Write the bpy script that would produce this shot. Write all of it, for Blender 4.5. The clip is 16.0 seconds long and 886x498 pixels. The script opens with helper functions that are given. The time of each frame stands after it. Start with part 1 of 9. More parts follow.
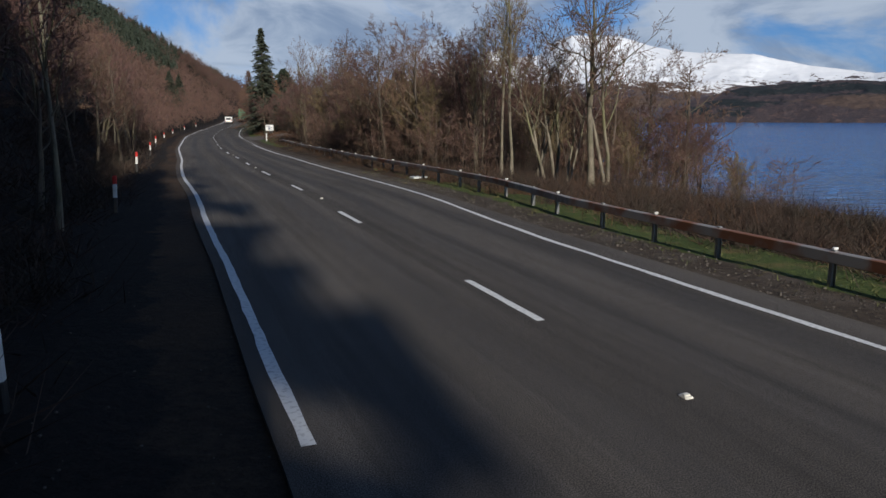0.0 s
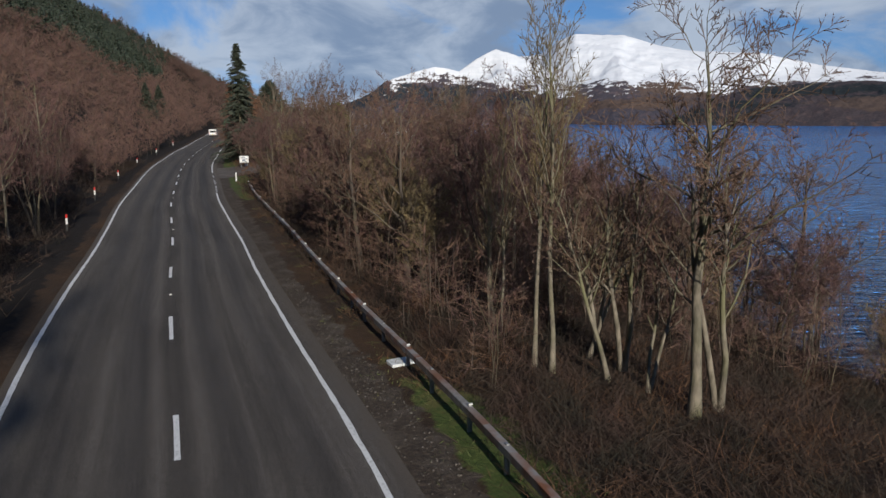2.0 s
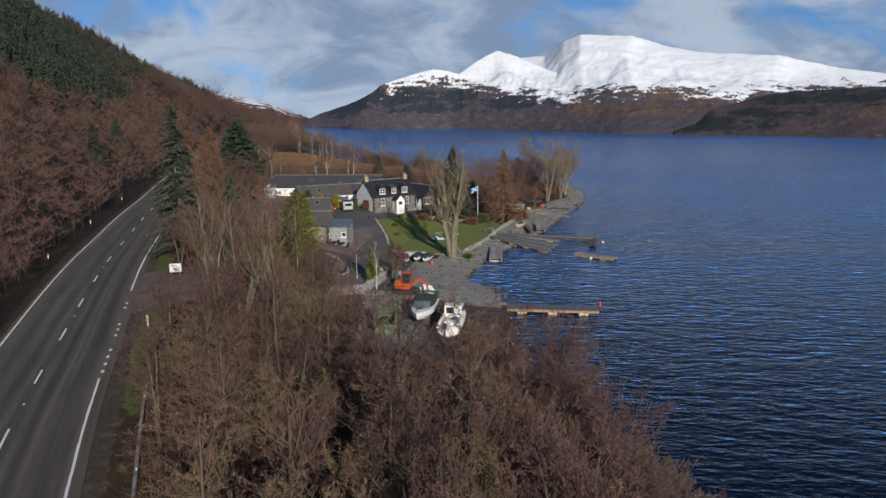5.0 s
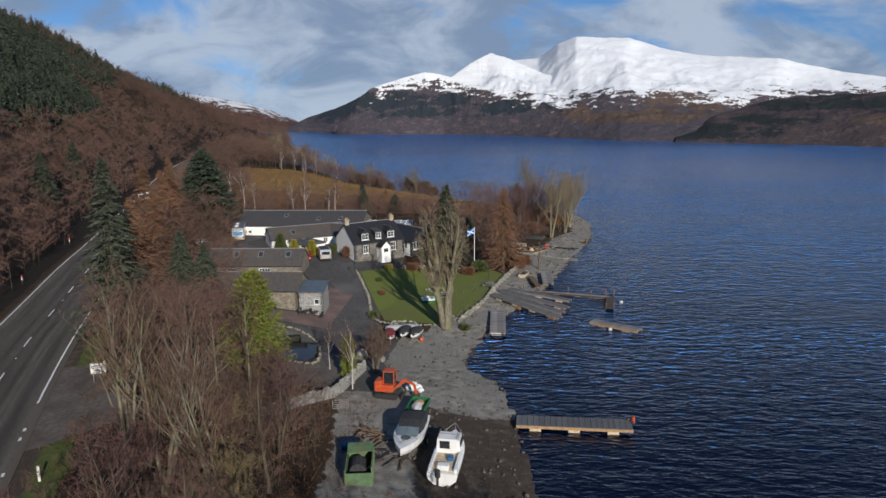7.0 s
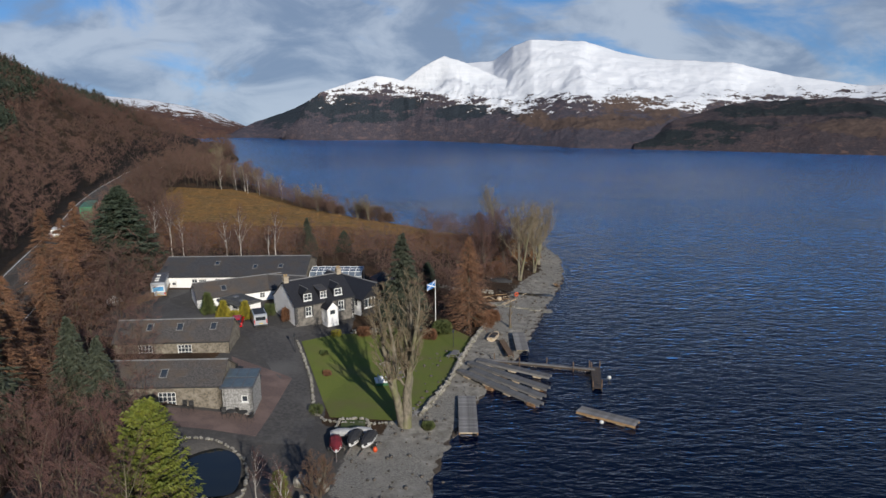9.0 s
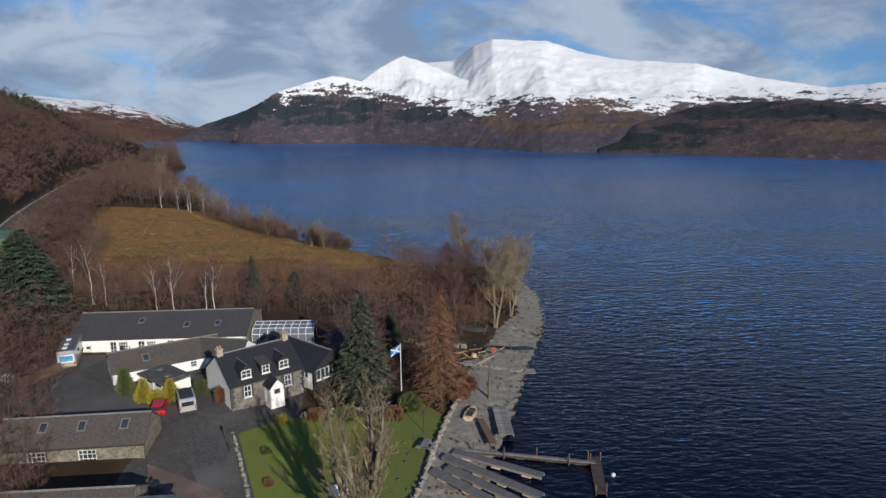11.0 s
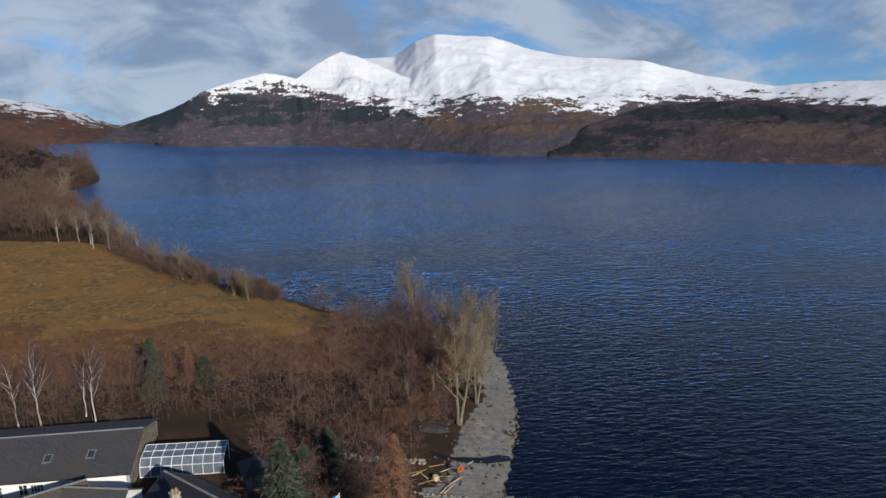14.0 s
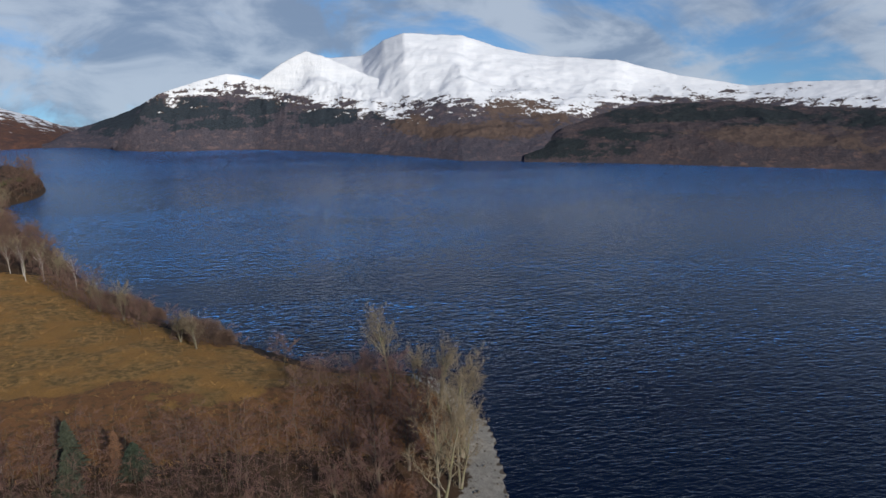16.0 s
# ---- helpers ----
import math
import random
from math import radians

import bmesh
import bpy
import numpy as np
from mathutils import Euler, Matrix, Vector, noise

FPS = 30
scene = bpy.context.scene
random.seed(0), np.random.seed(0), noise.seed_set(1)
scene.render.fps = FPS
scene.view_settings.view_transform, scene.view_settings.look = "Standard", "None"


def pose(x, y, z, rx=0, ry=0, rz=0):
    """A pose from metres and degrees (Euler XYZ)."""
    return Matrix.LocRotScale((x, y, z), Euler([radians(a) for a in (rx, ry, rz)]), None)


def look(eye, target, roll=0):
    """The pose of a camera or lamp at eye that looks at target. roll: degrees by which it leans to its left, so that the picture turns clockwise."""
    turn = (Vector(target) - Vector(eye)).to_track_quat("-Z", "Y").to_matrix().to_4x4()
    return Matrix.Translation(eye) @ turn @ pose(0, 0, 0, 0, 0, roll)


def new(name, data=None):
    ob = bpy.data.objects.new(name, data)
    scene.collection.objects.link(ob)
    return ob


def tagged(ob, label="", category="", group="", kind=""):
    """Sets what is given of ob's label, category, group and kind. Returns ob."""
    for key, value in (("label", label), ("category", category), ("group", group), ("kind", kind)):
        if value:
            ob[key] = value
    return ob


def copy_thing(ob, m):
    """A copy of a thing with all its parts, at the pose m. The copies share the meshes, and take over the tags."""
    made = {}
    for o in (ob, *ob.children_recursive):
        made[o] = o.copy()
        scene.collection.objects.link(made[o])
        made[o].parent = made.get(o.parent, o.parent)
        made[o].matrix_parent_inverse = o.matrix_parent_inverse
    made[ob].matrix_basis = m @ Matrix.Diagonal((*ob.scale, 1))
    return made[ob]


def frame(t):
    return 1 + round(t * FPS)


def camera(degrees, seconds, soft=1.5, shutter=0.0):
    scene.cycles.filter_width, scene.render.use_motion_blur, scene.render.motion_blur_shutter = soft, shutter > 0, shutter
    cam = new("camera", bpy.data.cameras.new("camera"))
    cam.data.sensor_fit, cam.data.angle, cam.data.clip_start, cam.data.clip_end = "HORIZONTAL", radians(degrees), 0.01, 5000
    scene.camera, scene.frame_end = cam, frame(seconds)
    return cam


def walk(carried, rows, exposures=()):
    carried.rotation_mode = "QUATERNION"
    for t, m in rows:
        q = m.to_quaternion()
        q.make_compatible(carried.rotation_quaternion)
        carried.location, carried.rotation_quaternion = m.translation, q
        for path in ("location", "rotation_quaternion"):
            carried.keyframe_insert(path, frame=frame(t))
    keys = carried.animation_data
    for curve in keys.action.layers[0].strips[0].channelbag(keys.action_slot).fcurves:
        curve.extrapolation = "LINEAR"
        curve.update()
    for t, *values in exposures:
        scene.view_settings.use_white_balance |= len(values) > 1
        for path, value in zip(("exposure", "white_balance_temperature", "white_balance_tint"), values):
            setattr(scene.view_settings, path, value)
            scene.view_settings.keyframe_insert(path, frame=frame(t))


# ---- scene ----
cam = camera(64.2, 16.0)

PATH = [
    (0, (2.322, -13.09, 3.036), (2.17, -11.132, 2.659), -0.3),
    (0.5, (2.145, -10.182, 3.261), (1.993, -8.223, 2.886), -0.4),
    (1, (1.876, -6.478, 4.361), (1.725, -4.52, 3.983), -0.4),
    (1.5, (1.683, -2.796, 5.925), (1.53, -0.84, 5.541), -0.4),
    (2, (1.334, 1.459, 7.591), (1.182, 3.414, 7.2), -0.4),
    (2.5, (0.967, 5.8, 8.993), (0.813, 7.756, 8.601), -0.6),
    (3, (0.582, 10.526, 10.898), (0.431, 12.479, 10.495), -0.4),
    (3.5, (0.549, 14.68, 12.696), (0.397, 16.633, 12.288), -0.4),
    (4, (0.85, 18.521, 14.80), (0.695, 20.472, 14.388), -0.5),
    (6.5, (-0.282, 38.141, 21.696), (-0.434, 40.089, 21.269), -0.5),
    (7, (-0.586, 42.308, 22.958), (-0.718, 44.257, 22.529), -0.5),
    (7.5, (-0.837, 45.796, 24.148), (-0.938, 47.746, 23.716), -0.5),
    (8, (-1.143, 49.762, 25.31), (-1.211, 51.713, 24.877), -0.5),
    (8.5, (-1.44, 53.622, 26.361), (-1.476, 55.574, 25.925), -0.5),
    (9, (-1.707, 57.657, 27.441), (-1.71, 59.608, 27.004), -0.5),
    (9.5, (-1.93, 61.483, 28.251), (-1.902, 63.434, 27.812), -0.5),
    (12, (-2.223, 80.271, 33.042), (-2.062, 82.21, 32.58), -0.5),
    (12.5, (-2.159, 83.925, 33.828), (-1.97, 85.86, 33.361), -0.5),
    (13, (-1.872, 87.715, 34.756), (-1.656, 89.646, 34.284), -0.5),
    (13.5, (-1.666, 91.175, 35.639), (-1.424, 93.102, 35.16), -0.5),
    (14, (-1.42, 94.958, 36.513), (-1.152, 96.88, 36.031), -0.4),
    (14.5, (-1.044, 98.374, 37.37), (-0.753, 100.292, 36.883), -0.5),
    (15, (-0.605, 101.938, 38.315), (-0.293, 103.852, 37.823), -0.5),
    (15.5, (-0.249, 105.422, 39.062), (0.082, 107.332, 38.567), -0.5),
    (16, (0.163, 109.186, 39.732), (0.512, 111.092, 39.235), -0.5),
]
walk(cam, [(t, look(eye, target, roll)) for t, eye, target, roll in PATH])

# ---------------------------------------------------------------- light
SUN_FROM = Vector((0.37, -0.86, 0.37)).normalized()   # towards the sun: behind the start, to the loch side

sun = new("sun", bpy.data.lights.new("sun", "SUN"))
sun.data.energy, sun.data.angle, sun.data.color = 4.5, radians(0.6), (1.0, 0.94, 0.85)
sun.matrix_world = look((60, -120, 90), Vector((60, -120, 90)) - SUN_FROM)

world = bpy.data.worlds.new("sky")
scene.world = world
world.use_nodes = True
wt = world.node_tree
wt.nodes.clear()


def wn(kind, **kw):
    n = wt.nodes.new(kind)
    for k, v in kw.items():
        n.inputs[k].default_value = v
    return n


def build_sky():
    link = wt.links.new
    out, bg = wn("ShaderNodeOutputWorld"), wn("ShaderNodeBackground", Strength=0.085)
    sky = wn("ShaderNodeTexSky")
    sky.sky_type, sky.sun_disc = "NISHITA", False
    sky.sun_elevation = math.asin(SUN_FROM.z)
    sky.sun_rotation = math.atan2(SUN_FROM.x, SUN_FROM.y)
    sky.air_density, sky.dust_density, sky.ozone_density = 1.0, 0.2, 1.5
    co, sep = wn("ShaderNodeTexCoord"), wn("ShaderNodeSeparateXYZ")
    link(co.outputs["Generated"], sep.inputs[0])
    # the sky carries on a little under the level of the eye, down to the water
    lift = wn("ShaderNodeMath"); lift.operation = "ADD"; lift.inputs[1].default_value = 0.14
    low = wn("ShaderNodeMath"); low.operation = "MAXIMUM"; low.inputs[1].default_value = 0.03
    link(sep.outputs["Z"], lift.inputs[0]); link(lift.outputs[0], low.inputs[0])
    up = wn("ShaderNodeCombineXYZ")
    link(sep.outputs["X"], up.inputs[0]); link(sep.outputs["Y"], up.inputs[1]); link(low.outputs[0], up.inputs[2])
    unit_up = wn("ShaderNodeVectorMath"); unit_up.operation = "NORMALIZE"
    link(up.outputs[0], unit_up.inputs[0]); link(unit_up.outputs[0], sky.inputs["Vector"])
    tint = wn("ShaderNodeMix"); tint.data_type, tint.blend_type = "RGBA", "MULTIPLY"
    tint.inputs[0].default_value, tint.inputs[7].default_value = 1.0, (0.56, 0.85, 1.20, 1)
    link(sky.outputs[0], tint.inputs[6])

    def cloud(scale, detail, offset, lo, hi, flatness=2.7):
        m = wn("ShaderNodeMapping"); m.inputs["Location"].default_value = offset
        m.inputs["Scale"].default_value = (scale, scale, scale * flatness)
        n = wn("ShaderNodeTexNoise", Scale=1.0, Detail=detail, Roughness=0.56, Distortion=0.45)
        r = wn("ShaderNodeMapRange"); r.interpolation_type = "SMOOTHSTEP"
        r.inputs["From Min"].default_value, r.inputs["From Max"].default_value = lo, hi
        link(co.outputs["Generated"], m.inputs["Vector"]); link(m.outputs[0], n.inputs["Vector"])
        link(n.outputs["Fac"], r.inputs["Value"])
        return r.outputs["Result"]

    cover = cloud(5.2, 10.0, (3.4, 1.2, 0.9), 0.31, 0.48, 1.9)
    bright = cloud(7.5, 10.0, (7.3, 4.2, 1.3), 0.34, 0.62, 2.2)
    tone = wn("ShaderNodeMix"); tone.data_type = "RGBA"
    tone.inputs[6].default_value, tone.inputs[7].default_value = (2.5, 3.3, 4.7, 1), (5.3, 6.1, 7.3, 1)
    link(bright, tone.inputs[0])
    mix = wn("ShaderNodeMix"); mix.data_type = "RGBA"
    part_cover = wn("ShaderNodeMath"); part_cover.operation = "MULTIPLY"; part_cover.inputs[1].default_value = 0.88
    thin = wn("ShaderNodeMapRange"); thin.interpolation_type = "SMOOTHSTEP"     # clear blue overhead
    thin.inputs["From Min"].default_value, thin.inputs["From Max"].default_value = 0.16, 0.5
    thin.inputs["To Min"].default_value, thin.inputs["To Max"].default_value = 1.0, 0.08
    link(sep.outputs["Z"], thin.inputs["Value"])
    thinned = wn("ShaderNodeMath"); thinned.operation = "MULTIPLY"
    link(cover, thinned.inputs[0]); link(thin.outputs[0], thinned.inputs[1])
    link(thinned.outputs[0], part_cover.inputs[0])
    link(part_cover.outputs[0], mix.inputs[0]); link(tint.outputs[2], mix.inputs[6]); link(tone.outputs[2], mix.inputs[7])
    link(mix.outputs[2], bg.inputs["Color"]); link(bg.outputs[0], out.inputs["Surface"])


build_sky()

# ---------------------------------------------------------------- materials
def mat(name, color, rough=0.8, color2=None, scale=4.0, detail=5.0, bump=0.0, bump_scale=None, metal=0.0,
        color3=None, scale3=0.4, vary=0.0, spec=0.5, stretch=(1, 1, 1), edge=(0.35, 0.65), coords="Object"):
    """A surface with grain (color to color2 at scale), broad stains (color3 at scale3), relief and a change from piece to piece."""
    m = bpy.data.materials.new(name)
    m.use_nodes = True
    nt = m.node_tree
    b = nt.nodes["Principled BSDF"]
    b.inputs["Roughness"].default_value, b.inputs["Metallic"].default_value = rough, metal
    b.inputs["Specular IOR Level"].default_value = spec
    link, node = nt.links.new, nt.nodes.new
    col = None
    base = node("ShaderNodeRGB"); base.outputs[0].default_value = (*color, 1)
    col = base.outputs[0]
    co = node("ShaderNodeTexCoord")
    mp = node("ShaderNodeMapping"); mp.inputs["Scale"].default_value = stretch
    link(co.outputs[coords], mp.inputs[0])

    def blend(old, other, sc, lo, hi, dt):
        n = node("ShaderNodeTexNoise"); n.inputs["Scale"].default_value = sc; n.inputs["Detail"].default_value = dt
        link(mp.outputs[0], n.inputs["Vector"])
        r = node("ShaderNodeMapRange"); r.inputs["From Min"].default_value = lo; r.inputs["From Max"].default_value = hi
        link(n.outputs["Fac"], r.inputs["Value"])
        x = node("ShaderNodeMix"); x.data_type = "RGBA"
        link(r.outputs[0], x.inputs[0]); link(old, x.inputs[6]); x.inputs[7].default_value = (*other, 1)
        return x.outputs[2], n.outputs["Fac"]

    if color2:
        col, _ = blend(col, color2, scale, edge[0], edge[1], detail)
    if color3:
        col, _ = blend(col, color3, scale3, 0.45, 0.7, 3.0)
    if vary:
        oi = node("ShaderNodeObjectInfo")
        hv = node("ShaderNodeHueSaturation")
        r = node("ShaderNodeMapRange")
        r.inputs["To Min"].default_value, r.inputs["To Max"].default_value = 1 - vary, 1 + vary
        link(oi.outputs["Random"], r.inputs["Value"]); link(r.outputs[0], hv.inputs["Value"])
        link(col, hv.inputs["Color"])
        col = hv.outputs[0]
    link(col, b.inputs["Base Color"])
    if bump:
        n = node("ShaderNodeTexNoise"); n.inputs["Scale"].default_value = bump_scale or scale * 2; n.inputs["Detail"].default_value = 4
        link(mp.outputs[0], n.inputs["Vector"])
        bp = node("ShaderNodeBump"); bp.inputs["Strength"].default_value = bump; bp.inputs["Distance"].default_value = 0.05
        link(n.outputs["Fac"], bp.inputs["Height"]); link(bp.outputs[0], b.inputs["Normal"])
    return m


M = {}
M["road_paint"] = mat("road_paint", (0.72, 0.72, 0.70), 0.7, (0.38, 0.37, 0.36), 14, 6, 0.3, 60, edge=(0.5, 0.75))
M["tar"] = mat("tar", (0.048, 0.045, 0.043), 0.85, (0.088, 0.081, 0.075), 3, 7, 0.4, 30, color3=(0.115, 0.108, 0.100), scale3=0.16)
M["gravel"] = mat("gravel", (0.20, 0.185, 0.165), 0.9, (0.09, 0.08, 0.07), 9, 8, 0.8, 22, color3=(0.11, 0.085, 0.06), scale3=0.35)


def asphalt_material():
    """Worn dressing: pale and dark chippings, polished wheel tracks, a dark crown, patches, and grit towards the edges."""
    m = bpy.data.materials.new("asphalt")
    m.use_nodes = True
    nt = m.node_tree
    link, node = nt.links.new, nt.nodes.new
    b = nt.nodes["Principled BSDF"]
    b.inputs["Specular IOR Level"].default_value = 0.25
    co = node("ShaderNodeTexCoord")
    across, along_ = node("ShaderNodeAttribute"), node("ShaderNodeAttribute")
    across.attribute_name, along_.attribute_name = "across", "along"
    lane = node("ShaderNodeCombineXYZ")
    link(across.outputs["Fac"], lane.inputs[0]); link(along_.outputs["Fac"], lane.inputs[1])

    def noise_at(sc, dt, rough=0.6, stretch=(1, 1, 1), by=None):
        mp = node("ShaderNodeMapping"); mp.inputs["Scale"].default_value = stretch
        n = node("ShaderNodeTexNoise"); n.inputs["Scale"].default_value = sc; n.inputs["Detail"].default_value = dt
        n.inputs["Roughness"].default_value = rough
        link(by or co.outputs["Object"], mp.inputs[0]); link(mp.outputs[0], n.inputs["Vector"])
        return n.outputs["Fac"]

    def span(v, lo, hi, a=0.0, c=1.0):
        r = node("ShaderNodeMapRange"); r.interpolation_type = "SMOOTHSTEP"
        for key, x in (("From Min", lo), ("From Max", hi), ("To Min", a), ("To Max", c)):
            r.inputs[key].default_value = x
        link(v, r.inputs["Value"])
        return r.outputs[0]

    def mixc(fac, c1, c2, how="MIX"):
        x = node("ShaderNodeMix"); x.data_type, x.blend_type = "RGBA", how
        for k, c in ((0, fac), (6, c1), (7, c2)):
            if isinstance(c, tuple):
                x.inputs[k].default_value = (*c, 1)
            elif isinstance(c, float):
                x.inputs[k].default_value = c
            else:
                link(c, x.inputs[k])
        return x.outputs[2]

    def math1(op, a, c=0.0):
        n = node("ShaderNodeMath"); n.operation = op
        for k, v in ((0, a), (1, c)):
            if isinstance(v, (int, float)):
                n.inputs[k].default_value = v
            else:
                link(v, n.inputs[k])
        return n.outputs[0]

    grain = noise_at(70, 3, 0.75)
    col = mixc(span(grain, 0.40, 0.62), (0.027, 0.024, 0.0215), (0.178, 0.157, 0.137))
    col = mixc(span(noise_at(0.8, 5, 0.6, (1, 0.10, 1), lane.outputs[0]), 0.42, 0.66), col, mixc(0.35, col, (0.034, 0.030, 0.027)))
    # wheel tracks: two darker polished bands in each lane
    wander = math1("MULTIPLY", math1("SUBTRACT", noise_at(0.06, 2), 0.5), 0.5)
    place_ = math1("ADD", across.outputs["Fac"], wander)
    half = math1("ABSOLUTE", math1("SUBTRACT", math1("ABSOLUTE", place_), 1.95))
    track = span(math1("ABSOLUTE", math1("SUBTRACT", half, 0.85)), 0.16, 0.62, 0.74, 1.0)
    oil = span(half, 0.0, 0.42, 0.90, 1.0)
    crown = span(math1("ABSOLUTE", across.outputs["Fac"]), 0.12, 0.45, 0.72, 1.0)
    streaks = span(noise_at(1.0, 6, 0.65, (2.2, 0.02, 1), lane.outputs[0]), 0.3, 0.72, 0.82, 1.28)
    wear = math1("MULTIPLY", math1("MULTIPLY", track, oil), math1("MULTIPLY", crown, streaks))
    shade = node("ShaderNodeCombineXYZ")
    for k in range(3):
        link(wear, shade.inputs[k])
    col = mixc(1.0, col, shade.outputs[0], "MULTIPLY")
    edge = span(math1("ADD", math1("ABSOLUTE", across.outputs["Fac"]), math1("MULTIPLY", noise_at(0.9, 5), 0.5)), 4.25, 4.75)
    col = mixc(math1("MULTIPLY", edge, 0.6), col, (0.105, 0.085, 0.066))
    link(col, b.inputs["Base Color"])
    link(span(track, 0.74, 1.0, 0.78, 0.92), b.inputs["Roughness"])
    bp = node("ShaderNodeBump"); bp.inputs["Strength"].default_value = 0.9; bp.inputs["Distance"].default_value = 0.02
    link(grain, bp.inputs["Height"]); link(bp.outputs[0], b.inputs["Normal"])
    return m


def ground_material():
    """The ground: leaf litter and dead bracken, with the shares of grass, moor, gravel, tarmac and mud kept on the mesh."""
    m = bpy.data.materials.new("ground")
    m.use_nodes = True
    nt = m.node_tree
    link, node = nt.links.new, nt.nodes.new
    b = nt.nodes["Principled BSDF"]
    b.inputs["Roughness"].default_value = 0.95
    b.inputs["Specular IOR Level"].default_value = 0.2
    co = node("ShaderNodeTexCoord")

    def noise_at(sc, dt=6.0, rough=0.6):
        n = node("ShaderNodeTexNoise"); n.inputs["Scale"].default_value = sc; n.inputs["Detail"].default_value = dt
        n.inputs["Roughness"].default_value = rough
        link(co.outputs["Object"], n.inputs["Vector"])
        return n.outputs["Fac"]

    fine, mid, broad = noise_at(7.0, 8, 0.7), noise_at(1.1), noise_at(0.16, 4)

    def two(c1, c2, fac, lo=0.35, hi=0.65):
        r = node("ShaderNodeMapRange"); r.inputs["From Min"].default_value = lo; r.inputs["From Max"].default_value = hi
        link(fac, r.inputs["Value"])
        x = node("ShaderNodeMix"); x.data_type = "RGBA"
        link(r.outputs[0], x.inputs[0])
        for k, c in ((6, c1), (7, c2)):
            if isinstance(c, tuple):
                x.inputs[k].default_value = (*c, 1)
            else:
                link(c, x.inputs[k])
        return x.outputs[2]

    # near-black ground for the landward verge and the slope's foot
    dark_verge = two((0.010, 0.0085, 0.0075), (0.026, 0.019, 0.014), fine)
    litter = two(two((0.022, 0.015, 0.010), (0.066, 0.042, 0.026), fine), (0.085, 0.047, 0.024), broad, 0.45, 0.7)
    kinds = {
        "dark_verge": dark_verge,
        "grass": two(two((0.045, 0.075, 0.018), (0.10, 0.125, 0.035), fine), (0.16, 0.12, 0.05), mid, 0.5, 0.75),
        "moor": two(two((0.175, 0.086, 0.024), (0.35, 0.195, 0.060), fine, 0.3, 0.7), two((0.130, 0.085, 0.030), (0.32, 0.185, 0.066), mid, 0.4, 0.62), broad, 0.42, 0.56),
        "heath": two(two((0.132, 0.060, 0.025), (0.23, 0.113, 0.046), fine, 0.3, 0.7), (0.098, 0.063, 0.030), mid, 0.5, 0.66),
        "gravel": two(two((0.300, 0.284, 0.250), (0.155, 0.145, 0.126), fine, 0.4, 0.6), two((0.172, 0.156, 0.130), (0.365, 0.342, 0.297), mid, 0.36, 0.66), broad, 0.42, 0.60),
        "mud": two(two((0.090, 0.068, 0.050), (0.044, 0.034, 0.026), fine), (0.115, 0.095, 0.076), mid, 0.5, 0.7),
        "tarmac": two(two((0.065, 0.061, 0.058), (0.100, 0.094, 0.088), fine), (0.150, 0.138, 0.125), mid, 0.55, 0.8),
    }
    col = litter
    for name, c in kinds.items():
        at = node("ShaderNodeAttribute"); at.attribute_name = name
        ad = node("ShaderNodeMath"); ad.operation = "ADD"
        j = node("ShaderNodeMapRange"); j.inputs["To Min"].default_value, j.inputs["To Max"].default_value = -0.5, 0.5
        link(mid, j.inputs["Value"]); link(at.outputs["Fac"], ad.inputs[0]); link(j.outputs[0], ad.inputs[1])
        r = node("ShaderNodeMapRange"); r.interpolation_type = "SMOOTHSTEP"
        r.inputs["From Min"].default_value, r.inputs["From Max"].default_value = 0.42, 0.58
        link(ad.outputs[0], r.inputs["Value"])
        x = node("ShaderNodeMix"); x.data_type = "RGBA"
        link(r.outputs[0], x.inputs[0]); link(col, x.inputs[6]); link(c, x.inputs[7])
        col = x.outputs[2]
    link(col, b.inputs["Base Color"])
    bp = node("ShaderNodeBump"); bp.inputs["Strength"].default_value = 0.9; bp.inputs["Distance"].default_value = 0.12
    link(fine, bp.inputs["Height"]); link(bp.outputs[0], b.inputs["Normal"])
    return m


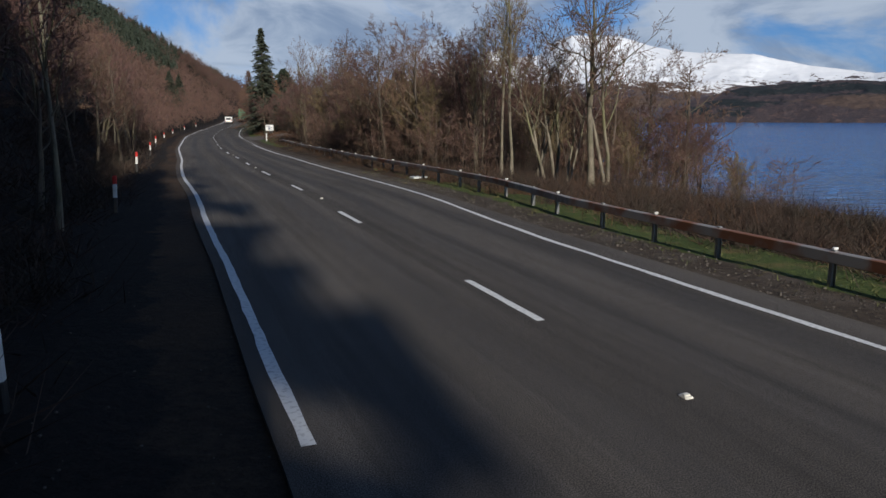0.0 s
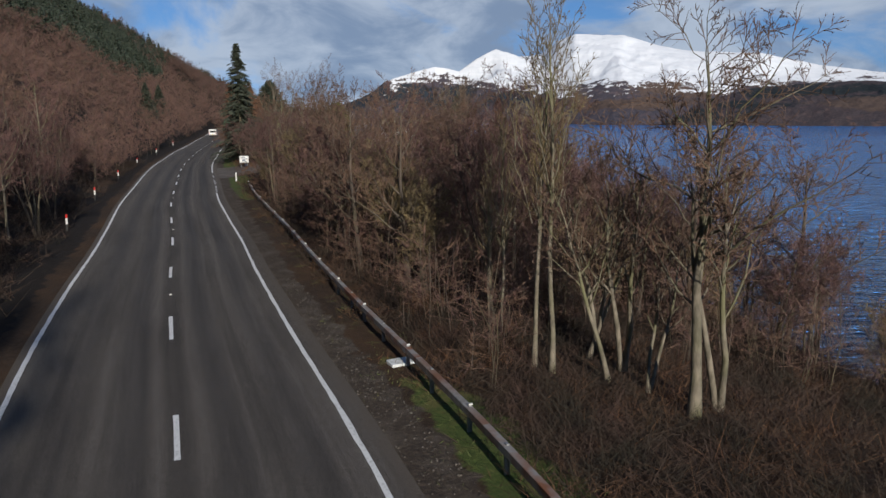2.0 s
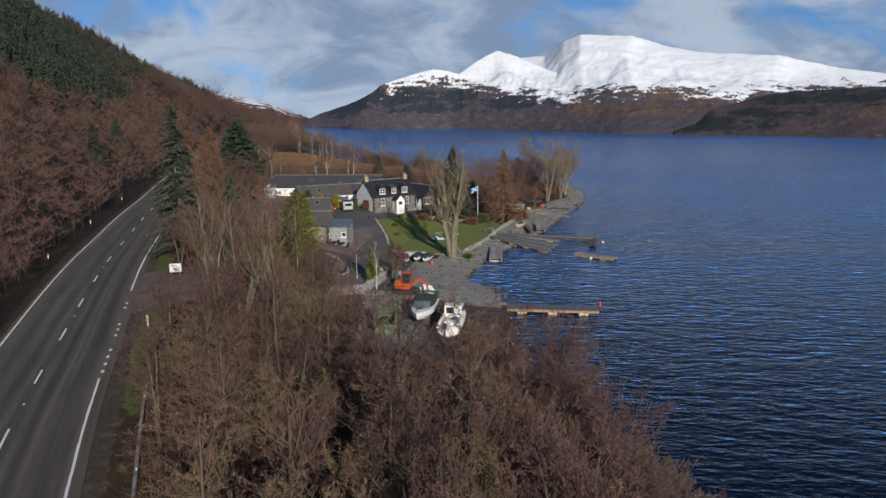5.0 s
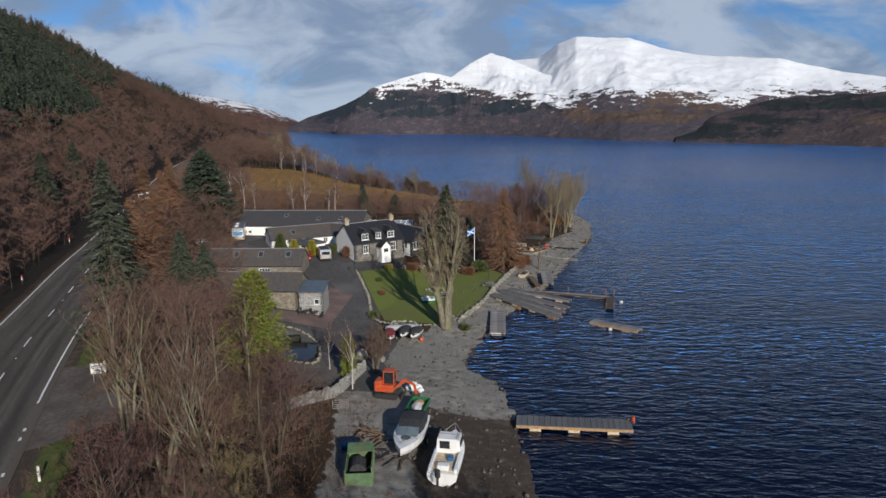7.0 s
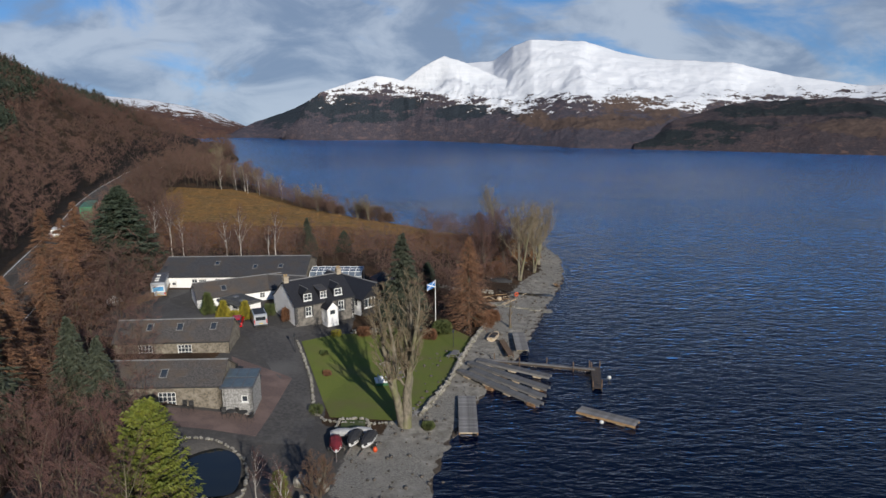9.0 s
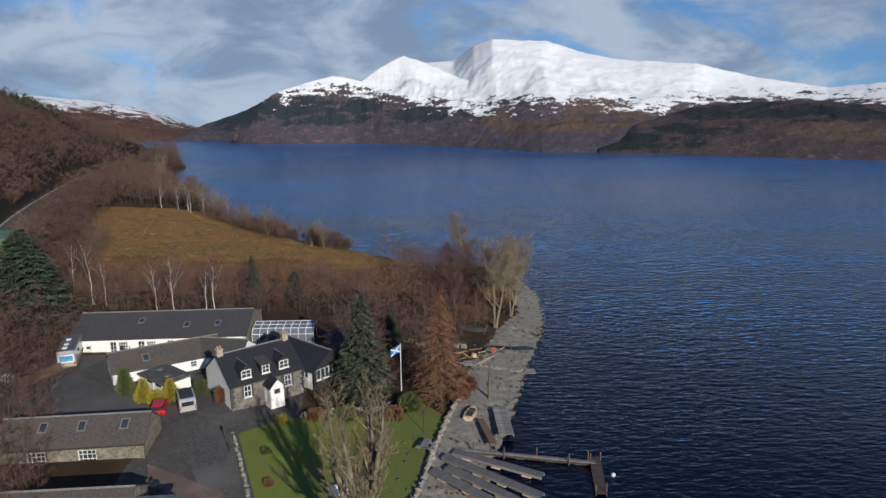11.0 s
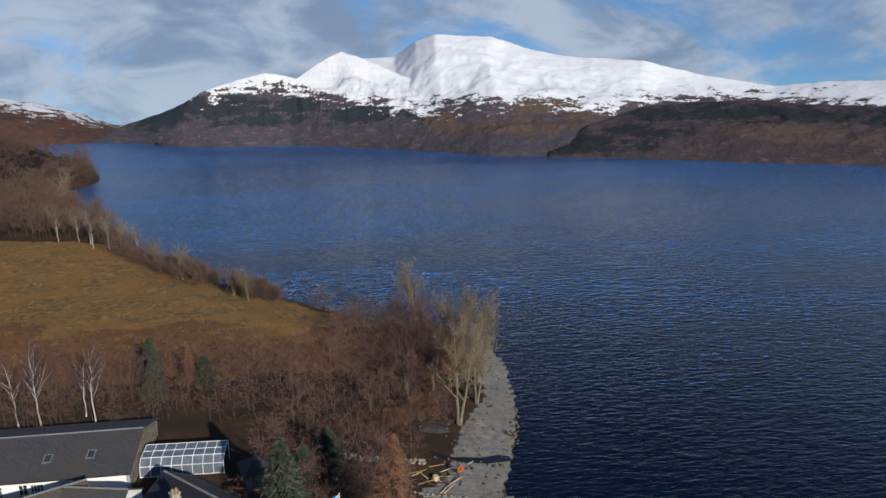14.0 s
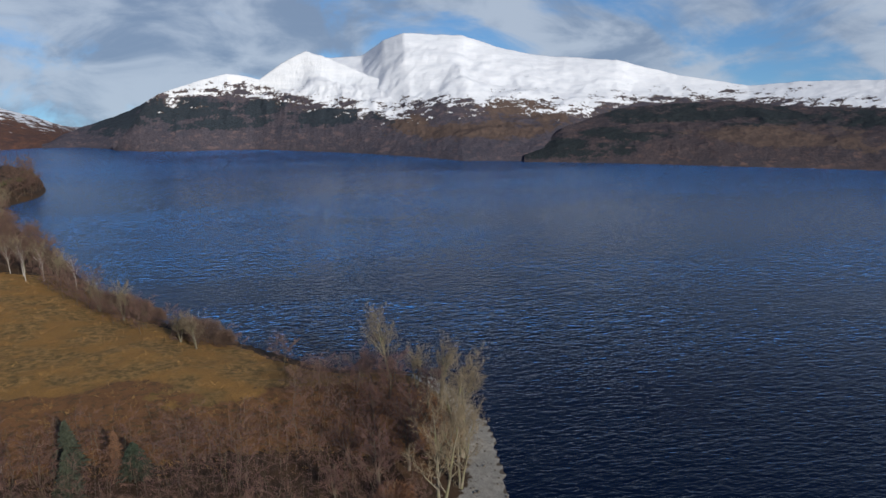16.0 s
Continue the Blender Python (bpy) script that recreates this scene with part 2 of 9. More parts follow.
def water_material():
    """Dark loch water: short wind waves with finer ripples on them, stronger and weaker in broad drifts."""
    m = bpy.data.materials.new("loch_water")
    m.use_nodes = True
    nt = m.node_tree
    link, node = nt.links.new, nt.nodes.new
    b = nt.nodes["Principled BSDF"]
    b.inputs["Base Color"].default_value = (0.0004, 0.0018, 0.0115, 1)
    b.inputs["Roughness"].default_value = 0.07
    # blue sheen stands in for sky reflection on the far water
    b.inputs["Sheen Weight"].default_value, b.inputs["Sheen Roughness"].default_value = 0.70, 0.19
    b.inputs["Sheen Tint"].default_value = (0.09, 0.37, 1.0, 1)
    b.inputs["IOR"].default_value = 1.33
    co = node("ShaderNodeTexCoord")

    def field(sc, stretch, dist, dt, turn=12.0, rough=0.5):
        mp = node("ShaderNodeMapping"); mp.inputs["Scale"].default_value = stretch; mp.inputs["Rotation"].default_value = (0, 0, radians(turn))
        n = node("ShaderNodeTexNoise"); n.inputs["Scale"].default_value = sc; n.inputs["Detail"].default_value = dt
        n.inputs["Distortion"].default_value = dist; n.inputs["Roughness"].default_value = rough
        link(co.outputs["Object"], mp.inputs[0]); link(mp.outputs[0], n.inputs["Vector"])
        return n.outputs["Fac"]

    def math2(op, a, c):
        n = node("ShaderNodeMath"); n.operation = op
        for k, v in ((0, a), (1, c)):
            if isinstance(v, (int, float)):
                n.inputs[k].default_value = v
            else:
                link(v, n.inputs[k])
        return n.outputs[0]

    swell = math2("MULTIPLY", field(0.26, (1.0, 2.5, 1), 0.5, 2), 0.24)
    waves = math2("MULTIPLY", field(0.60, (1.0, 2.5, 1), 0.5, 2, 10.0), 0.29)
    chop = math2("MULTIPLY", field(1.5, (1.0, 2.2, 1), 0.6, 2, 16.0), 0.085)
    ripple = math2("MULTIPLY", field(4.6, (1.0, 1.8, 1), 0.4, 1, 6.0), 0.014)
    total = math2("ADD", math2("ADD", swell, waves), math2("ADD", chop, ripple))
    drift = node("ShaderNodeMapRange"); drift.interpolation_type = "SMOOTHSTEP"
    drift.inputs["From Min"].default_value, drift.inputs["From Max"].default_value = 0.36, 0.62
    drift.inputs["To Min"].default_value, drift.inputs["To Max"].default_value = 0.37, 0.63
    link(field(0.011, (0.55, 1.7, 1), 0.6, 4, 8.0), drift.inputs["Value"])
    bp = node("ShaderNodeBump"); bp.inputs["Distance"].default_value = 1.0
    link(drift.outputs[0], bp.inputs["Strength"])
    link(total, bp.inputs["Height"]); link(bp.outputs[0], b.inputs["Normal"])
    return m


def mountain_material(name, spread, low_a, low_b, wood, rock=(0.16, 0.105, 0.075), rugged=0.5):
    """Snow above the line, ragged with the relief; heather, scree and dark plantations below."""
    m = bpy.data.materials.new(name)
    m.use_nodes = True
    nt = m.node_tree
    link, node = nt.links.new, nt.nodes.new
    b = nt.nodes["Principled BSDF"]
    b.inputs["Roughness"].default_value = 0.9
    b.inputs["Specular IOR Level"].default_value = 0.15
    co, sep, geo = node("ShaderNodeTexCoord"), node("ShaderNodeSeparateXYZ"), node("ShaderNodeNewGeometry")
    link(co.outputs["Object"], sep.inputs[0])

    def noise_at(sc, dt=8.0, stretch=(1, 1, 1), rough=0.6):
        mp = node("ShaderNodeMapping"); mp.inputs["Scale"].default_value = stretch
        n = node("ShaderNodeTexNoise"); n.inputs["Scale"].default_value = sc; n.inputs["Detail"].default_value = dt
        n.inputs["Roughness"].default_value = rough
        link(co.outputs["Object"], mp.inputs[0]); link(mp.outputs[0], n.inputs["Vector"])
        return n.outputs["Fac"]

    def ramp(fac, lo, hi):
        r = node("ShaderNodeMapRange"); r.interpolation_type = "SMOOTHSTEP"
        r.inputs["From Min"].default_value, r.inputs["From Max"].default_value = lo, hi
        link(fac, r.inputs["Value"])
        return r.outputs[0]

    def mixc(fac, c1, c2):
        x = node("ShaderNodeMix"); x.data_type = "RGBA"
        link(fac, x.inputs[0])
        for k, c in ((6, c1), (7, c2)):
            if isinstance(c, tuple):
                x.inputs[k].default_value = (*c, 1)
            else:
                link(c, x.inputs[k])
        return x.outputs[2]

    def math2(op, a, c):
        n = node("ShaderNodeMath"); n.operation = op
        for k, v in ((0, a), (1, c)):
            if isinstance(v, (int, float)):
                n.inputs[k].default_value = v
            else:
                link(v, n.inputs[k])
        return n.outputs[0]

    small, trees = noise_at(0.55, 10, (1, 1, 0.8), 0.7), noise_at(1.3, 8, (1, 1, 1.5), 0.75)
    streak = noise_at(0.16, 8, (0.5, 1, 2.4), 0.65)
    patch, mid = noise_at(0.06, 6, (1, 1, 2.5), 0.65), noise_at(0.11, 6, (1, 1, 0.9))

    def share(name, width):
        at = node("ShaderNodeAttribute"); at.attribute_name = name
        j = math2("ADD", math2("MULTIPLY", math2("SUBTRACT", patch, 0.5), 3.4), math2("MULTIPLY", math2("SUBTRACT", small, 0.5), 2.0))
        return ramp(math2("ADD", at.outputs["Fac"], j), 0.0, width)

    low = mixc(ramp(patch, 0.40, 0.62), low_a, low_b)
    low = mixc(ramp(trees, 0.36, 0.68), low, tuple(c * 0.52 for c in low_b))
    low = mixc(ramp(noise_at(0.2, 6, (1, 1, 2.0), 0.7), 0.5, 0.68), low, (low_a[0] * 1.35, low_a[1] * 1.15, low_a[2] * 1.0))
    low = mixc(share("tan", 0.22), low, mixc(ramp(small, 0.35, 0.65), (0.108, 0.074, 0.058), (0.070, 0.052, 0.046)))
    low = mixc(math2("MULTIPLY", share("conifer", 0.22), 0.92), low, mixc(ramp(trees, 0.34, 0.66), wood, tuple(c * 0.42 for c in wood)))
    at = node("ShaderNodeAttribute"); at.attribute_name = "snowness"
    crag = node("ShaderNodeAttribute"); crag.attribute_name = "crag"
    level = math2("ADD", at.outputs["Fac"], math2("MULTIPLY", math2("SUBTRACT", mid, 0.5), spread * 2.6))
    level = math2("ADD", level, math2("MULTIPLY", math2("SUBTRACT", streak, 0.5), 4.2))
    level = math2("ADD", level, math2("MULTIPLY", math2("SUBTRACT", small, 0.5), 2.6))
    rockc = mixc(ramp(small, 0.3, 0.7), rock, tuple(c * 0.5 for c in rock))
    rockc = mixc(ramp(crag.outputs["Fac"], 0.0, 0.5), rockc, mixc(ramp(small, 0.35, 0.6), (0.030, 0.026, 0.032), (0.085, 0.064, 0.058)))
    mixed = mixc(ramp(level, -0.30, -0.06), low, rockc)
    snow = mixc(ramp(level, 0.0, 0.16), mixed, mixc(ramp(streak, 0.3, 0.7), (0.60, 0.63, 0.67), (0.70, 0.72, 0.75)))
    link(snow, b.inputs["Base Color"])
    gully = noise_at(0.075, 7, (1, 1, 0.45), 0.55)
    bp = node("ShaderNodeBump"); bp.inputs["Strength"].default_value = rugged; bp.inputs["Distance"].default_value = 1.0
    relief = math2("ADD", math2("MULTIPLY", gully, 5.0), math2("MULTIPLY", mid, 1.6))
    link(math2("ADD", relief, math2("ADD", small, math2("MULTIPLY", trees, 0.6))), bp.inputs["Height"]); link(bp.outputs[0], b.inputs["Normal"])
    return m

# ---------------------------------------------------------------- helpers for building
WATER = -3.0


def smooth(a, b, v):
    k = np.clip((np.asarray(v, float) - a) / (b - a), 0, 1)
    return k * k * (3 - 2 * k)


def mesh_from(name, verts, faces, material=None, smooth_faces=False):
    me = bpy.data.meshes.new(name)
    me.from_pydata([tuple(v) for v in verts], [], faces if isinstance(faces, list) else [tuple(f) for f in faces])
    if material:
        me.materials.append(material)
    if smooth_faces:
        me.polygons.foreach_set("use_smooth", [True] * len(me.polygons))
    me.update()
    return me


def tri_mesh(name, verts, tris, materials, index=None, smooth_faces=False):
    """A mesh of triangles straight from arrays."""
    me = bpy.data.meshes.new(name)
    verts, tris = np.ascontiguousarray(verts, np.float32), np.ascontiguousarray(tris, np.int32)
    me.vertices.add(len(verts)); me.vertices.foreach_set("co", verts.ravel())
    me.loops.add(tris.size); me.loops.foreach_set("vertex_index", tris.ravel())
    me.polygons.add(len(tris)); me.polygons.foreach_set("loop_start", np.arange(0, tris.size, 3, dtype=np.int32))
    for m in materials:
        me.materials.append(m)
    if index is not None:
        me.polygons.foreach_set("material_index", np.ascontiguousarray(index, np.int32))
    if smooth_faces:
        me.polygons.foreach_set("use_smooth", np.ones(len(tris), bool))
    me.update(calc_edges=True)
    return me


def grid_mesh(name, X, Y, Z, material, attrs=None):
    ny, nx = X.shape
    idx = np.arange(nx * ny).reshape(ny, nx)
    a, b, c, d = idx[:-1, :-1], idx[:-1, 1:], idx[1:, 1:], idx[1:, :-1]
    tris = np.concatenate([np.stack([a, b, c], -1).reshape(-1, 3), np.stack([a, c, d], -1).reshape(-1, 3)])
    me = tri_mesh(name, np.stack([X, Y, Z], -1).reshape(-1, 3), tris, [material], smooth_faces=True)
    for key, val in (attrs or {}).items():
        at = me.attributes.new(key, "FLOAT", "POINT")
        at.data.foreach_set("value", np.ascontiguousarray(val, np.float32).ravel())
    return me


def value_noise(x, y, seed=0, octaves=4, ridged=False):
    """Smooth noise on arrays, about -1 to 1."""
    total, amp, norm = np.zeros_like(x, float), 1.0, 0.0
    for o in range(octaves):
        rng = np.random.RandomState(seed * 17 + o)
        table = rng.rand(64, 64) * 2 - 1
        xi, yi = np.floor(x).astype(int), np.floor(y).astype(int)
        fx, fy = x - xi, y - yi
        fx, fy = fx * fx * (3 - 2 * fx), fy * fy * (3 - 2 * fy)
        g = lambda i, j: table[(yi + j) % 64, (xi + i) % 64]
        v = (g(0, 0) * (1 - fx) + g(1, 0) * fx) * (1 - fy) + (g(0, 1) * (1 - fx) + g(1, 1) * fx) * fy
        total += amp * ((1 - 2 * np.abs(v)) if ridged else v)
        norm += amp
        amp *= 0.5
        x, y = x * 2.03 + 11.3, y * 2.03 + 5.7
    return total / norm


# the water's edge, from the wooded bank past the yard and the point to the far cape
SHORE = [(120, -90), (62, -38), (31, 0), (23, 15), (16, 28), (12, 42), (9, 56), (6, 70), (3.5, 80), (2.5, 88), (1.7, 96), (0.4, 103),
         (-2.4, 107), (-1.6, 113), (0, 118), (1.2, 122), (3.2, 126.5), (8.5, 139.6), (13.3, 155.5), (17.3, 167), (19.4, 180),
         (19.2, 189), (16, 200), (9, 205), (1, 207), (-14, 221), (-30, 236), (-48, 262), (-62, 288), (-82, 320), (-98, 350),
         (-95, 378), (-104, 405), (-125, 425), (-170, 440), (-420, 470)]
# the middle of the carriageway
ROAD = [(52.8, -71.78), (36, -57), (22, -42), (12, -28), (8.3, -16), (5.4, -8), (3.0, -2.9), (-1.25, 6), (-5.4, 15), (-9.8, 23.9), (-14, 32.8), (-18.1, 41.9), (-22.3, 50.8),
        (-28, 63), (-34, 77), (-40, 91), (-45.4, 104.4), (-51, 120), (-57, 137), (-63, 156), (-69.5, 176), (-77, 200), (-88, 232), (-98, 270), (-107, 320), (-112, 380)]
ROAD_HALF = 3.85


def dense(points, step=0.5):
    p = np.array(points, float)
    out = []
    for i in range(len(p) - 1):
        p0, p1, p2, p3 = p[max(i - 1, 0)], p[i], p[i + 1], p[min(i + 2, len(p) - 1)]
        n = max(2, int(np.linalg.norm(p2 - p1) / step))
        t = np.arange(n)[:, None] / n
        out.append(0.5 * (2 * p1 + (p2 - p0) * t + (2 * p0 - 5 * p1 + 4 * p2 - p3) * t**2 + (3 * p1 - p0 - 3 * p2 + p3) * t**3))
    return np.concatenate(out + [p[-1:]])


ROAD_LINE = dense(ROAD, 0.5)
ROAD_DIR = np.gradient(ROAD_LINE, axis=0)
ROAD_DIR /= np.linalg.norm(ROAD_DIR, axis=1)[:, None]
ROAD_LEN = np.concatenate([[0], np.cumsum(np.linalg.norm(np.diff(ROAD_LINE, axis=0), axis=1))])
SHORE_LINE = dense(SHORE, 1.5)


def road_level(y):
    return np.interp(y, [-30, 12, 50, 100, 150, 230, 400], [0, 0, -0.5, -0.5, -0.2, 1.0, 3.0])


def near_line(x, y, line):
    """For arrays of places: the nearest vertex of the line, and the distance."""
    x, y = np.ravel(x), np.ravel(y)
    best, who = np.full(x.shape, 1e18), np.zeros(x.shape, int)
    for s in range(0, len(x), 4000):
        dd = (x[s:s + 4000, None] - line[None, :, 0]) ** 2 + (y[s:s + 4000, None] - line[None, :, 1]) ** 2
        who[s:s + 4000] = dd.argmin(1)
        best[s:s + 4000] = dd.min(1)
    return who, np.sqrt(best)


def road_offset(x, y):
    """Signed distance from the road's middle: positive on the loch side."""
    who, _ = near_line(x, y, ROAD_LINE)
    rx, ry = np.ravel(x) - ROAD_LINE[who, 0], np.ravel(y) - ROAD_LINE[who, 1]
    return (rx * ROAD_DIR[who, 1] - ry * ROAD_DIR[who, 0]).reshape(np.shape(x)), who.reshape(np.shape(x))


def shore_offset(x, y):
    """Signed distance from the water's edge: positive on land."""
    d = np.gradient(SHORE_LINE, axis=0)
    who, dist = near_line(x, y, SHORE_LINE)
    rx, ry = np.ravel(x) - SHORE_LINE[who, 0], np.ravel(y) - SHORE_LINE[who, 1]
    side = np.sign(ry * d[who, 0] - rx * d[who, 1])
    return (side * dist).reshape(np.shape(x))


def ground_level(x, y):
    x, y = np.asarray(x, float), np.asarray(y, float)
    d, who = road_offset(x, y)
    s = shore_offset(x, y)
    zr = road_level(y)
    sl = np.clip(s, -30, 400)
    yard = np.interp(sl, [-30, -4, 0, 5, 14, 20, 28, 60], [-7, -3.9, -3, -2.5, -2.2, -1.0, 0.1, 0.4])
    bank = np.interp(sl, [-30, -4, 0, 3, 12, 40], [-7, -4.2, -3, -2.2, -0.3, 0.2])
    moor = np.interp(sl, [-30, -4, 0, 3, 14, 45, 90], [-7, -4.0, -3, -2.0, 0.1, 2.2, 3.5])
    w1, w2 = smooth(72, 90, y), smooth(176, 196, y)
    base = bank * (1 - w1) + yard * w1 * (1 - w2) + moor * w2
    # the slope above the road on the landward side
    left = np.clip(-d - 8.5, 0, None)
    steep = np.interp(y, [-60, 40, 150, 230, 270, 300, 340, 380, 420], [0.95, 0.95, 0.95, 0.95, 0.95, 0.95, 0.85, 0.6, 0.3])
    top = np.interp(y, [-60, 40, 150, 230, 270, 300, 340, 380, 420], [90, 120, 140, 120, 100, 85, 70, 45, 16])
    hill = top * (1 - np.exp(-left * steep / top))
    lumps = value_noise(x * 0.05, y * 0.05, 3) * np.clip(left * 0.12, 0, 6) + value_noise(x * 0.45, y * 0.45, 5) * 0.18 * smooth(4.6, 8, np.abs(d)) * smooth(0, 5, s)
    z = np.where(d < 0, zr + hill, base)
    z = np.where(d < 0, z, zr * (1 - smooth(5.6, 11, d)) + z * smooth(5.6, 11, d))
    # the platform of the road, and shallow ditches beside it
    on = 1 - smooth(4.8, 6.5, np.abs(d))
    z = z * (1 - on) + (zr - 0.06) * on
    calm = 1 - 0.9 * smooth(84, 92, y) * (1 - smooth(168, 178, y)) * smooth(-46, -40, x)
    z = z + lumps * (1 - on) * calm
    # the basin of the garden pond
    z = z - 1.0 * (1 - smooth(0.68, 1.05, np.hypot((x + 20.7) / 3.6, (y - 108.0) / 4.1)))
    # below water the bed falls away
    z = np.where(s < 0, np.minimum(z, WATER + s * 0.28 - 0.02), z)
    return z


def level_at(x, y):
    return float(ground_level(np.array([x]), np.array([y]))[0])


# ---------------------------------------------------------------- ground, water, mountains
def build_ground():
    xs = np.concatenate([np.arange(-480, -130, 7), np.arange(-130, -78, 2.2), np.arange(-78, 34, 0.75), np.arange(34, 80, 4)])
    ys = np.concatenate([np.arange(-110, -24, 4), np.arange(-24, 214, 0.75), np.arange(214, 300, 2.0), np.arange(300, 480, 6)])
    X, Y = np.meshgrid(xs, ys)
    Z = ground_level(X, Y)
    d, _ = road_offset(X, Y)
    s = shore_offset(X, Y)
    n = value_noise(X * 0.12, Y * 0.12, 9)
    verge = smooth(4.0, 4.6, np.abs(d)) * (1 - smooth(8.2, 9.6, np.abs(d) + n))
    grass = np.where(d > 0, smooth(4.9, 6.1, d + 0.3 * n) * (1 - smooth(6.9, 8.3, d + 0.5 * n)), 0.25 * verge)
    grass = np.where(d > 0, grass * (1 - 0.62 * smooth(10, 24, Y + 4 * n) * (1 - smooth(62, 70, Y))), grass)
    grass = np.maximum(grass, 0.9 * (1 - smooth(2.0, 4.5, np.hypot((X + 30) / 1.0, (Y - 79) / 1.6) + n)))
    gravel = np.where(d > 0, smooth(3.6, 4.6, d) * (1 - smooth(5.0, 6.3, d + 0.3 * n)), 0.0)
    beach = (1 - smooth(5.0, 8.0, s + 1.5 * n + 2.6 * smooth(166, 176, Y))) * smooth(98, 104, Y) * (1 - smooth(196, 206, Y))
    mud = (1 - smooth(6.5, 8.5, s + 1.5 * n)) * smooth(68, 76, Y) * (1 - smooth(93, 97, Y + 2 * n))
    beach = np.maximum(beach, (1 - smooth(13.0, 15.5, s + n)) * smooth(68, 74, Y) * (1 - smooth(112, 118, Y)))
    mud = np.maximum(mud, (1 - smooth(0.15, 0.8, s + 0.5 * n)) * smooth(98, 104, Y) * (1 - smooth(196, 206, Y)))
    moor = smooth(174, 186, Y + 4 * n) * smooth(2.0, 4.5, s + n) * smooth(10, 16, d) * (1 - smooth(255, 268, Y + 5 * n))
    heath = moor * (1 - smooth(190, 200, Y + 8 * n))
    grass = np.maximum(grass, 0.95 * (1 - smooth(1.3, 2.6, np.hypot(X + 1.5 + 1.5 * n, (Y - 189) / 3.5))))
    yard = np.maximum(
        smooth(-26.5, -25.7, X) * (1 - smooth(-13.6, -12.8, X)) * smooth(113.5, 114.5, Y) * (1 - smooth(147, 148, Y)),
        smooth(-33, -32, X) * (1 - smooth(-9, -8, X)) * smooth(98, 100, Y) * (1 - smooth(116, 118, Y)) * smooth(7, 9, s))
    yard = np.maximum(yard, smooth(-45, -44, X) * (1 - smooth(-26, -25, X)) * smooth(134, 135, Y) * (1 - smooth(153, 154, Y)))
    yard = yard * 0.95
    me = grid_mesh("ground", X, Y, Z, ground_material(), {"dark_verge": smooth(4.9, 6.0, -d + 0.4 * n) * (1 - smooth(15, 20, -d + 2 * n)), "grass": grass, "gravel": beach, "mud": np.maximum(mud, gravel), "moor": moor, "heath": heath, "tarmac": yard})
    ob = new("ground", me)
    tagged(ob, "brown winter ground of leaf litter, moor grass, gravel and mud", "ground", kind="structure")
    # the loch: one sheet to the horizon, finer near the shore
    R = 4600.0
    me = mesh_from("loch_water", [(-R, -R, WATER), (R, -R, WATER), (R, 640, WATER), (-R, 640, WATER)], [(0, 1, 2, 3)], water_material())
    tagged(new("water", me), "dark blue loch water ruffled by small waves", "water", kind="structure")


def build_mountain(name, eye, ridge, near, back, snow, material, label, seed, rough=0.10, thick=70, profile=0.8, zones=None, hollows=()):
    """A range seen from the loch: ridge = (azimuth, distance, top); near = (azimuth, distance of its foot);
    snow = (azimuth, elevation of the snow line); zones = patches of cover, and hollows = dips cut in its face, by
    azimuth and height."""
    az = np.linspace(ridge[0][0], ridge[-1][0], 640)
    f = np.concatenate([np.linspace(0, 1, 90), 1 + np.linspace(0.03, 1, 14)])
    A, F = np.meshgrid(az, f)
    ra, rd, rz = np.array(ridge, float).T
    rdist, rtop = np.interp(A, ra, rd), np.interp(A, ra, rz)
    broad = sum(np.interp(A + o, ra, rz) for o in np.linspace(-4, 4, 9)) / 9
    rtop = broad + (rtop - broad) * smooth(0.35, 1.0, F)
    rtop = rtop + 0.45 * value_noise(A * 1.7, 0 * A, seed + 5, 4) * np.clip(F, 0, 1) ** 8
    na, nd = np.array(near, float).T
    foot = np.interp(A, na, nd)
    dist = np.where(F <= 1, foot + (rdist - foot) * F, rdist + (F - 1) * thick)
    X, Y = eye[0] + dist * np.sin(np.radians(A)), eye[1] + dist * np.cos(np.radians(A))
    shape = np.where(F <= 1, np.power(np.clip(F, 0, 1), profile), 1 - (F - 1) * back)
    h = rtop - WATER
    n = value_noise(X * 0.03, Y * 0.03, seed, 5, True) * 0.75 + value_noise(X * 0.1, Y * 0.1, seed + 1, 4, True) * 0.3
    fade = np.clip(np.sin(np.pi * np.clip(F, 0, 1)), 0, 1) ** 0.8
    Z = WATER - 0.4 + h * shape + n * rough * h * fade
    for a, g, wa, wg, deep in hollows:
        Z = Z - deep * np.exp(-((A - a) / wa) ** 2 - ((F - g) / wg) ** 2) * (1 - smooth(0.93, 1.0, F))
    Z = np.where(F <= 1, np.minimum(Z, WATER + h * (0.15 + 0.85 * F ** 0.55)), Z)
    rise = np.degrees(np.arctan2(Z - eye[2], dist))
    sa, sz = np.array(snow, float).T
    cover = {"snowness": (rise - np.interp(A, sa, sz)) / 1.25}
    for kind in ("conifer", "tan", "crag"):
        best = np.full(A.shape, -2.0)
        for a, e, wa, we in (zones or {}).get(kind, ()):
            best = np.maximum(best, 1 - np.sqrt(((A - a) / wa) ** 2 + ((rise - e) / we) ** 2))
        cover[kind] = best
    cover["snowness"] = cover["snowness"] - 0.9 * np.clip(cover["crag"], 0, 0.7)
    me = grid_mesh(name, X, Y, Z, material, cover)
    ob = new(name, me)
    return tagged(ob, label, "mountain", kind="structure")


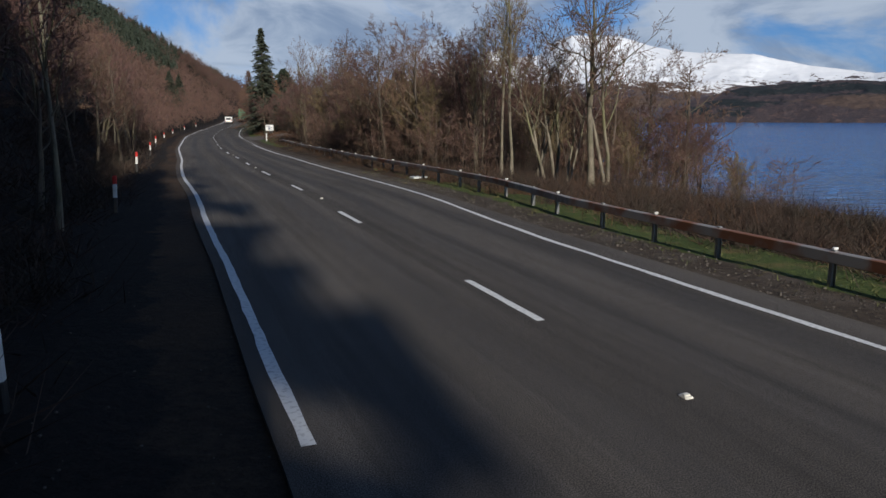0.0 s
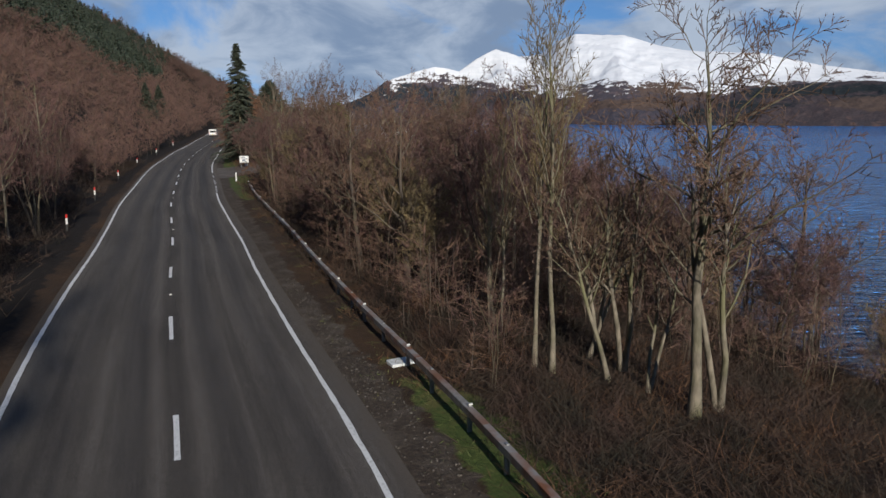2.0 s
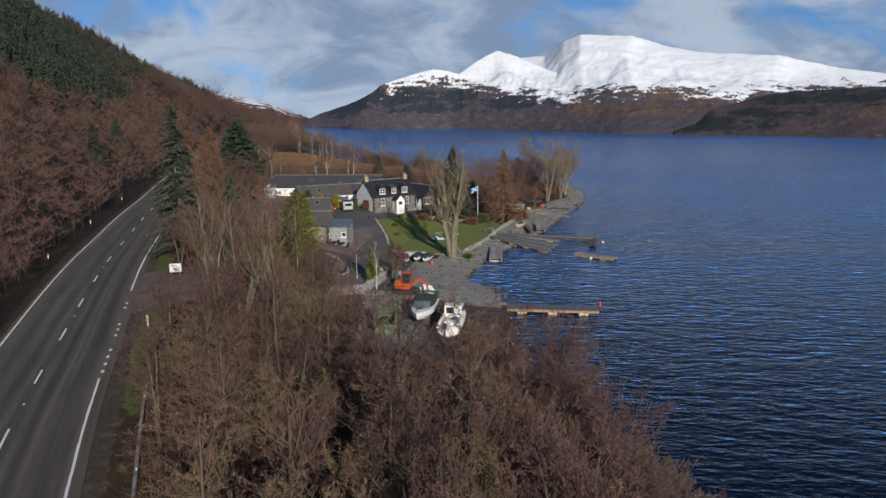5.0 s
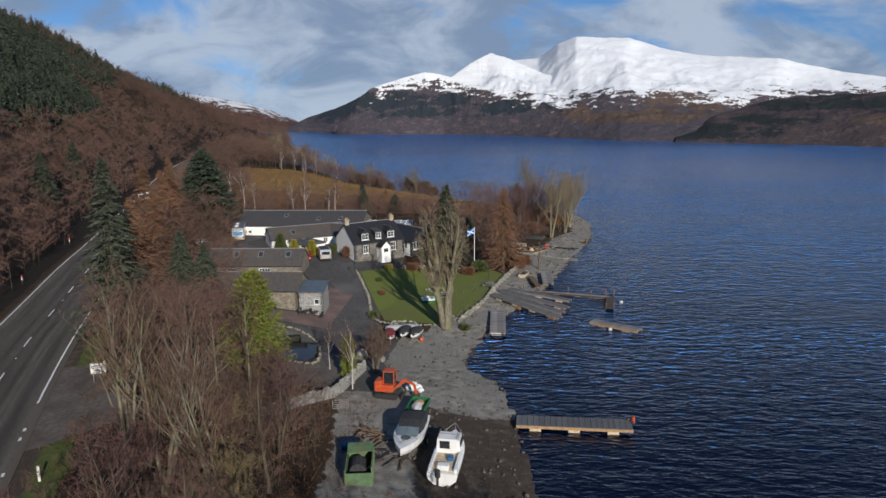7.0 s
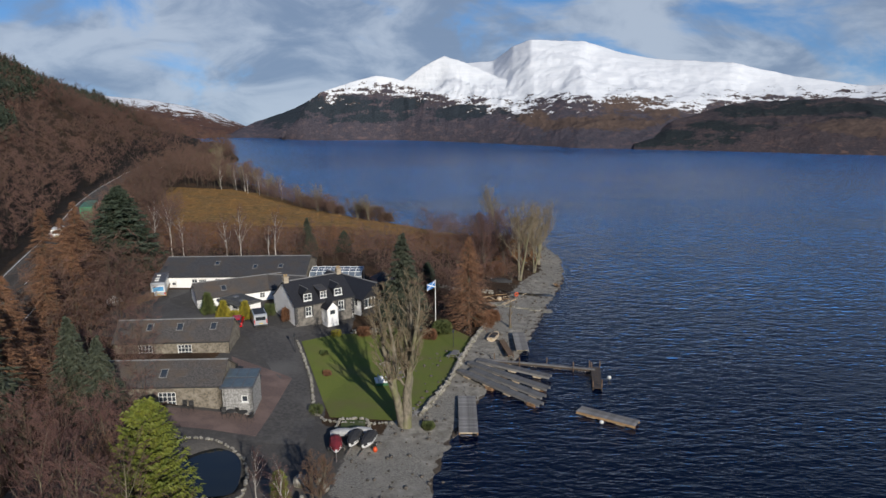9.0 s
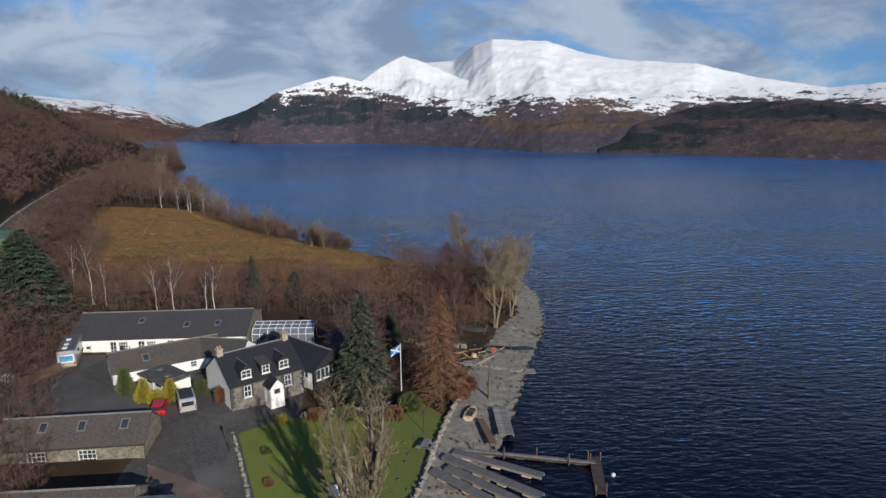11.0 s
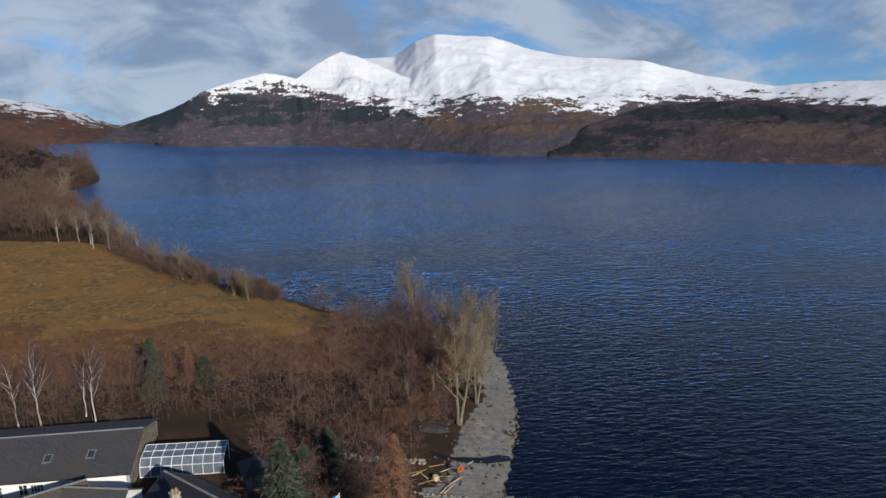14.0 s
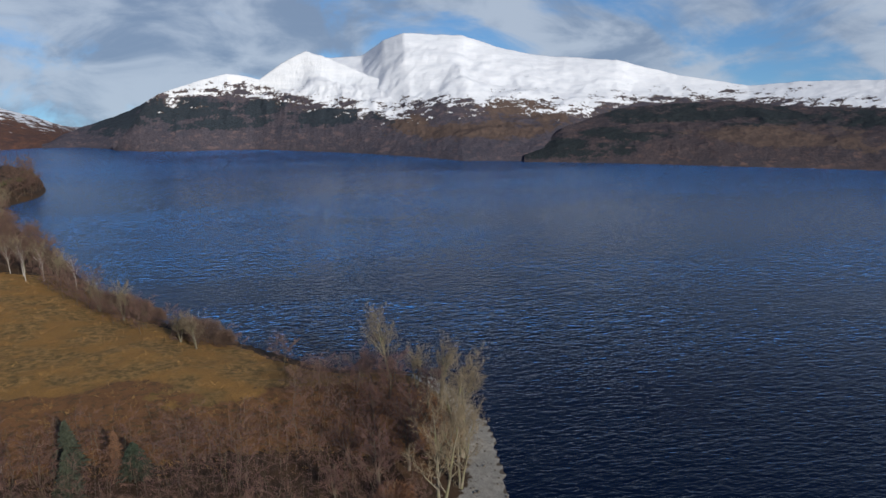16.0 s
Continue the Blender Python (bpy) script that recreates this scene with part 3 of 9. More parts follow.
def ranges():
    eye = (0.16, 109.2, 39.7)

    def top(rows):
        return [(a, r, eye[2] + r * math.tan(radians(e))) for a, r, e in rows]

    big = top([(-19, 480, -5.0), (-16.5, 480, -3.88), (-13.1, 475, -2.8), (-11, 470, -1.63), (-9, 470, -1.05), (-6.1, 470, -0.39), (-3.9, 470, -0.91),
               (-1.9, 473, 0.44), (-0.1, 473, 0.95), (2.4, 465, 0.90), (4.2, 460, 1.05), (5.9, 445, 2.18), (7.5, 437, 2.72), (12.1, 440, 2.48),
               (14.7, 445, 1.61), (17.8, 450, 0.95), (23.8, 452, 0.55), (28.4, 455, -0.6), (33.5, 460, -1.42), (36.8, 460, -1.06), (42, 460, -0.95),
               (55, 460, -1.5), (75, 460, -2.0)])
    foot = [(-19, 466), (-16.7, 460), (-15.4, 448), (-14.2, 435), (-12.6, 424), (-10, 415), (-4.4, 409), (4.3, 373), (12, 339), (20, 338), (25, 385), (45, 395), (75, 395)]
    snow = [(-19, 0), (-13, -1.5), (-11, -1.9), (-4, -1.7), (2, -2.8), (8, -3.2), (16, -2.6), (20, -3.2), (23.4, -3.0), (27, -2.6), (32, -2.3), (36, -2.5), (42, -3.2), (75, -3.2)]
    cover = {"conifer": [(-9.7, -2.9, 4.5, 0.95), (1.7, -3.55, 5.3, 0.75), (-3.9, -2.8, 2.8, 0.7), (-13.9, -3.4, 2.4, 1.1), (-6.5, -3.9, 3.4, 0.5)],
             "tan": [(8.2, -4.1, 2.0, 1.0), (17.4, -3.2, 4.8, 0.95), (12.9, -4.85, 6.7, 0.7)], "crag": [(10.2, -2.9, 2.3, 1.0), (8.2, -2.6, 1.4, 0.5)]}
    # the low slope and plantation colours carry distance haze as a blue tint
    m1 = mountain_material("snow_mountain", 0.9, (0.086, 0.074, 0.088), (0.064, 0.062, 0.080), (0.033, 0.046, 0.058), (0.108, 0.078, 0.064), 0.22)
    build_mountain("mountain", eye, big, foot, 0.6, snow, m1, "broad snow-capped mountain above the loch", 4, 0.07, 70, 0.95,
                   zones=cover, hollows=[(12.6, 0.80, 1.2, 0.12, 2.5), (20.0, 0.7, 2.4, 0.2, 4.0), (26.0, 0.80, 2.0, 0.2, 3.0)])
    shoulder = top([(-14.5, 430, -5.6), (-13.2, 430, -4.0), (-12, 430, -2.4), (-11, 430, -1.62), (-9, 430, -1.0), (-6.1, 430, -0.2), (-4.6, 430, -0.45), (-3.7, 430, -0.72), (-1.9, 430, 0.58), (-0.1, 430, 1.38),
                    (1.2, 428, 1.0), (2.9, 425, 0.3), (4.7, 422, -0.5), (6.5, 418, -1.0), (8.4, 414, -1.5), (10.5, 410, -1.55), (14.3, 405, -1.75), (18, 400, -2.7), (21, 396, -3.6), (24, 392, -4.6)])
    snow2 = [(-19, -1.0), (-11.3, -1.65), (-10.1, -2.0), (-7.6, -1.5), (-5.1, -1.5), (-3.8, -1.8), (-1.2, -2.3), (1.7, -2.7), (4.7, -3.2), (7.3, -3.6), (10.2, -3.3), (12.5, -2.3), (15.1, -2.4), (18.7, -3.0), (21.8, -3.4), (24, -3.4)]
    # haze is mixed into these low colours as well
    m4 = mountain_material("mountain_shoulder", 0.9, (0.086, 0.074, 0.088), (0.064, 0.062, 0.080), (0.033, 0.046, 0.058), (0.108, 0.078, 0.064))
    # the first hollow is added shape, to bring shade onto the peak's face
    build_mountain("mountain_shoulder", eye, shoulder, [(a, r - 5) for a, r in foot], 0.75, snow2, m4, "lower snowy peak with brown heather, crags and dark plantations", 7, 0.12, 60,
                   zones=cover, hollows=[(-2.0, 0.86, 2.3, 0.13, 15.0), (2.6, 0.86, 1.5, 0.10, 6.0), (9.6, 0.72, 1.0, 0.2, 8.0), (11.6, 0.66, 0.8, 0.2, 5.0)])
    right = top([(17, 345, -6.9), (20, 360, -4.6), (22.3, 375, -3.7), (24.4, 385, -3.04), (27.7, 395, -2.72), (32.5, 400, -2.48), (35.5, 400, -2.75), (38.4, 400, -2.8),
                 (42, 400, -2.8), (55, 395, -2.6), (80, 390, -2.4)])
    foot2 = [(17, 330), (20.2, 330), (33, 331), (42.6, 343), (55, 345), (80, 345)]
    cover = {"conifer": [(30.1, -3.5, 8.8, 0.75), (24.4, -5.1, 3.6, 0.55), (18.1, -6.3, 6.8, 0.8), (44, -3.6, 5, 0.7), (60, -4.0, 9, 0.8)],
             "tan": [(35.8, -5.0, 6.0, 0.8), (52, -5.0, 6, 0.8)]}
    m2 = mountain_material("moorland_hill", 0.3, (0.080, 0.062, 0.064), (0.056, 0.049, 0.057), (0.026, 0.036, 0.039))
    build_mountain("wooded_hill", eye, right, foot2, 0.5, [(17, 9), (80, 9)], m2, "low hill of brown birch woods and dark plantations", 11, 0.10, 50, 0.75, zones=cover)
    left = top([(-70, 560, 0.5), (-45, 560, 0.0), (-30, 560, -1.1), (-24, 560, -1.75), (-21.2, 560, -2.34), (-19.2, 560, -2.99), (-16.9, 560, -3.98), (-14.3, 540, -4.3), (-12.5, 520, -4.72)])
    foot3 = [(-70, 440), (-30, 440), (-24, 470), (-16, 470), (-12.5, 470)]
    m3 = mountain_material("far_mountain", 0.7, (0.135, 0.070, 0.050), (0.085, 0.052, 0.046), (0.040, 0.045, 0.040))
    build_mountain("far_mountain", eye, left, foot3, 0.6, [(-70, -1.6), (-24, -2.5), (-20, -3.2), (-12, -4.6)], m3, "far brown mountain with a snowy crest", 23, 0.08, 60, 0.7)


build_ground()
ranges()


# ---------------------------------------------------------------- road
def spread_at(values, length):
    """An offset from the road's middle that changes along it: values at 93, 101, 118 and 150 metres."""
    if np.isscalar(values):
        return np.full(np.shape(length), float(values))
    return np.interp(length, (93, 101, 118, 150), values)


def ribbon(name, lo, hi, a, b, lift, material, thick=0.0, wobble=0.0, seed=0, across=0):
    """A strip of the road between the offsets a and b from its middle, from lo to hi metres along it."""
    k = np.where((ROAD_LEN >= lo) & (ROAD_LEN <= hi))[0]
    p, d = ROAD_LINE[k], ROAD_DIR[k]
    side = np.stack([d[:, 1], -d[:, 0]], -1)
    z = road_level(p[:, 1]) + lift
    rng = np.random.RandomState(seed)
    wa, wb = (rng.rand(len(k)) - 0.5) * wobble, (rng.rand(len(k)) - 0.5) * wobble
    oa, ob = spread_at(a, ROAD_LEN[k]) + wa, spread_at(b, ROAD_LEN[k]) + wb
    P, Q = p + side * oa[:, None], p + side * ob[:, None]
    n = len(k)
    v = [(x, y, h) for (x, y), h in zip(P, z)] + [(x, y, h) for (x, y), h in zip(Q, z)]
    f = [(i, n + i, n + i + 1, i + 1) for i in range(n - 1)]
    if thick:
        v += [(x, y, h - thick) for (x, y), h in zip(P, z)] + [(x, y, h - thick) for (x, y), h in zip(Q, z)]
        f += [(2 * n + i, i, i + 1, 2 * n + i + 1) for i in range(n - 1)] + [(n + i, 3 * n + i, 3 * n + i + 1, n + i + 1) for i in range(n - 1)]
    me = mesh_from(name, v, f, material)
    if across:
        for key, val in (("across", np.concatenate([oa, ob, oa, ob])), ("along", np.tile(ROAD_LEN[k], 4))):
            at = me.attributes.new(key, "FLOAT", "POINT")
            at.data.foreach_set("value", np.ascontiguousarray(val, np.float32))
    return me


def along(length):
    """Place, heading and level at a length along the road."""
    i = int(np.searchsorted(ROAD_LEN, length))
    i = min(max(i, 1), len(ROAD_LEN) - 1)
    return ROAD_LINE[i], ROAD_DIR[i]


road = new("road", ribbon("road", 0, 430, (-4.3, -4.5, -4.65, -4.65), (4.3, 4.5, 4.65, 4.65), 0.0, asphalt_material(), thick=0.12, across=1))
tagged(road, "dark grey asphalt two-lane road with white markings", "road", kind="structure")

# ---------------------------------------------------------------- trees and undergrowth
M["bark_grey"] = mat("bark_grey", (0.120, 0.092, 0.070), 0.9, (0.062, 0.050, 0.040), 3, 6, 0.6, 18, color3=(0.115, 0.102, 0.052), scale3=0.9, vary=0.25, stretch=(1, 1, 0.35))
M["bark_mossy"] = mat("bark_mossy", (0.23, 0.195, 0.145), 0.9, (0.10, 0.088, 0.062), 4, 6, 0.5, 18, color3=(0.16, 0.16, 0.07), scale3=0.8, stretch=(1, 1, 0.5))
M["bark_birch"] = mat("bark_birch", (0.50, 0.47, 0.42), 0.8, (0.12, 0.10, 0.09), 4, 5, 0.4, 14, vary=0.15, stretch=(1, 1, 2.5), edge=(0.52, 0.72))
M["twig_brown"] = mat("twig_brown", (0.158, 0.094, 0.060), 0.85, (0.092, 0.056, 0.040), 2, 3, vary=0.30)
M["twig_red"] = mat("twig_red", (0.146, 0.075, 0.060), 0.85, (0.088, 0.049, 0.045), 2, 3, vary=0.25)
M["twig_olive"] = mat("twig_olive", (0.215, 0.160, 0.076), 0.85, (0.135, 0.102, 0.054), 2, 3, vary=0.20)
M["twig_tan"] = mat("twig_tan", (0.25, 0.195, 0.12), 0.85, (0.15, 0.115, 0.075), 2, 3, vary=0.15)
M["needle_dark"] = mat("needle_dark", (0.019, 0.032, 0.018), 0.7, (0.038, 0.052, 0.032), 1.5, 4, vary=0.2)
M["needle_blue"] = mat("needle_blue", (0.058, 0.068, 0.042), 0.7, (0.030, 0.038, 0.025), 1.5, 4, vary=0.1)
M["needle_bright"] = mat("needle_bright", (0.155, 0.170, 0.020), 0.7, (0.090, 0.115, 0.016), 1.5, 4)
M["larch_twig"] = mat("larch_twig", (0.215, 0.108, 0.056), 0.85, (0.130, 0.066, 0.038), 1.5, 4, vary=0.15)
M["bramble"] = mat("bramble", (0.062, 0.034, 0.024), 0.9, (0.024, 0.021, 0.013), 0.8, 5)
M["dead_fern"] = mat("dead_fern", (0.125, 0.058, 0.026), 0.9, (0.062, 0.036, 0.019), 0.8, 5)
M["grass_blade"] = mat("grass_blade", (0.07, 0.105, 0.022), 0.8, (0.15, 0.13, 0.05), 0.7, 5)


def unit(v):
    return v / np.maximum(np.linalg.norm(v, axis=-1, keepdims=True), 1e-9)


def tubes(pts, rad, sides):
    """Tapered tubes along polylines pts (n, k, 3) with radii (n, k). Returns vertices and triangles."""
    n, k, _ = pts.shape
    t = unit(np.gradient(pts, axis=1)) if k > 2 else np.repeat(unit(pts[:, 1:] - pts[:, :1]), 2, axis=1)
    ref = np.where(np.abs(t[..., 2:3]) > 0.9, np.array([1.0, 0, 0]), np.array([0, 0, 1.0]))
    u = unit(np.cross(t, ref)); w = np.cross(t, u)
    a = np.arange(sides) * 2 * np.pi / sides
    ring = pts[:, :, None] + rad[:, :, None, None] * (np.cos(a)[:, None] * u[:, :, None] + np.sin(a)[:, None] * w[:, :, None])
    idx = np.arange(n * k * sides).reshape(n, k, sides)
    p, q = idx[:, :-1], idx[:, 1:]
    pn, qn = np.roll(p, -1, axis=2), np.roll(q, -1, axis=2)
    tris = np.concatenate([np.stack([p, pn, qn], -1).reshape(-1, 3), np.stack([p, qn, q], -1).reshape(-1, 3)])
    return ring.reshape(-1, 3), tris


def merge(blocks):
    vs, ts, base = [], [], 0
    for v, t in blocks:
        vs.append(v); ts.append(t + base); base += len(v)
    return np.concatenate(vs), np.concatenate(ts)


def grow(seed, h, r, kids=(13, 7, 6, 3), start=0.22, angle=(48, 45, 42, 40), lift=(0.45, 0.25, 0.12, 0.05), ratio=(0.42, 0.5, 0.55, 0.5),
         wiggle=0.06, lean=(0, 0), stems=1, thin=(0.45, 0.5, 0.5, 0.5), splay=(0.10, 0.18), twig=0.007):
    """A leafless tree. Returns (stems, limbs, twigs): each stem, the main limbs, and the finer branches."""
    rng = np.random.RandomState(seed)
    k0 = 9
    u = np.linspace(0, 1, k0)
    pts = np.zeros((stems, k0, 3))
    for s in range(stems):
        az = rng.rand() * 6.28
        tilt = 0 if stems == 1 else (splay[0] + splay[1] * rng.rand())
        walk_ = np.cumsum(rng.randn(k0, 2) * wiggle * h / k0, axis=0)
        walk_ -= walk_[0]
        hs = h * (1 if stems == 1 else 0.8 + 0.2 * rng.rand())
        pts[s, :, 2] = hs * u
        pts[s, :, 0] = walk_[:, 0] + u * h * (lean[0] + tilt * math.cos(az)) + (0.12 * math.cos(az) if stems > 1 else 0)
        pts[s, :, 1] = walk_[:, 1] + u * h * (lean[1] + tilt * math.sin(az)) + (0.12 * math.sin(az) if stems > 1 else 0)
    rad = np.repeat((r * (1 - u) ** 0.75 + twig * 1.5)[None], stems, 0)
    rad[:, 0] *= 1.35
    length = np.full(stems, float(h))
    levels = [(pts, rad)]
    for lev, n in enumerate(kids):
        P, R = levels[-1]
        m, k, _ = P.shape
        pos = (start if lev == 0 else 0.18) + (1 - (start if lev == 0 else 0.18)) * (np.arange(n) + rng.rand(m, n)) / n
        pos = np.clip(pos, 0, 0.98) * (k - 1)
        i = pos.astype(int); f = pos - i
        rows = np.arange(m)[:, None]
        A, B = P[rows, i], P[rows, i + 1]
        base = A + (B - A) * f[..., None]
        br = R[rows, i] * (1 - f) + R[rows, i + 1] * f
        T = unit(B - A)
        rnd = rng.randn(m, n, 3)
        perp = unit(rnd - (rnd * T).sum(-1, keepdims=True) * T)
        ang = np.radians(angle[lev] * (0.7 + 0.6 * rng.rand(m, n)))[..., None]
        D = unit(np.cos(ang) * T + np.sin(ang) * perp + np.array([0, 0, lift[lev]]))
        L = length[:, None] * ratio[lev] * (1.12 - 0.62 * (pos / (k - 1))) * (0.7 + 0.5 * rng.rand(m, n))
        kk = (6, 4, 3, 2)[lev]
        uu = np.linspace(0, 1, kk)
        C = base[..., None, :] + D[..., None, :] * (L[..., None] * uu)[..., None]
        bend = rng.randn(m, n, kk, 3) * (L * 0.05)[..., None, None]
        bend[:, :, 0] = 0
        C = C + np.cumsum(bend, 2) * 0.6
        C[..., 2] += (L[..., None] * uu**2) * lift[lev] * 0.35
        r0 = np.maximum(br * thin[lev], twig)
        RR = r0[..., None] * (1 - uu) ** 0.8 + twig * 0.6
        levels.append((C.reshape(m * n, kk, 3), RR.reshape(m * n, kk)))
        length = L.reshape(-1)
    trunks = [tubes(levels[0][0][k:k + 1], levels[0][1][k:k + 1], 8) for k in range(stems)]
    limbs = tubes(*levels[1], 5)
    P, R = levels[-1]
    tip = P[:, -1] - P[:, 0]
    fine = slivers(P[:, 0], unit(tip), np.linalg.norm(tip, axis=1), R[:, 0] * 2.6, rng)
    crown = merge([tubes(p, q, 3) for p, q in levels[2:-1]] + [fine])
    return trunks, limbs, crown


def tree_thing(name, seed, wood_mat, crown_mat, label, category="tree", group="", **kw):
    trunks, limbs, twigs = grow(seed, **kw)
    ob = new(name)
    tagged(ob, label, category, group)
    for shape in trunks:
        t = new("trunk" if len(trunks) == 1 else "stem", tri_mesh("trunk", *shape, [wood_mat], smooth_faces=True)); t.parent = ob
    v, f = merge([limbs, twigs])
    c = new("crown", tri_mesh("crown", v, f, [wood_mat, crown_mat], np.concatenate([np.zeros(len(limbs[1]), int), np.ones(len(twigs[1]), int)]))); c.parent = ob
    tagged(c, kind="stuff")
    return ob


def slivers(base, direction, length, width, rng):
    """Thin triangles: one each from base along direction."""
    rnd = rng.randn(*base.shape)
    side = unit(np.cross(direction, rnd)) * (width / 2)[:, None]
    v = np.stack([base - side, base + side, base + direction * length[:, None]], 1).reshape(-1, 3)
    return v, np.arange(len(v)).reshape(-1, 3)


def conifer(seed, h, radius, whorls, per, sprays, droop=0.35, base=0.06, power=0.85, spray=0.5, width=0.09, ragged=0.25):
    """A conifer: trunk, and whorls of drooping branches hung with sprays. Returns (wood, foliage)."""
    rng = np.random.RandomState(seed)
    trunk = tubes(np.array([[[0, 0, h * u] for u in (0, 0.3, 0.6, 0.85, 1.0)]]), np.array([[h * 0.016 * (1.02 - u) + 0.01 for u in (0, 0.3, 0.6, 0.85, 1.0)]]), 7)
    z = h * (base + (0.985 - base) * np.linspace(0, 1, whorls) ** 0.92)
    zz = np.repeat(z, per) + rng.randn(whorls * per) * h / whorls * 0.4
    az = rng.rand(whorls * per) * 2 * np.pi
    L = radius * np.clip(1 - (zz - h * base) / (h * (1 - base)), 0.02, 1) ** power * (1 - ragged + 2 * ragged * rng.rand(len(zz))) + 0.1
    out = np.stack([np.cos(az), np.sin(az), np.zeros_like(az)], -1)
    k = 4
    uu = np.linspace(0, 1, k)
    P = np.stack([np.zeros_like(zz), np.zeros_like(zz), zz], -1)[:, None] + out[:, None] * (L[:, None] * uu)[..., None]
    P[..., 2] += L[:, None] * (0.12 * uu - droop * uu**1.6)
    wood = merge([trunk, tubes(P, np.repeat((0.012 + 0.012 * L)[:, None], k, 1) * (1.05 - uu), 3)])
    m = sprays
    w = (np.arange(m) + rng.rand(len(zz), m)) / m * 0.95 + 0.08
    B = np.stack([np.zeros_like(zz), np.zeros_like(zz), zz], -1)[:, None] + out[:, None] * (L[:, None] * w)[..., None]
    B[..., 2] += L[:, None] * (0.12 * w - droop * w**1.6)
    side = np.stack([-np.sin(az), np.cos(az), np.zeros_like(az)], -1)[:, None] * np.where(rng.rand(len(zz), m) < 0.5, -1, 1)[..., None]
    D = unit(out[:, None] * (0.6 + 0.3 * rng.rand(len(zz), m, 1)) + side * (0.5 + 0.7 * rng.rand(len(zz), m, 1)) + np.array([0, 0, -0.35]) + rng.randn(len(zz), m, 3) * 0.25)
    ln = spray * (0.4 + 0.6 * (L / radius)[:, None]) * (0.6 + 0.7 * rng.rand(len(zz), m))
    fol = slivers(B.reshape(-1, 3), D.reshape(-1, 3), ln.reshape(-1), np.full(ln.size, width) * (0.7 + 0.6 * rng.rand(ln.size)), rng)
    return wood, fol


def conifer_thing(name, seed, needle, label, category="tree", group="", bark="bark_grey", **kw):
    wood, fol = conifer(seed, **kw)
    ob = new(name)
    tagged(ob, label, category, group)
    t = new("trunk", tri_mesh("trunk", *wood, [M[bark]], smooth_faces=True)); t.parent = ob
    c = new("crown", tri_mesh("crown", *fol, [M[needle]])); c.parent = ob
    return ob


def place(ob, x, y, turn=0.0, size=1.0, sink=0.05):
    m = pose(x, y, level_at(x, y) - sink, 0, 0, turn) @ Matrix.Diagonal((size, size, size, 1))
    ob.matrix_world = m
    return ob


def put_copy(ob, x, y, turn, size, sink=0.05, tall=1.0):
    c = copy_thing(ob, pose(x, y, level_at(x, y) - sink, 0, 0, turn))
    c.matrix_basis = pose(x, y, level_at(x, y) - sink, 0, 0, turn) @ Matrix.Diagonal((size, size, size * tall, 1))
    return c


def scatter(rng, n, x0, x1, y0, y1, keep, gap=0.0):
    """Up to n places in a box for which keep(x, y, d, s) holds, no closer than gap."""
    x, y = x0 + (x1 - x0) * rng.rand(n * 6), y0 + (y1 - y0) * rng.rand(n * 6)
    d, _ = road_offset(x, y)
    s = shore_offset(x, y)
    ok = keep(x, y, d, s)
    x, y = x[ok], y[ok]
    if gap:
        chosen = []
        for i in range(len(x)):
            if all((x[i] - x[j]) ** 2 + (y[i] - y[j]) ** 2 > gap * gap for j in chosen):
                chosen.append(i)
            if len(chosen) >= n:
                break
        x, y = x[chosen], y[chosen]
    return x[:n], y[:n]


def forest(name, templates, x, y, size, rng, materials, label, category="woodland", sink=0.2):
    """Many small trees as one mesh."""
    z = ground_level(x, y) - sink
    which = rng.randint(len(templates), size=len(x))
    turn = rng.rand(len(x)) * 6.283
    vs, ts, mi, base = [], [], [], 0
    for k, (v, t, m) in enumerate(templates):
        sel = np.where(which == k)[0]
        if not len(sel):
            continue
        c, s = np.cos(turn[sel])[:, None], np.sin(turn[sel])[:, None]
        V = np.stack([v[None, :, 0] * c - v[None, :, 1] * s, v[None, :, 0] * s + v[None, :, 1] * c, np.repeat(v[None, :, 2], len(sel), 0)], -1) * size[sel][:, None, None]
        V += np.stack([x[sel], y[sel], z[sel]], -1)[:, None]
        T = t[None] + (np.arange(len(sel)) * len(v))[:, None, None] + base
        vs.append(V.reshape(-1, 3)); ts.append(T.reshape(-1, 3)); mi.append(np.tile(m, len(sel)))
        base += V.shape[0] * V.shape[1]
    me = tri_mesh(name, np.concatenate(vs), np.concatenate(ts), materials, np.concatenate(mi))
    return tagged(new(name, me), label, category, kind="stuff")


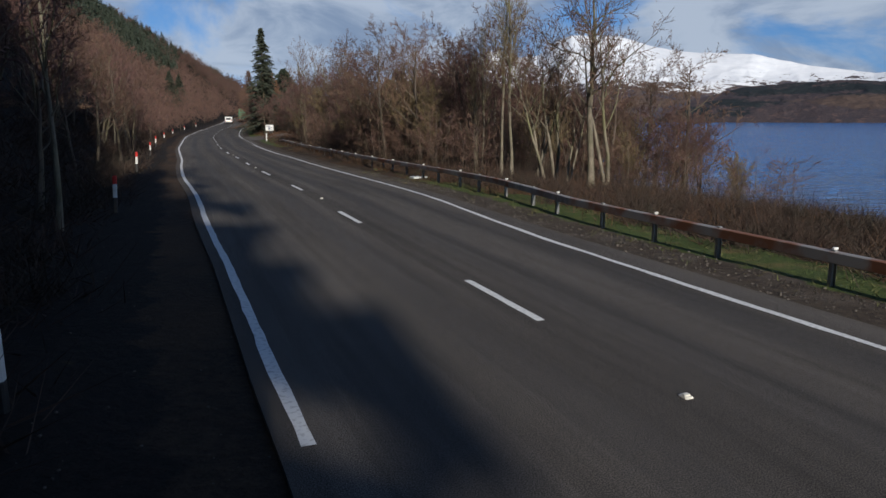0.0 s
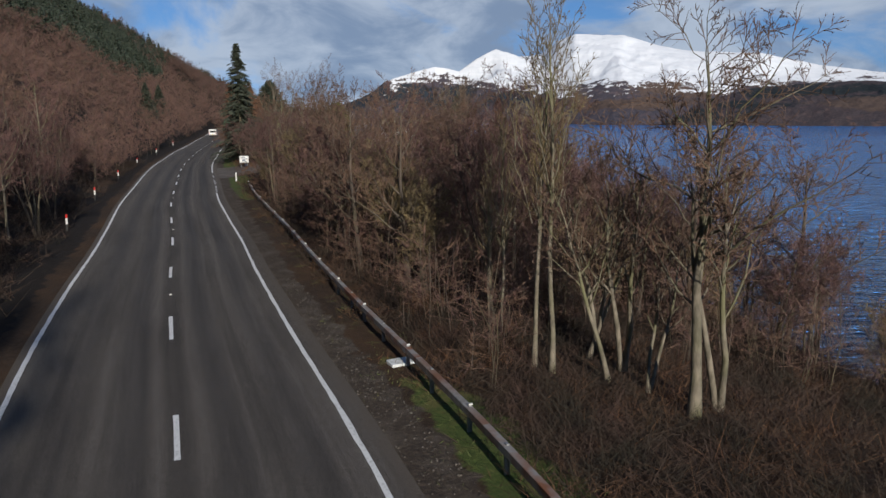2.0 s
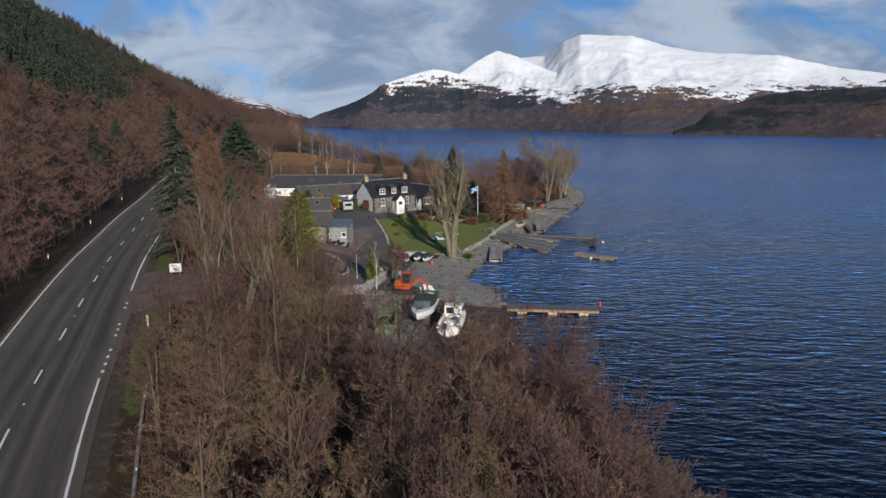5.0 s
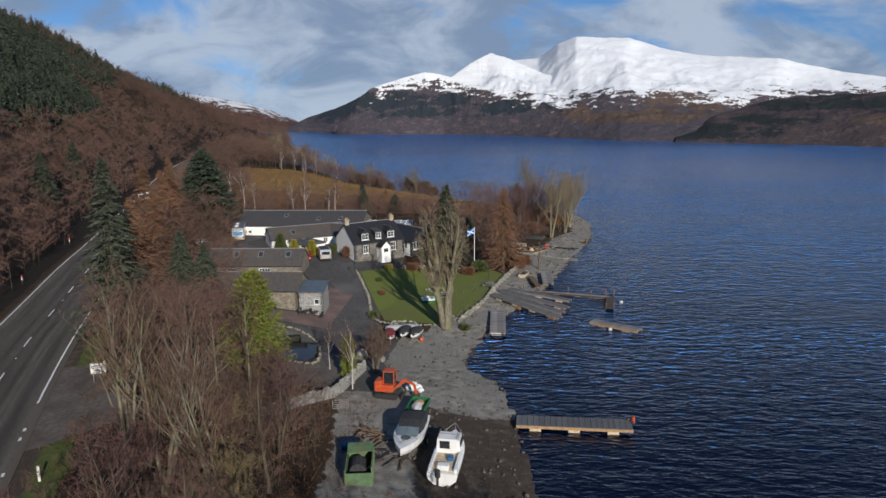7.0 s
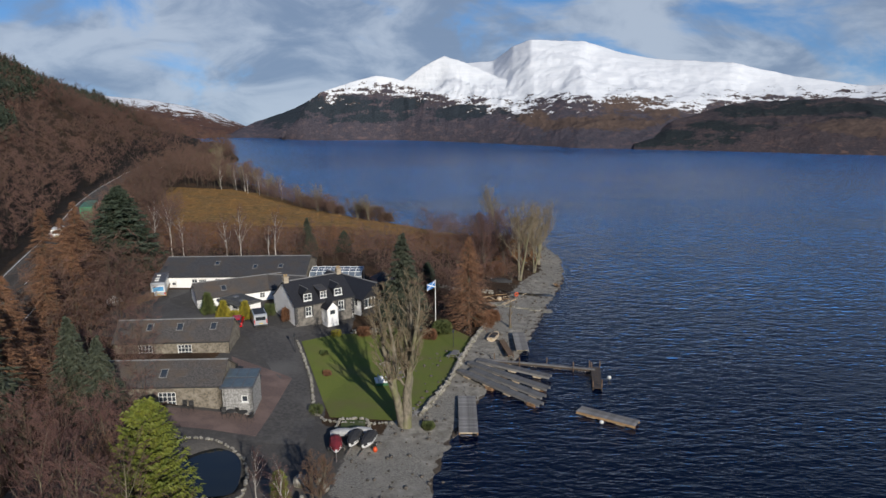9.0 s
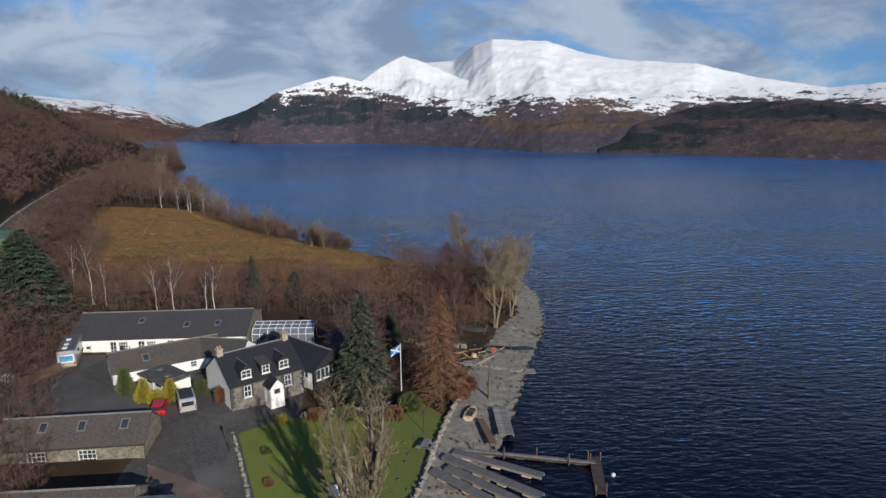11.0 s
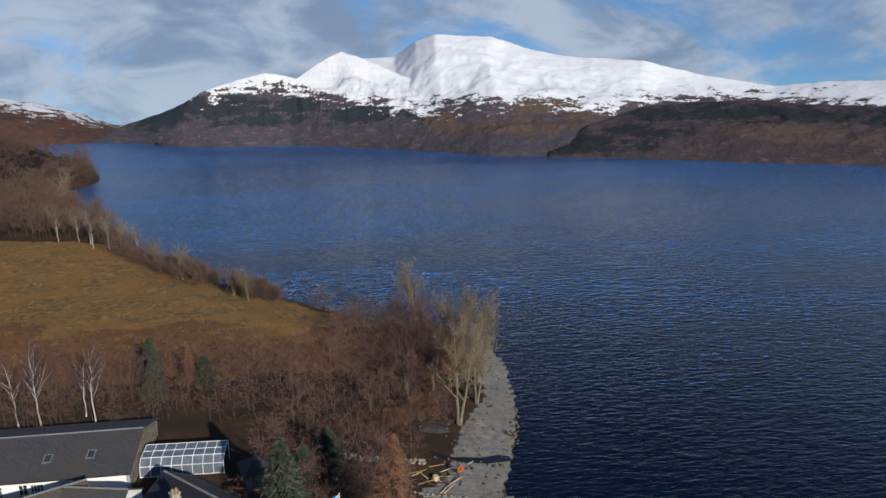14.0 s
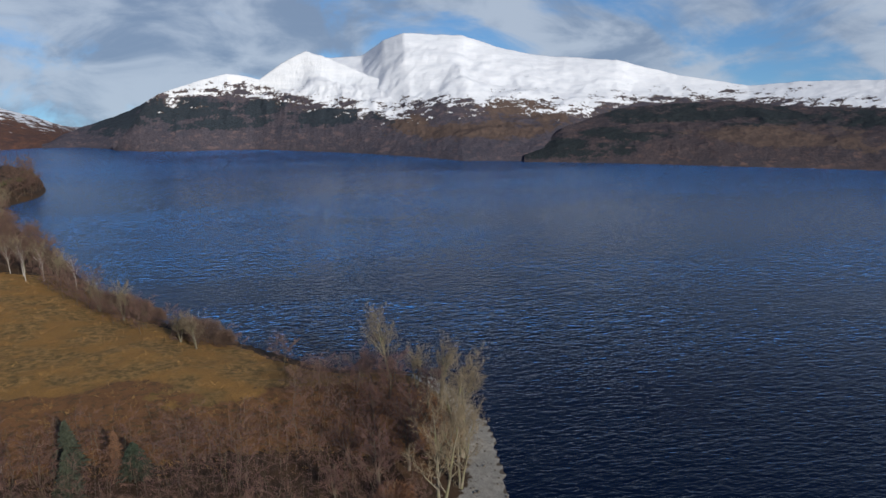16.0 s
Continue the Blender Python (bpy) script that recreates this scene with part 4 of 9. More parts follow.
def far_bare(seed, twigs=95, h=8.0, wide=2.3, fat=0.10, stem=0.055):
    """A small leafless tree for a far wood: a thin stem, limbs, and a haze of twigs about them."""
    rng = np.random.RandomState(seed)
    top = np.array([rng.randn() * 0.35, rng.randn() * 0.35, h * 0.9])
    trunk = tubes(np.array([[[0, 0, 0], top * [0.5, 0.5, 0.5] + [rng.randn() * 0.2, rng.randn() * 0.2, 0], top]]), np.array([[stem, stem * 0.7, 0.012]]), 3)
    n = 8
    az, u = rng.rand(n) * 6.283, 0.2 + 0.72 * (np.arange(n) + rng.rand(n)) / n
    reach = wide * (1.12 - 0.9 * np.abs(u - 0.42)) * (0.65 + 0.45 * rng.rand(n))
    B = top * u[:, None]
    E = B + np.stack([np.cos(az) * reach, np.sin(az) * reach, reach * (0.25 + 0.5 * rng.rand(n))], -1)
    limbs = tubes(np.stack([B, (B + E) / 2 + rng.randn(n, 3) * 0.1, E], 1), np.tile([stem * 0.5, stem * 0.3, 0.008], (n, 1)), 3)
    k = rng.randint(n, size=twigs)
    f = 0.25 + 0.75 * rng.rand(twigs)
    TB = B[k] + (E[k] - B[k]) * f[:, None]
    D = unit(unit(E[k] - B[k]) * 0.5 + rng.randn(twigs, 3) * 0.7 + [0, 0, 0.2])
    tw = slivers(TB, D, h * (0.09 + 0.12 * rng.rand(twigs)), fat * (0.6 + 0.8 * rng.rand(twigs)), rng)
    v, t = merge([trunk, limbs, tw])
    return v, t, np.concatenate([np.zeros(len(trunk[1]), int), np.ones(len(limbs[1]), int), 1 + (rng.rand(len(tw[1])) < 0.45)])


def far_conifer(seed, h=11.0, radius=2.0):
    rng = np.random.RandomState(seed)
    n = 112
    u = rng.rand(n) ** 0.8
    az = rng.rand(n) * 6.283
    lvl = h * (0.08 + 0.9 * u)
    L = radius * (1.02 - u) ** 0.85 * (0.7 + 0.5 * rng.rand(n)) + 0.12
    B = np.stack([0 * az, 0 * az, lvl + 0.15 * L], -1)
    D = unit(np.stack([np.cos(az), np.sin(az), -0.35 + 0.2 * rng.randn(n)], -1))
    tw = slivers(B, D, L, 0.56 * L + 0.14, rng)
    # each branch is a fan wide at its end
    v = tw[0].reshape(-1, 3, 3)
    side = v[:, 1] - v[:, 0]
    v = np.stack([v[:, 2] - side * 0.6 - [0, 0, 0.12], v[:, 2] + side * 0.6 - [0, 0, 0.12], B], 1).reshape(-1, 3)
    stem = tubes(np.array([[[0, 0, 0], [0, 0, h * 0.5], [0, 0, h]]]), np.array([[0.13, 0.09, 0.01]]), 3)
    V, T = merge([stem, (v, tw[1])])
    return V, T, np.concatenate([np.zeros(len(stem[1]), int), np.ones(n, int)])


# ---------------------------------------------------------------- woods
def hill_woods():
    rng = np.random.RandomState(5)
    bare = [far_bare(i, 240, 7.0 + (i % 3), 3.1 + 0.4 * (i % 2), 0.042, 0.04) for i in range(7)]
    edge = scatter(rng, 1750, -190, 0, -40, 300, lambda x, y, d, s: (d < -7.2) & (d > -34) & (s > 2) & ((y > 62) | (d < -17)), 0)
    keep = ~plantation(*edge)
    edge = (edge[0][keep], edge[1][keep])
    forest("hillside_wood", bare, *edge, 0.42 + 0.40 * rng.rand(len(edge[0])), rng, [M["bark_grey"], M["twig_red"], M["twig_brown"]],
           "leafless brown birch and alder wood above the road", sink=0.2)
    slope = scatter(rng, 3400, -230, -40, 40, 440, lambda x, y, d, s: (d < -30) & (d > -100) & (s > 3), 0)
    keep = ~plantation(*slope)
    xs, ys = slope[0][keep], slope[1][keep]
    forest("hillside_wood", bare, xs, ys, 0.55 + 0.45 * rng.rand(len(xs)), rng, [M["bark_grey"], M["twig_red"], M["twig_brown"]],
           "leafless reddish-brown wood covering the steep hillside", sink=0.2)
    far = scatter(rng, 900, -240, -100, 300, 445, lambda x, y, d, s: (d < -7) & (d > -90) & (s > 2), 0)
    forest("hillside_wood", bare, *far, 0.7 + 0.5 * rng.rand(len(far[0])), rng, [M["bark_grey"], M["twig_red"], M["twig_brown"]],
           "leafless brown wood on the far end of the hillside", sink=0.2)
    con = [far_conifer(i, 10.0 + i % 3, 2.1 + 0.2 * (i % 2)) for i in range(5)]
    p = scatter(rng, 5600, -200, -60, 90, 405, lambda x, y, d, s: (d < -16) & (d > -82) & plantation(x, y), 0)
    forest("conifer_plantation", con, *p, 0.46 + 0.36 * rng.rand(len(p[0])), rng, [M["bark_grey"], M["needle_dark"]],
           "dark green spruce plantation along the ridge", sink=0.2)


def plantation(x, y):
    """Whether spruces are planted there: the upper slope, with a straight lower edge."""
    d, _ = road_offset(x, y)
    return (-d > np.interp(y, [-40, 60, 110, 150, 187, 205, 258, 268, 311, 365, 400], [75, 60, 42, 33, 29, 26, 23, 37, 38, 38, 32]) + 4 * value_noise(x * 0.06, y * 0.06, 31)) & (y < 405)


def bank_woods():
    """The thicket between the road and the loch, which the camera climbs out of."""
    rng = np.random.RandomState(8)
    kinds = [
        tree_thing("alder_tree", 1, M["bark_grey"], M["twig_brown"], "bare grey-barked alder in the roadside thicket", group="roadside trees", h=8.5, r=0.12, kids=(15, 8, 5, 5), start=0.3, angle=(60, 52, 48, 46), lift=(0.34, 0.15, 0.08, 0.03)),
        tree_thing("alder_tree", 2, M["bark_grey"], M["twig_red"], "bare multi-stemmed alder with reddish twigs", group="roadside trees", h=7.6, r=0.085, kids=(11, 7, 5, 5), start=0.34, stems=3, angle=(58, 52, 48, 46), lift=(0.3, 0.15, 0.08, 0.03)),
        tree_thing("hazel_bush", 3, M["bark_grey"], M["twig_olive"], "bare many-stemmed hazel with yellowish twigs", group="roadside trees", h=6.0, r=0.05, kids=(9, 6, 5, 4), start=0.3, stems=6, angle=(46, 48, 46, 44), lift=(0.35, 0.2, 0.1, 0.05)),
        tree_thing("birch_tree", 4, M["bark_mossy"], M["twig_red"], "slender bare birch with pale bark", group="roadside trees", h=9.2, r=0.09, kids=(16, 7, 5, 5), start=0.38, angle=(50, 46, 46, 44), lift=(0.4, 0.15, 0.05, 0.0)),
        tree_thing("alder_tree", 5, M["bark_grey"], M["twig_red"], "bare leaning alder above the bank", group="roadside trees", h=7.4, r=0.09, kids=(13, 7, 5, 5), start=0.3, lean=(0.10, 0.04), stems=2, angle=(58, 52, 48, 46), lift=(0.3, 0.15, 0.08, 0.03)),
        tree_thing("willow_bush", 6, M["bark_grey"], M["twig_olive"], "bare willow clump with olive twigs", group="roadside trees", h=4.8, r=0.045, kids=(8, 6, 5, 4), start=0.2, stems=7, angle=(46, 48, 46, 44), lift=(0.3, 0.2, 0.1, 0.05)),
    ]
    spots = [(-2.5, 31.5), (1.4, 29.2), (-3.6, 34.5), (2.2, 33), (5.5, 30), (-6, 41), (-9, 47), (4.5, 38), (-1, 45), (-13, 56), (-3, 52)]
    for k, ((x, y), ob) in enumerate(zip(spots, kinds)):
        place(ob, x, y, 40 * k, 0.92)
    for k, (x, y) in enumerate(spots[6:]):
        put_copy(kinds[(0, 1, 4, 0, 1)[k]], x, y, 75 * k, 0.9 + 0.05 * k)
    x, y = scatter(rng, 105, -36, 22, 24, 92, lambda x, y, d, s: (d > 8.2) & (s > 1.0) & ((y > 27) | (x < 1)) & ~((y > 73) & (s < 13)) & ~((d < 12) & (y > 66))
                   & ~((y > 70) & (x > -12.8)), 2.2)
    for k in range(len(x)):
        put_copy(kinds[(0, 1, 2, 3, 4, 5, 1, 4, 0)[rng.randint(9)]], x[k], y[k], rng.rand() * 360, 0.70 + 0.34 * rng.rand())
    x, y = scatter(rng, 46, -6, 24, 25, 70, lambda x, y, d, s: (s > 0.4) & (s < 7) & ((y > 29) | (x > 9)), 1.5)
    for k in range(len(x)):
        put_copy(kinds[(1, 5, 4, 1, 2)[rng.randint(5)]], x[k], y[k], rng.rand() * 360, 0.55 + 0.3 * rng.rand())
    for k, (tx, ty) in enumerate(((-29.5, 104.0), (-33.0, 105.5), (-26.8, 106.0), (-31.0, 102.3), (-35.5, 102.0), (-28.2, 101.6), (-24.6, 103.4))):
        put_copy(kinds[(1, 4)[k % 2]], tx, ty, 50 * k, 0.75 + 0.05 * (k % 3))
    # the dark trees crowding the foot of the slope across the road
    x, y = scatter(rng, 74, -44, 2, -14, 66, lambda x, y, d, s: (d < -7.8) & (d > -19), 2.0)
    for k in range(len(x)):
        put_copy(kinds[(0, 1, 3, 4, 0)[rng.randint(5)]], x[k], y[k], rng.rand() * 360, 0.62 + 0.36 * rng.rand())
    # three tall pale trees at the edge of the wood, and the spreading alder by the water
    tall = tree_thing("aspen_tree", 21, M["bark_mossy"], M["twig_olive"], "tall slender bare tree with pale mossy trunk", group="tall roadside trees", h=11.0, r=0.080, kids=(17, 6, 4, 2), start=0.40, angle=(30, 35, 40, 40), ratio=(0.28, 0.5, 0.5, 0.5))
    place(tall, 3.0, 21.5, 10, 0.93)
    put_copy(tall, 2.5, 22.0, 130, 0.84)
    put_copy(tall, 1.5, 25.0, 250, 0.66)
    put_copy(tall, 1.1, 25.6, 40, 0.5)
    alder = tree_thing("spreading_alder", 22, M["bark_mossy"], M["twig_brown"], "bare spreading alder with a grey mossy trunk", h=10.2, r=0.16, kids=(13, 8, 7, 3), start=0.42, angle=(64, 52, 45, 40), ratio=(0.46, 0.5, 0.5, 0.5), lift=(0.3, 0.15, 0.1, 0.05))
    place(alder, 6.5, 19.1, 0, 0.92)
    slim = tree_thing("slim_alder", 23, M["bark_mossy"], M["twig_brown"], "slim twin-stemmed bare tree on the bank", h=7.0, r=0.09, kids=(12, 6, 5, 3), start=0.4, stems=2)
    place(slim, 7.4, 19.9, 60)
    for k, (x, y, size) in enumerate(((4.7, 21.2, 0.8), (5.2, 22.2, 0.9), (4.2, 23.2, 0.75), (5.6, 20.6, 0.6))):
        put_copy(slim, x, y, 80 * k, size)
    big = tree_thing("ash_tree", 24, M["bark_mossy"], M["twig_brown"], "big bare many-stemmed tree beside the lane", group="lane trees", h=11.5, r=0.13, kids=(10, 6, 5, 3), start=0.30, stems=5, angle=(44, 42, 42, 42), ratio=(0.42, 0.42, 0.45, 0.5), lift=(0.4, 0.25, 0.12, 0.05), thin=(0.45, 0.5, 0.55, 0.5), wiggle=0.09, twig=0.006)
    place(big, -20.0, 79.5, 20)
    put_copy(big, -23.5, 82.0, 140, 1.0)
    put_copy(big, -16.0, 78.0, 250, 0.78)
    put_copy(big, -26.5, 88.0, 10, 0.72)


def behind_camera():
    """The wood round the bend behind the start, whose shade lies on the verge and the near lane; and the trees that hide the road farther on."""
    rng = np.random.RandomState(19)
    con = [far_conifer(60 + i, 18 + i % 4, 3.0) for i in range(4)]
    x, y = scatter(rng, 400, -60, 30, -66, -12, lambda x, y, d, s: (d < -5.0) & (x < np.where(y < -36, 5.3, 4.0) - (y + 20) * 0.43) & ((y < -19) | (x < -6)), 0)
    forest("conifer_wood", con, x, y, np.where(road_offset(x, y)[0] < -11, 1.4, 0.95) + 0.4 * rng.rand(len(x)), rng, [M["bark_grey"], M["needle_dark"]], "tall dark conifers beside the bend of the road", sink=0.2)
    bare = [far_bare(80 + i, 170, 8.5, 2.6, 0.05, 0.06) for i in range(5)]
    x, y = scatter(rng, 520, -130, -30, 108, 275, lambda x, y, d, s: (d > 6.3) & (d < 17) & ((y > 150) | (x < -38)), 0)
    forest("roadside_wood", bare, x, y, 0.6 + 0.5 * rng.rand(len(x)), rng, [M["bark_grey"], M["twig_brown"], M["twig_red"]], "leafless brown trees lining the road beyond the houses", sink=0.1)
    x, y = scatter(rng, 90, -90, -40, 128, 204, lambda x, y, d, s: (d > 5.6) & (d < 10.5), 0)
    forest("roadside_wood", bare, x, y, 0.85 + 0.4 * rng.rand(len(x)), rng, [M["bark_grey"], M["twig_brown"], M["twig_red"]], "tall leafless trees close beside the road", sink=0.1)
    bush = [far_bare(90 + i, 150, 4.0, 2.0, 0.05, 0.04) for i in range(4)]
    x, y = scatter(rng, 260, -130, 20, 205, 400, lambda x, y, d, s: (s > 0.5) & (s < 9) & (d > 5), 0)
    forest("shore_scrub", bush, x, y, 0.6 + 0.7 * rng.rand(len(x)), rng, [M["bark_grey"], M["twig_brown"], M["twig_red"]], "brown leafless scrub along the far shore", sink=0.1)
    x, y = scatter(rng, 420, -150, -50, 262, 425, lambda x, y, d, s: (s > 2) & (d > 5), 0)
    forest("shore_wood", bare, x, y, 0.6 + 0.5 * rng.rand(len(x)), rng, [M["bark_grey"], M["twig_brown"], M["twig_red"]], "leafless wood on the far headland", sink=0.1)


def saplings():
    rng = np.random.RandomState(12)
    small = [far_bare(40 + i, 95, 3.4, 1.35, 0.016, 0.018) for i in range(5)]
    x, y = scatter(rng, 1500, -38, 26, 18, 100, lambda x, y, d, s: (d > 7.8) & (s > 0.5) & ((y > 24) | (x < 1.5)) & ~((y > 70) & (x > -12.8)) & ~((d < 14) & (y > 68)) & ~((y > 96) & (x > -17)), 0)
    forest("undergrowth", small, x, y, 0.5 + 0.7 * rng.rand(len(x)), rng, [M["bark_grey"], M["twig_brown"], M["twig_red"]], "tangle of bare brown saplings under the trees", "undergrowth", 0.05)
    x, y = scatter(rng, 1700, -62, 12, 100, 262, lambda x, y, d, s: (d > 6.5) & (s > 2) & belt(x, y, d, s), 0)
    forest("undergrowth", small, x, y, 0.65 + 0.95 * rng.rand(len(x)), rng, [M["bark_grey"], M["twig_red"], M["twig_brown"]], "bare brown scrub round the houses and the field", "undergrowth", 0.05)


def belt(x, y, d, s):
    """The scrub and wood behind the houses, beside the road and along the far shore of the field."""
    behind = (y > 166) & (y < 184) & (x > -64) & (x < 6)
    point = (y > 166) & (y < 200) & (x > -4) & (x < 9) & (s > 6)
    beside = (d > 6.5) & (d < 20) & (y > 112) & (y < 262)
    beyond = (y > 222) & (y < 262) & (s < 9)
    garden = (y > 146) & (y < 166) & (x > -11) & (s > 9)
    lane = (d > 9) & (y > 94) & (y < 112) & (x < -26)
    return behind | point | beside | beyond | garden | lane


def brambles():
    """Brambles, bracken and rank grass on the bank behind the safety barrier."""
    rng = np.random.RandomState(3)

    def clumps(n, x0, x1, y0, y1, keep, hgt, wid, per, material, name, label, cat="undergrowth", spread=0.5, flop=0.9):
        cx, cy = scatter(rng, n, x0, x1, y0, y1, keep, 0)
        cz = ground_level(cx, cy)
        k = len(cx)
        off = rng.randn(k, per, 2) * spread
        B = np.stack([cx[:, None] + off[..., 0], cy[:, None] + off[..., 1], np.repeat(cz[:, None], per, 1) - 0.03], -1).reshape(-1, 3)
        D = unit(np.concatenate([rng.randn(k, per, 2) * flop, np.ones((k, per, 1)) * 0.7], -1)).reshape(-1, 3)
        hh = (hgt * (0.5 + rng.rand(k, 1)) * (0.5 + 0.7 * rng.rand(k, per))).reshape(-1)
        v, t = slivers(B, D, hh, np.full(len(hh), wid) * (0.6 + 0.8 * rng.rand(len(hh))), rng)
        tagged(new(name, tri_mesh(name, v, t, [material])), label, cat, kind="stuff")

    bank = lambda x, y, d, s: (d > 7.2) & (s > 0.3) & (y < 76)
    clumps(2600, -36, 34, -16, 76, bank, 1.0, 0.016, 100, M["bramble"], "brambles", "dark tangle of leafless brambles on the bank")
    clumps(900, -36, 34, -16, 76, lambda x, y, d, s: (d > 6.7) & (s > 0.3) & (y < 76), 0.75, 0.018, 60, M["dead_fern"], "dead_bracken", "rust-brown dead bracken on the bank")
    clumps(1300, -56, 6, -12, 112, lambda x, y, d, s: (d < -7.4) & (d > -13), 1.1, 0.03, 60, M["bramble"], "brambles", "dark undergrowth along the foot of the slope", spread=0.6)
    clumps(1500, -32, 14, -14, 78, lambda x, y, d, s: (d > 5.1) & (d < 7.9) & (y < 26 + 6 * np.sin(x * 2.3)), 0.13, 0.02, 16, M["grass_blade"], "verge_grass", "short green verge grass along the barrier", "grass", 0.25)
    clumps(900, -70, 14, 150, 262, lambda x, y, d, s: (d > 10) & (s > 2) & (y > 176), 0.55, 0.06, 14, M["moor_grass"], "moor_grass", "tawny tufts of moor grass in the field", "grass", 0.5)
    clumps(500, -60, -4, 70, 112, lambda x, y, d, s: (d > 7) & (s > 12) & ((x < -24) | (y < 99)), 0.7, 0.05, 14, M["dead_fern"], "dead_bracken", "rust-brown bracken beside the lane")


def verge_stones():
    """Loose chippings along both edges of the carriageway."""
    rng = np.random.RandomState(77)
    oct_v = np.array([(1, 0, 0), (0, 1, 0), (-1, 0, 0), (0, -1, 0), (0, 0, 0.8), (0, 0, -0.6)], float)
    oct_t = np.array([(0, 1, 4), (1, 2, 4), (2, 3, 4), (3, 0, 4), (1, 0, 5), (2, 1, 5), (3, 2, 5), (0, 3, 5)])
    for name, n, lo, hi, big, label in (("verge_stones", 9000, 4.35, 5.7, 0.035, "loose grey chippings along the barrier verge"), ("verge_stones", 1300, -6.6, -4.3, 0.020, "scattered chippings and bits on the dark verge")):
        x, y = scatter(rng, n, -14, 16, -14, 34, lambda x, y, d, s: (d > lo) & (d < hi), 0)
        z = ground_level(x, y)
        size = big * (0.35 + 0.9 * rng.rand(len(x)) ** 2)
        V = oct_v[None] * (size[:, None, None] * (0.6 + 0.8 * rng.rand(len(x), 6, 1))) + np.stack([x, y, z + size * 0.1], -1)[:, None]
        T = oct_t[None] + (np.arange(len(x)) * 6)[:, None, None]
        tagged(new(name, tri_mesh(name, V.reshape(-1, 3), T.reshape(-1, 3), [M["chipping"]])), label, "gravel", kind="stuff")


M["chipping"] = mat("chipping", (0.135, 0.116, 0.096), 0.9, (0.050, 0.043, 0.036), 9, 3, edge=(0.42, 0.58))
M["moor_grass"] = mat("moor_grass", (0.30, 0.17, 0.055), 0.9, (0.20, 0.105, 0.035), 0.5, 4)
behind_camera()
hill_woods()
bank_woods()
saplings()
brambles()
verge_stones()


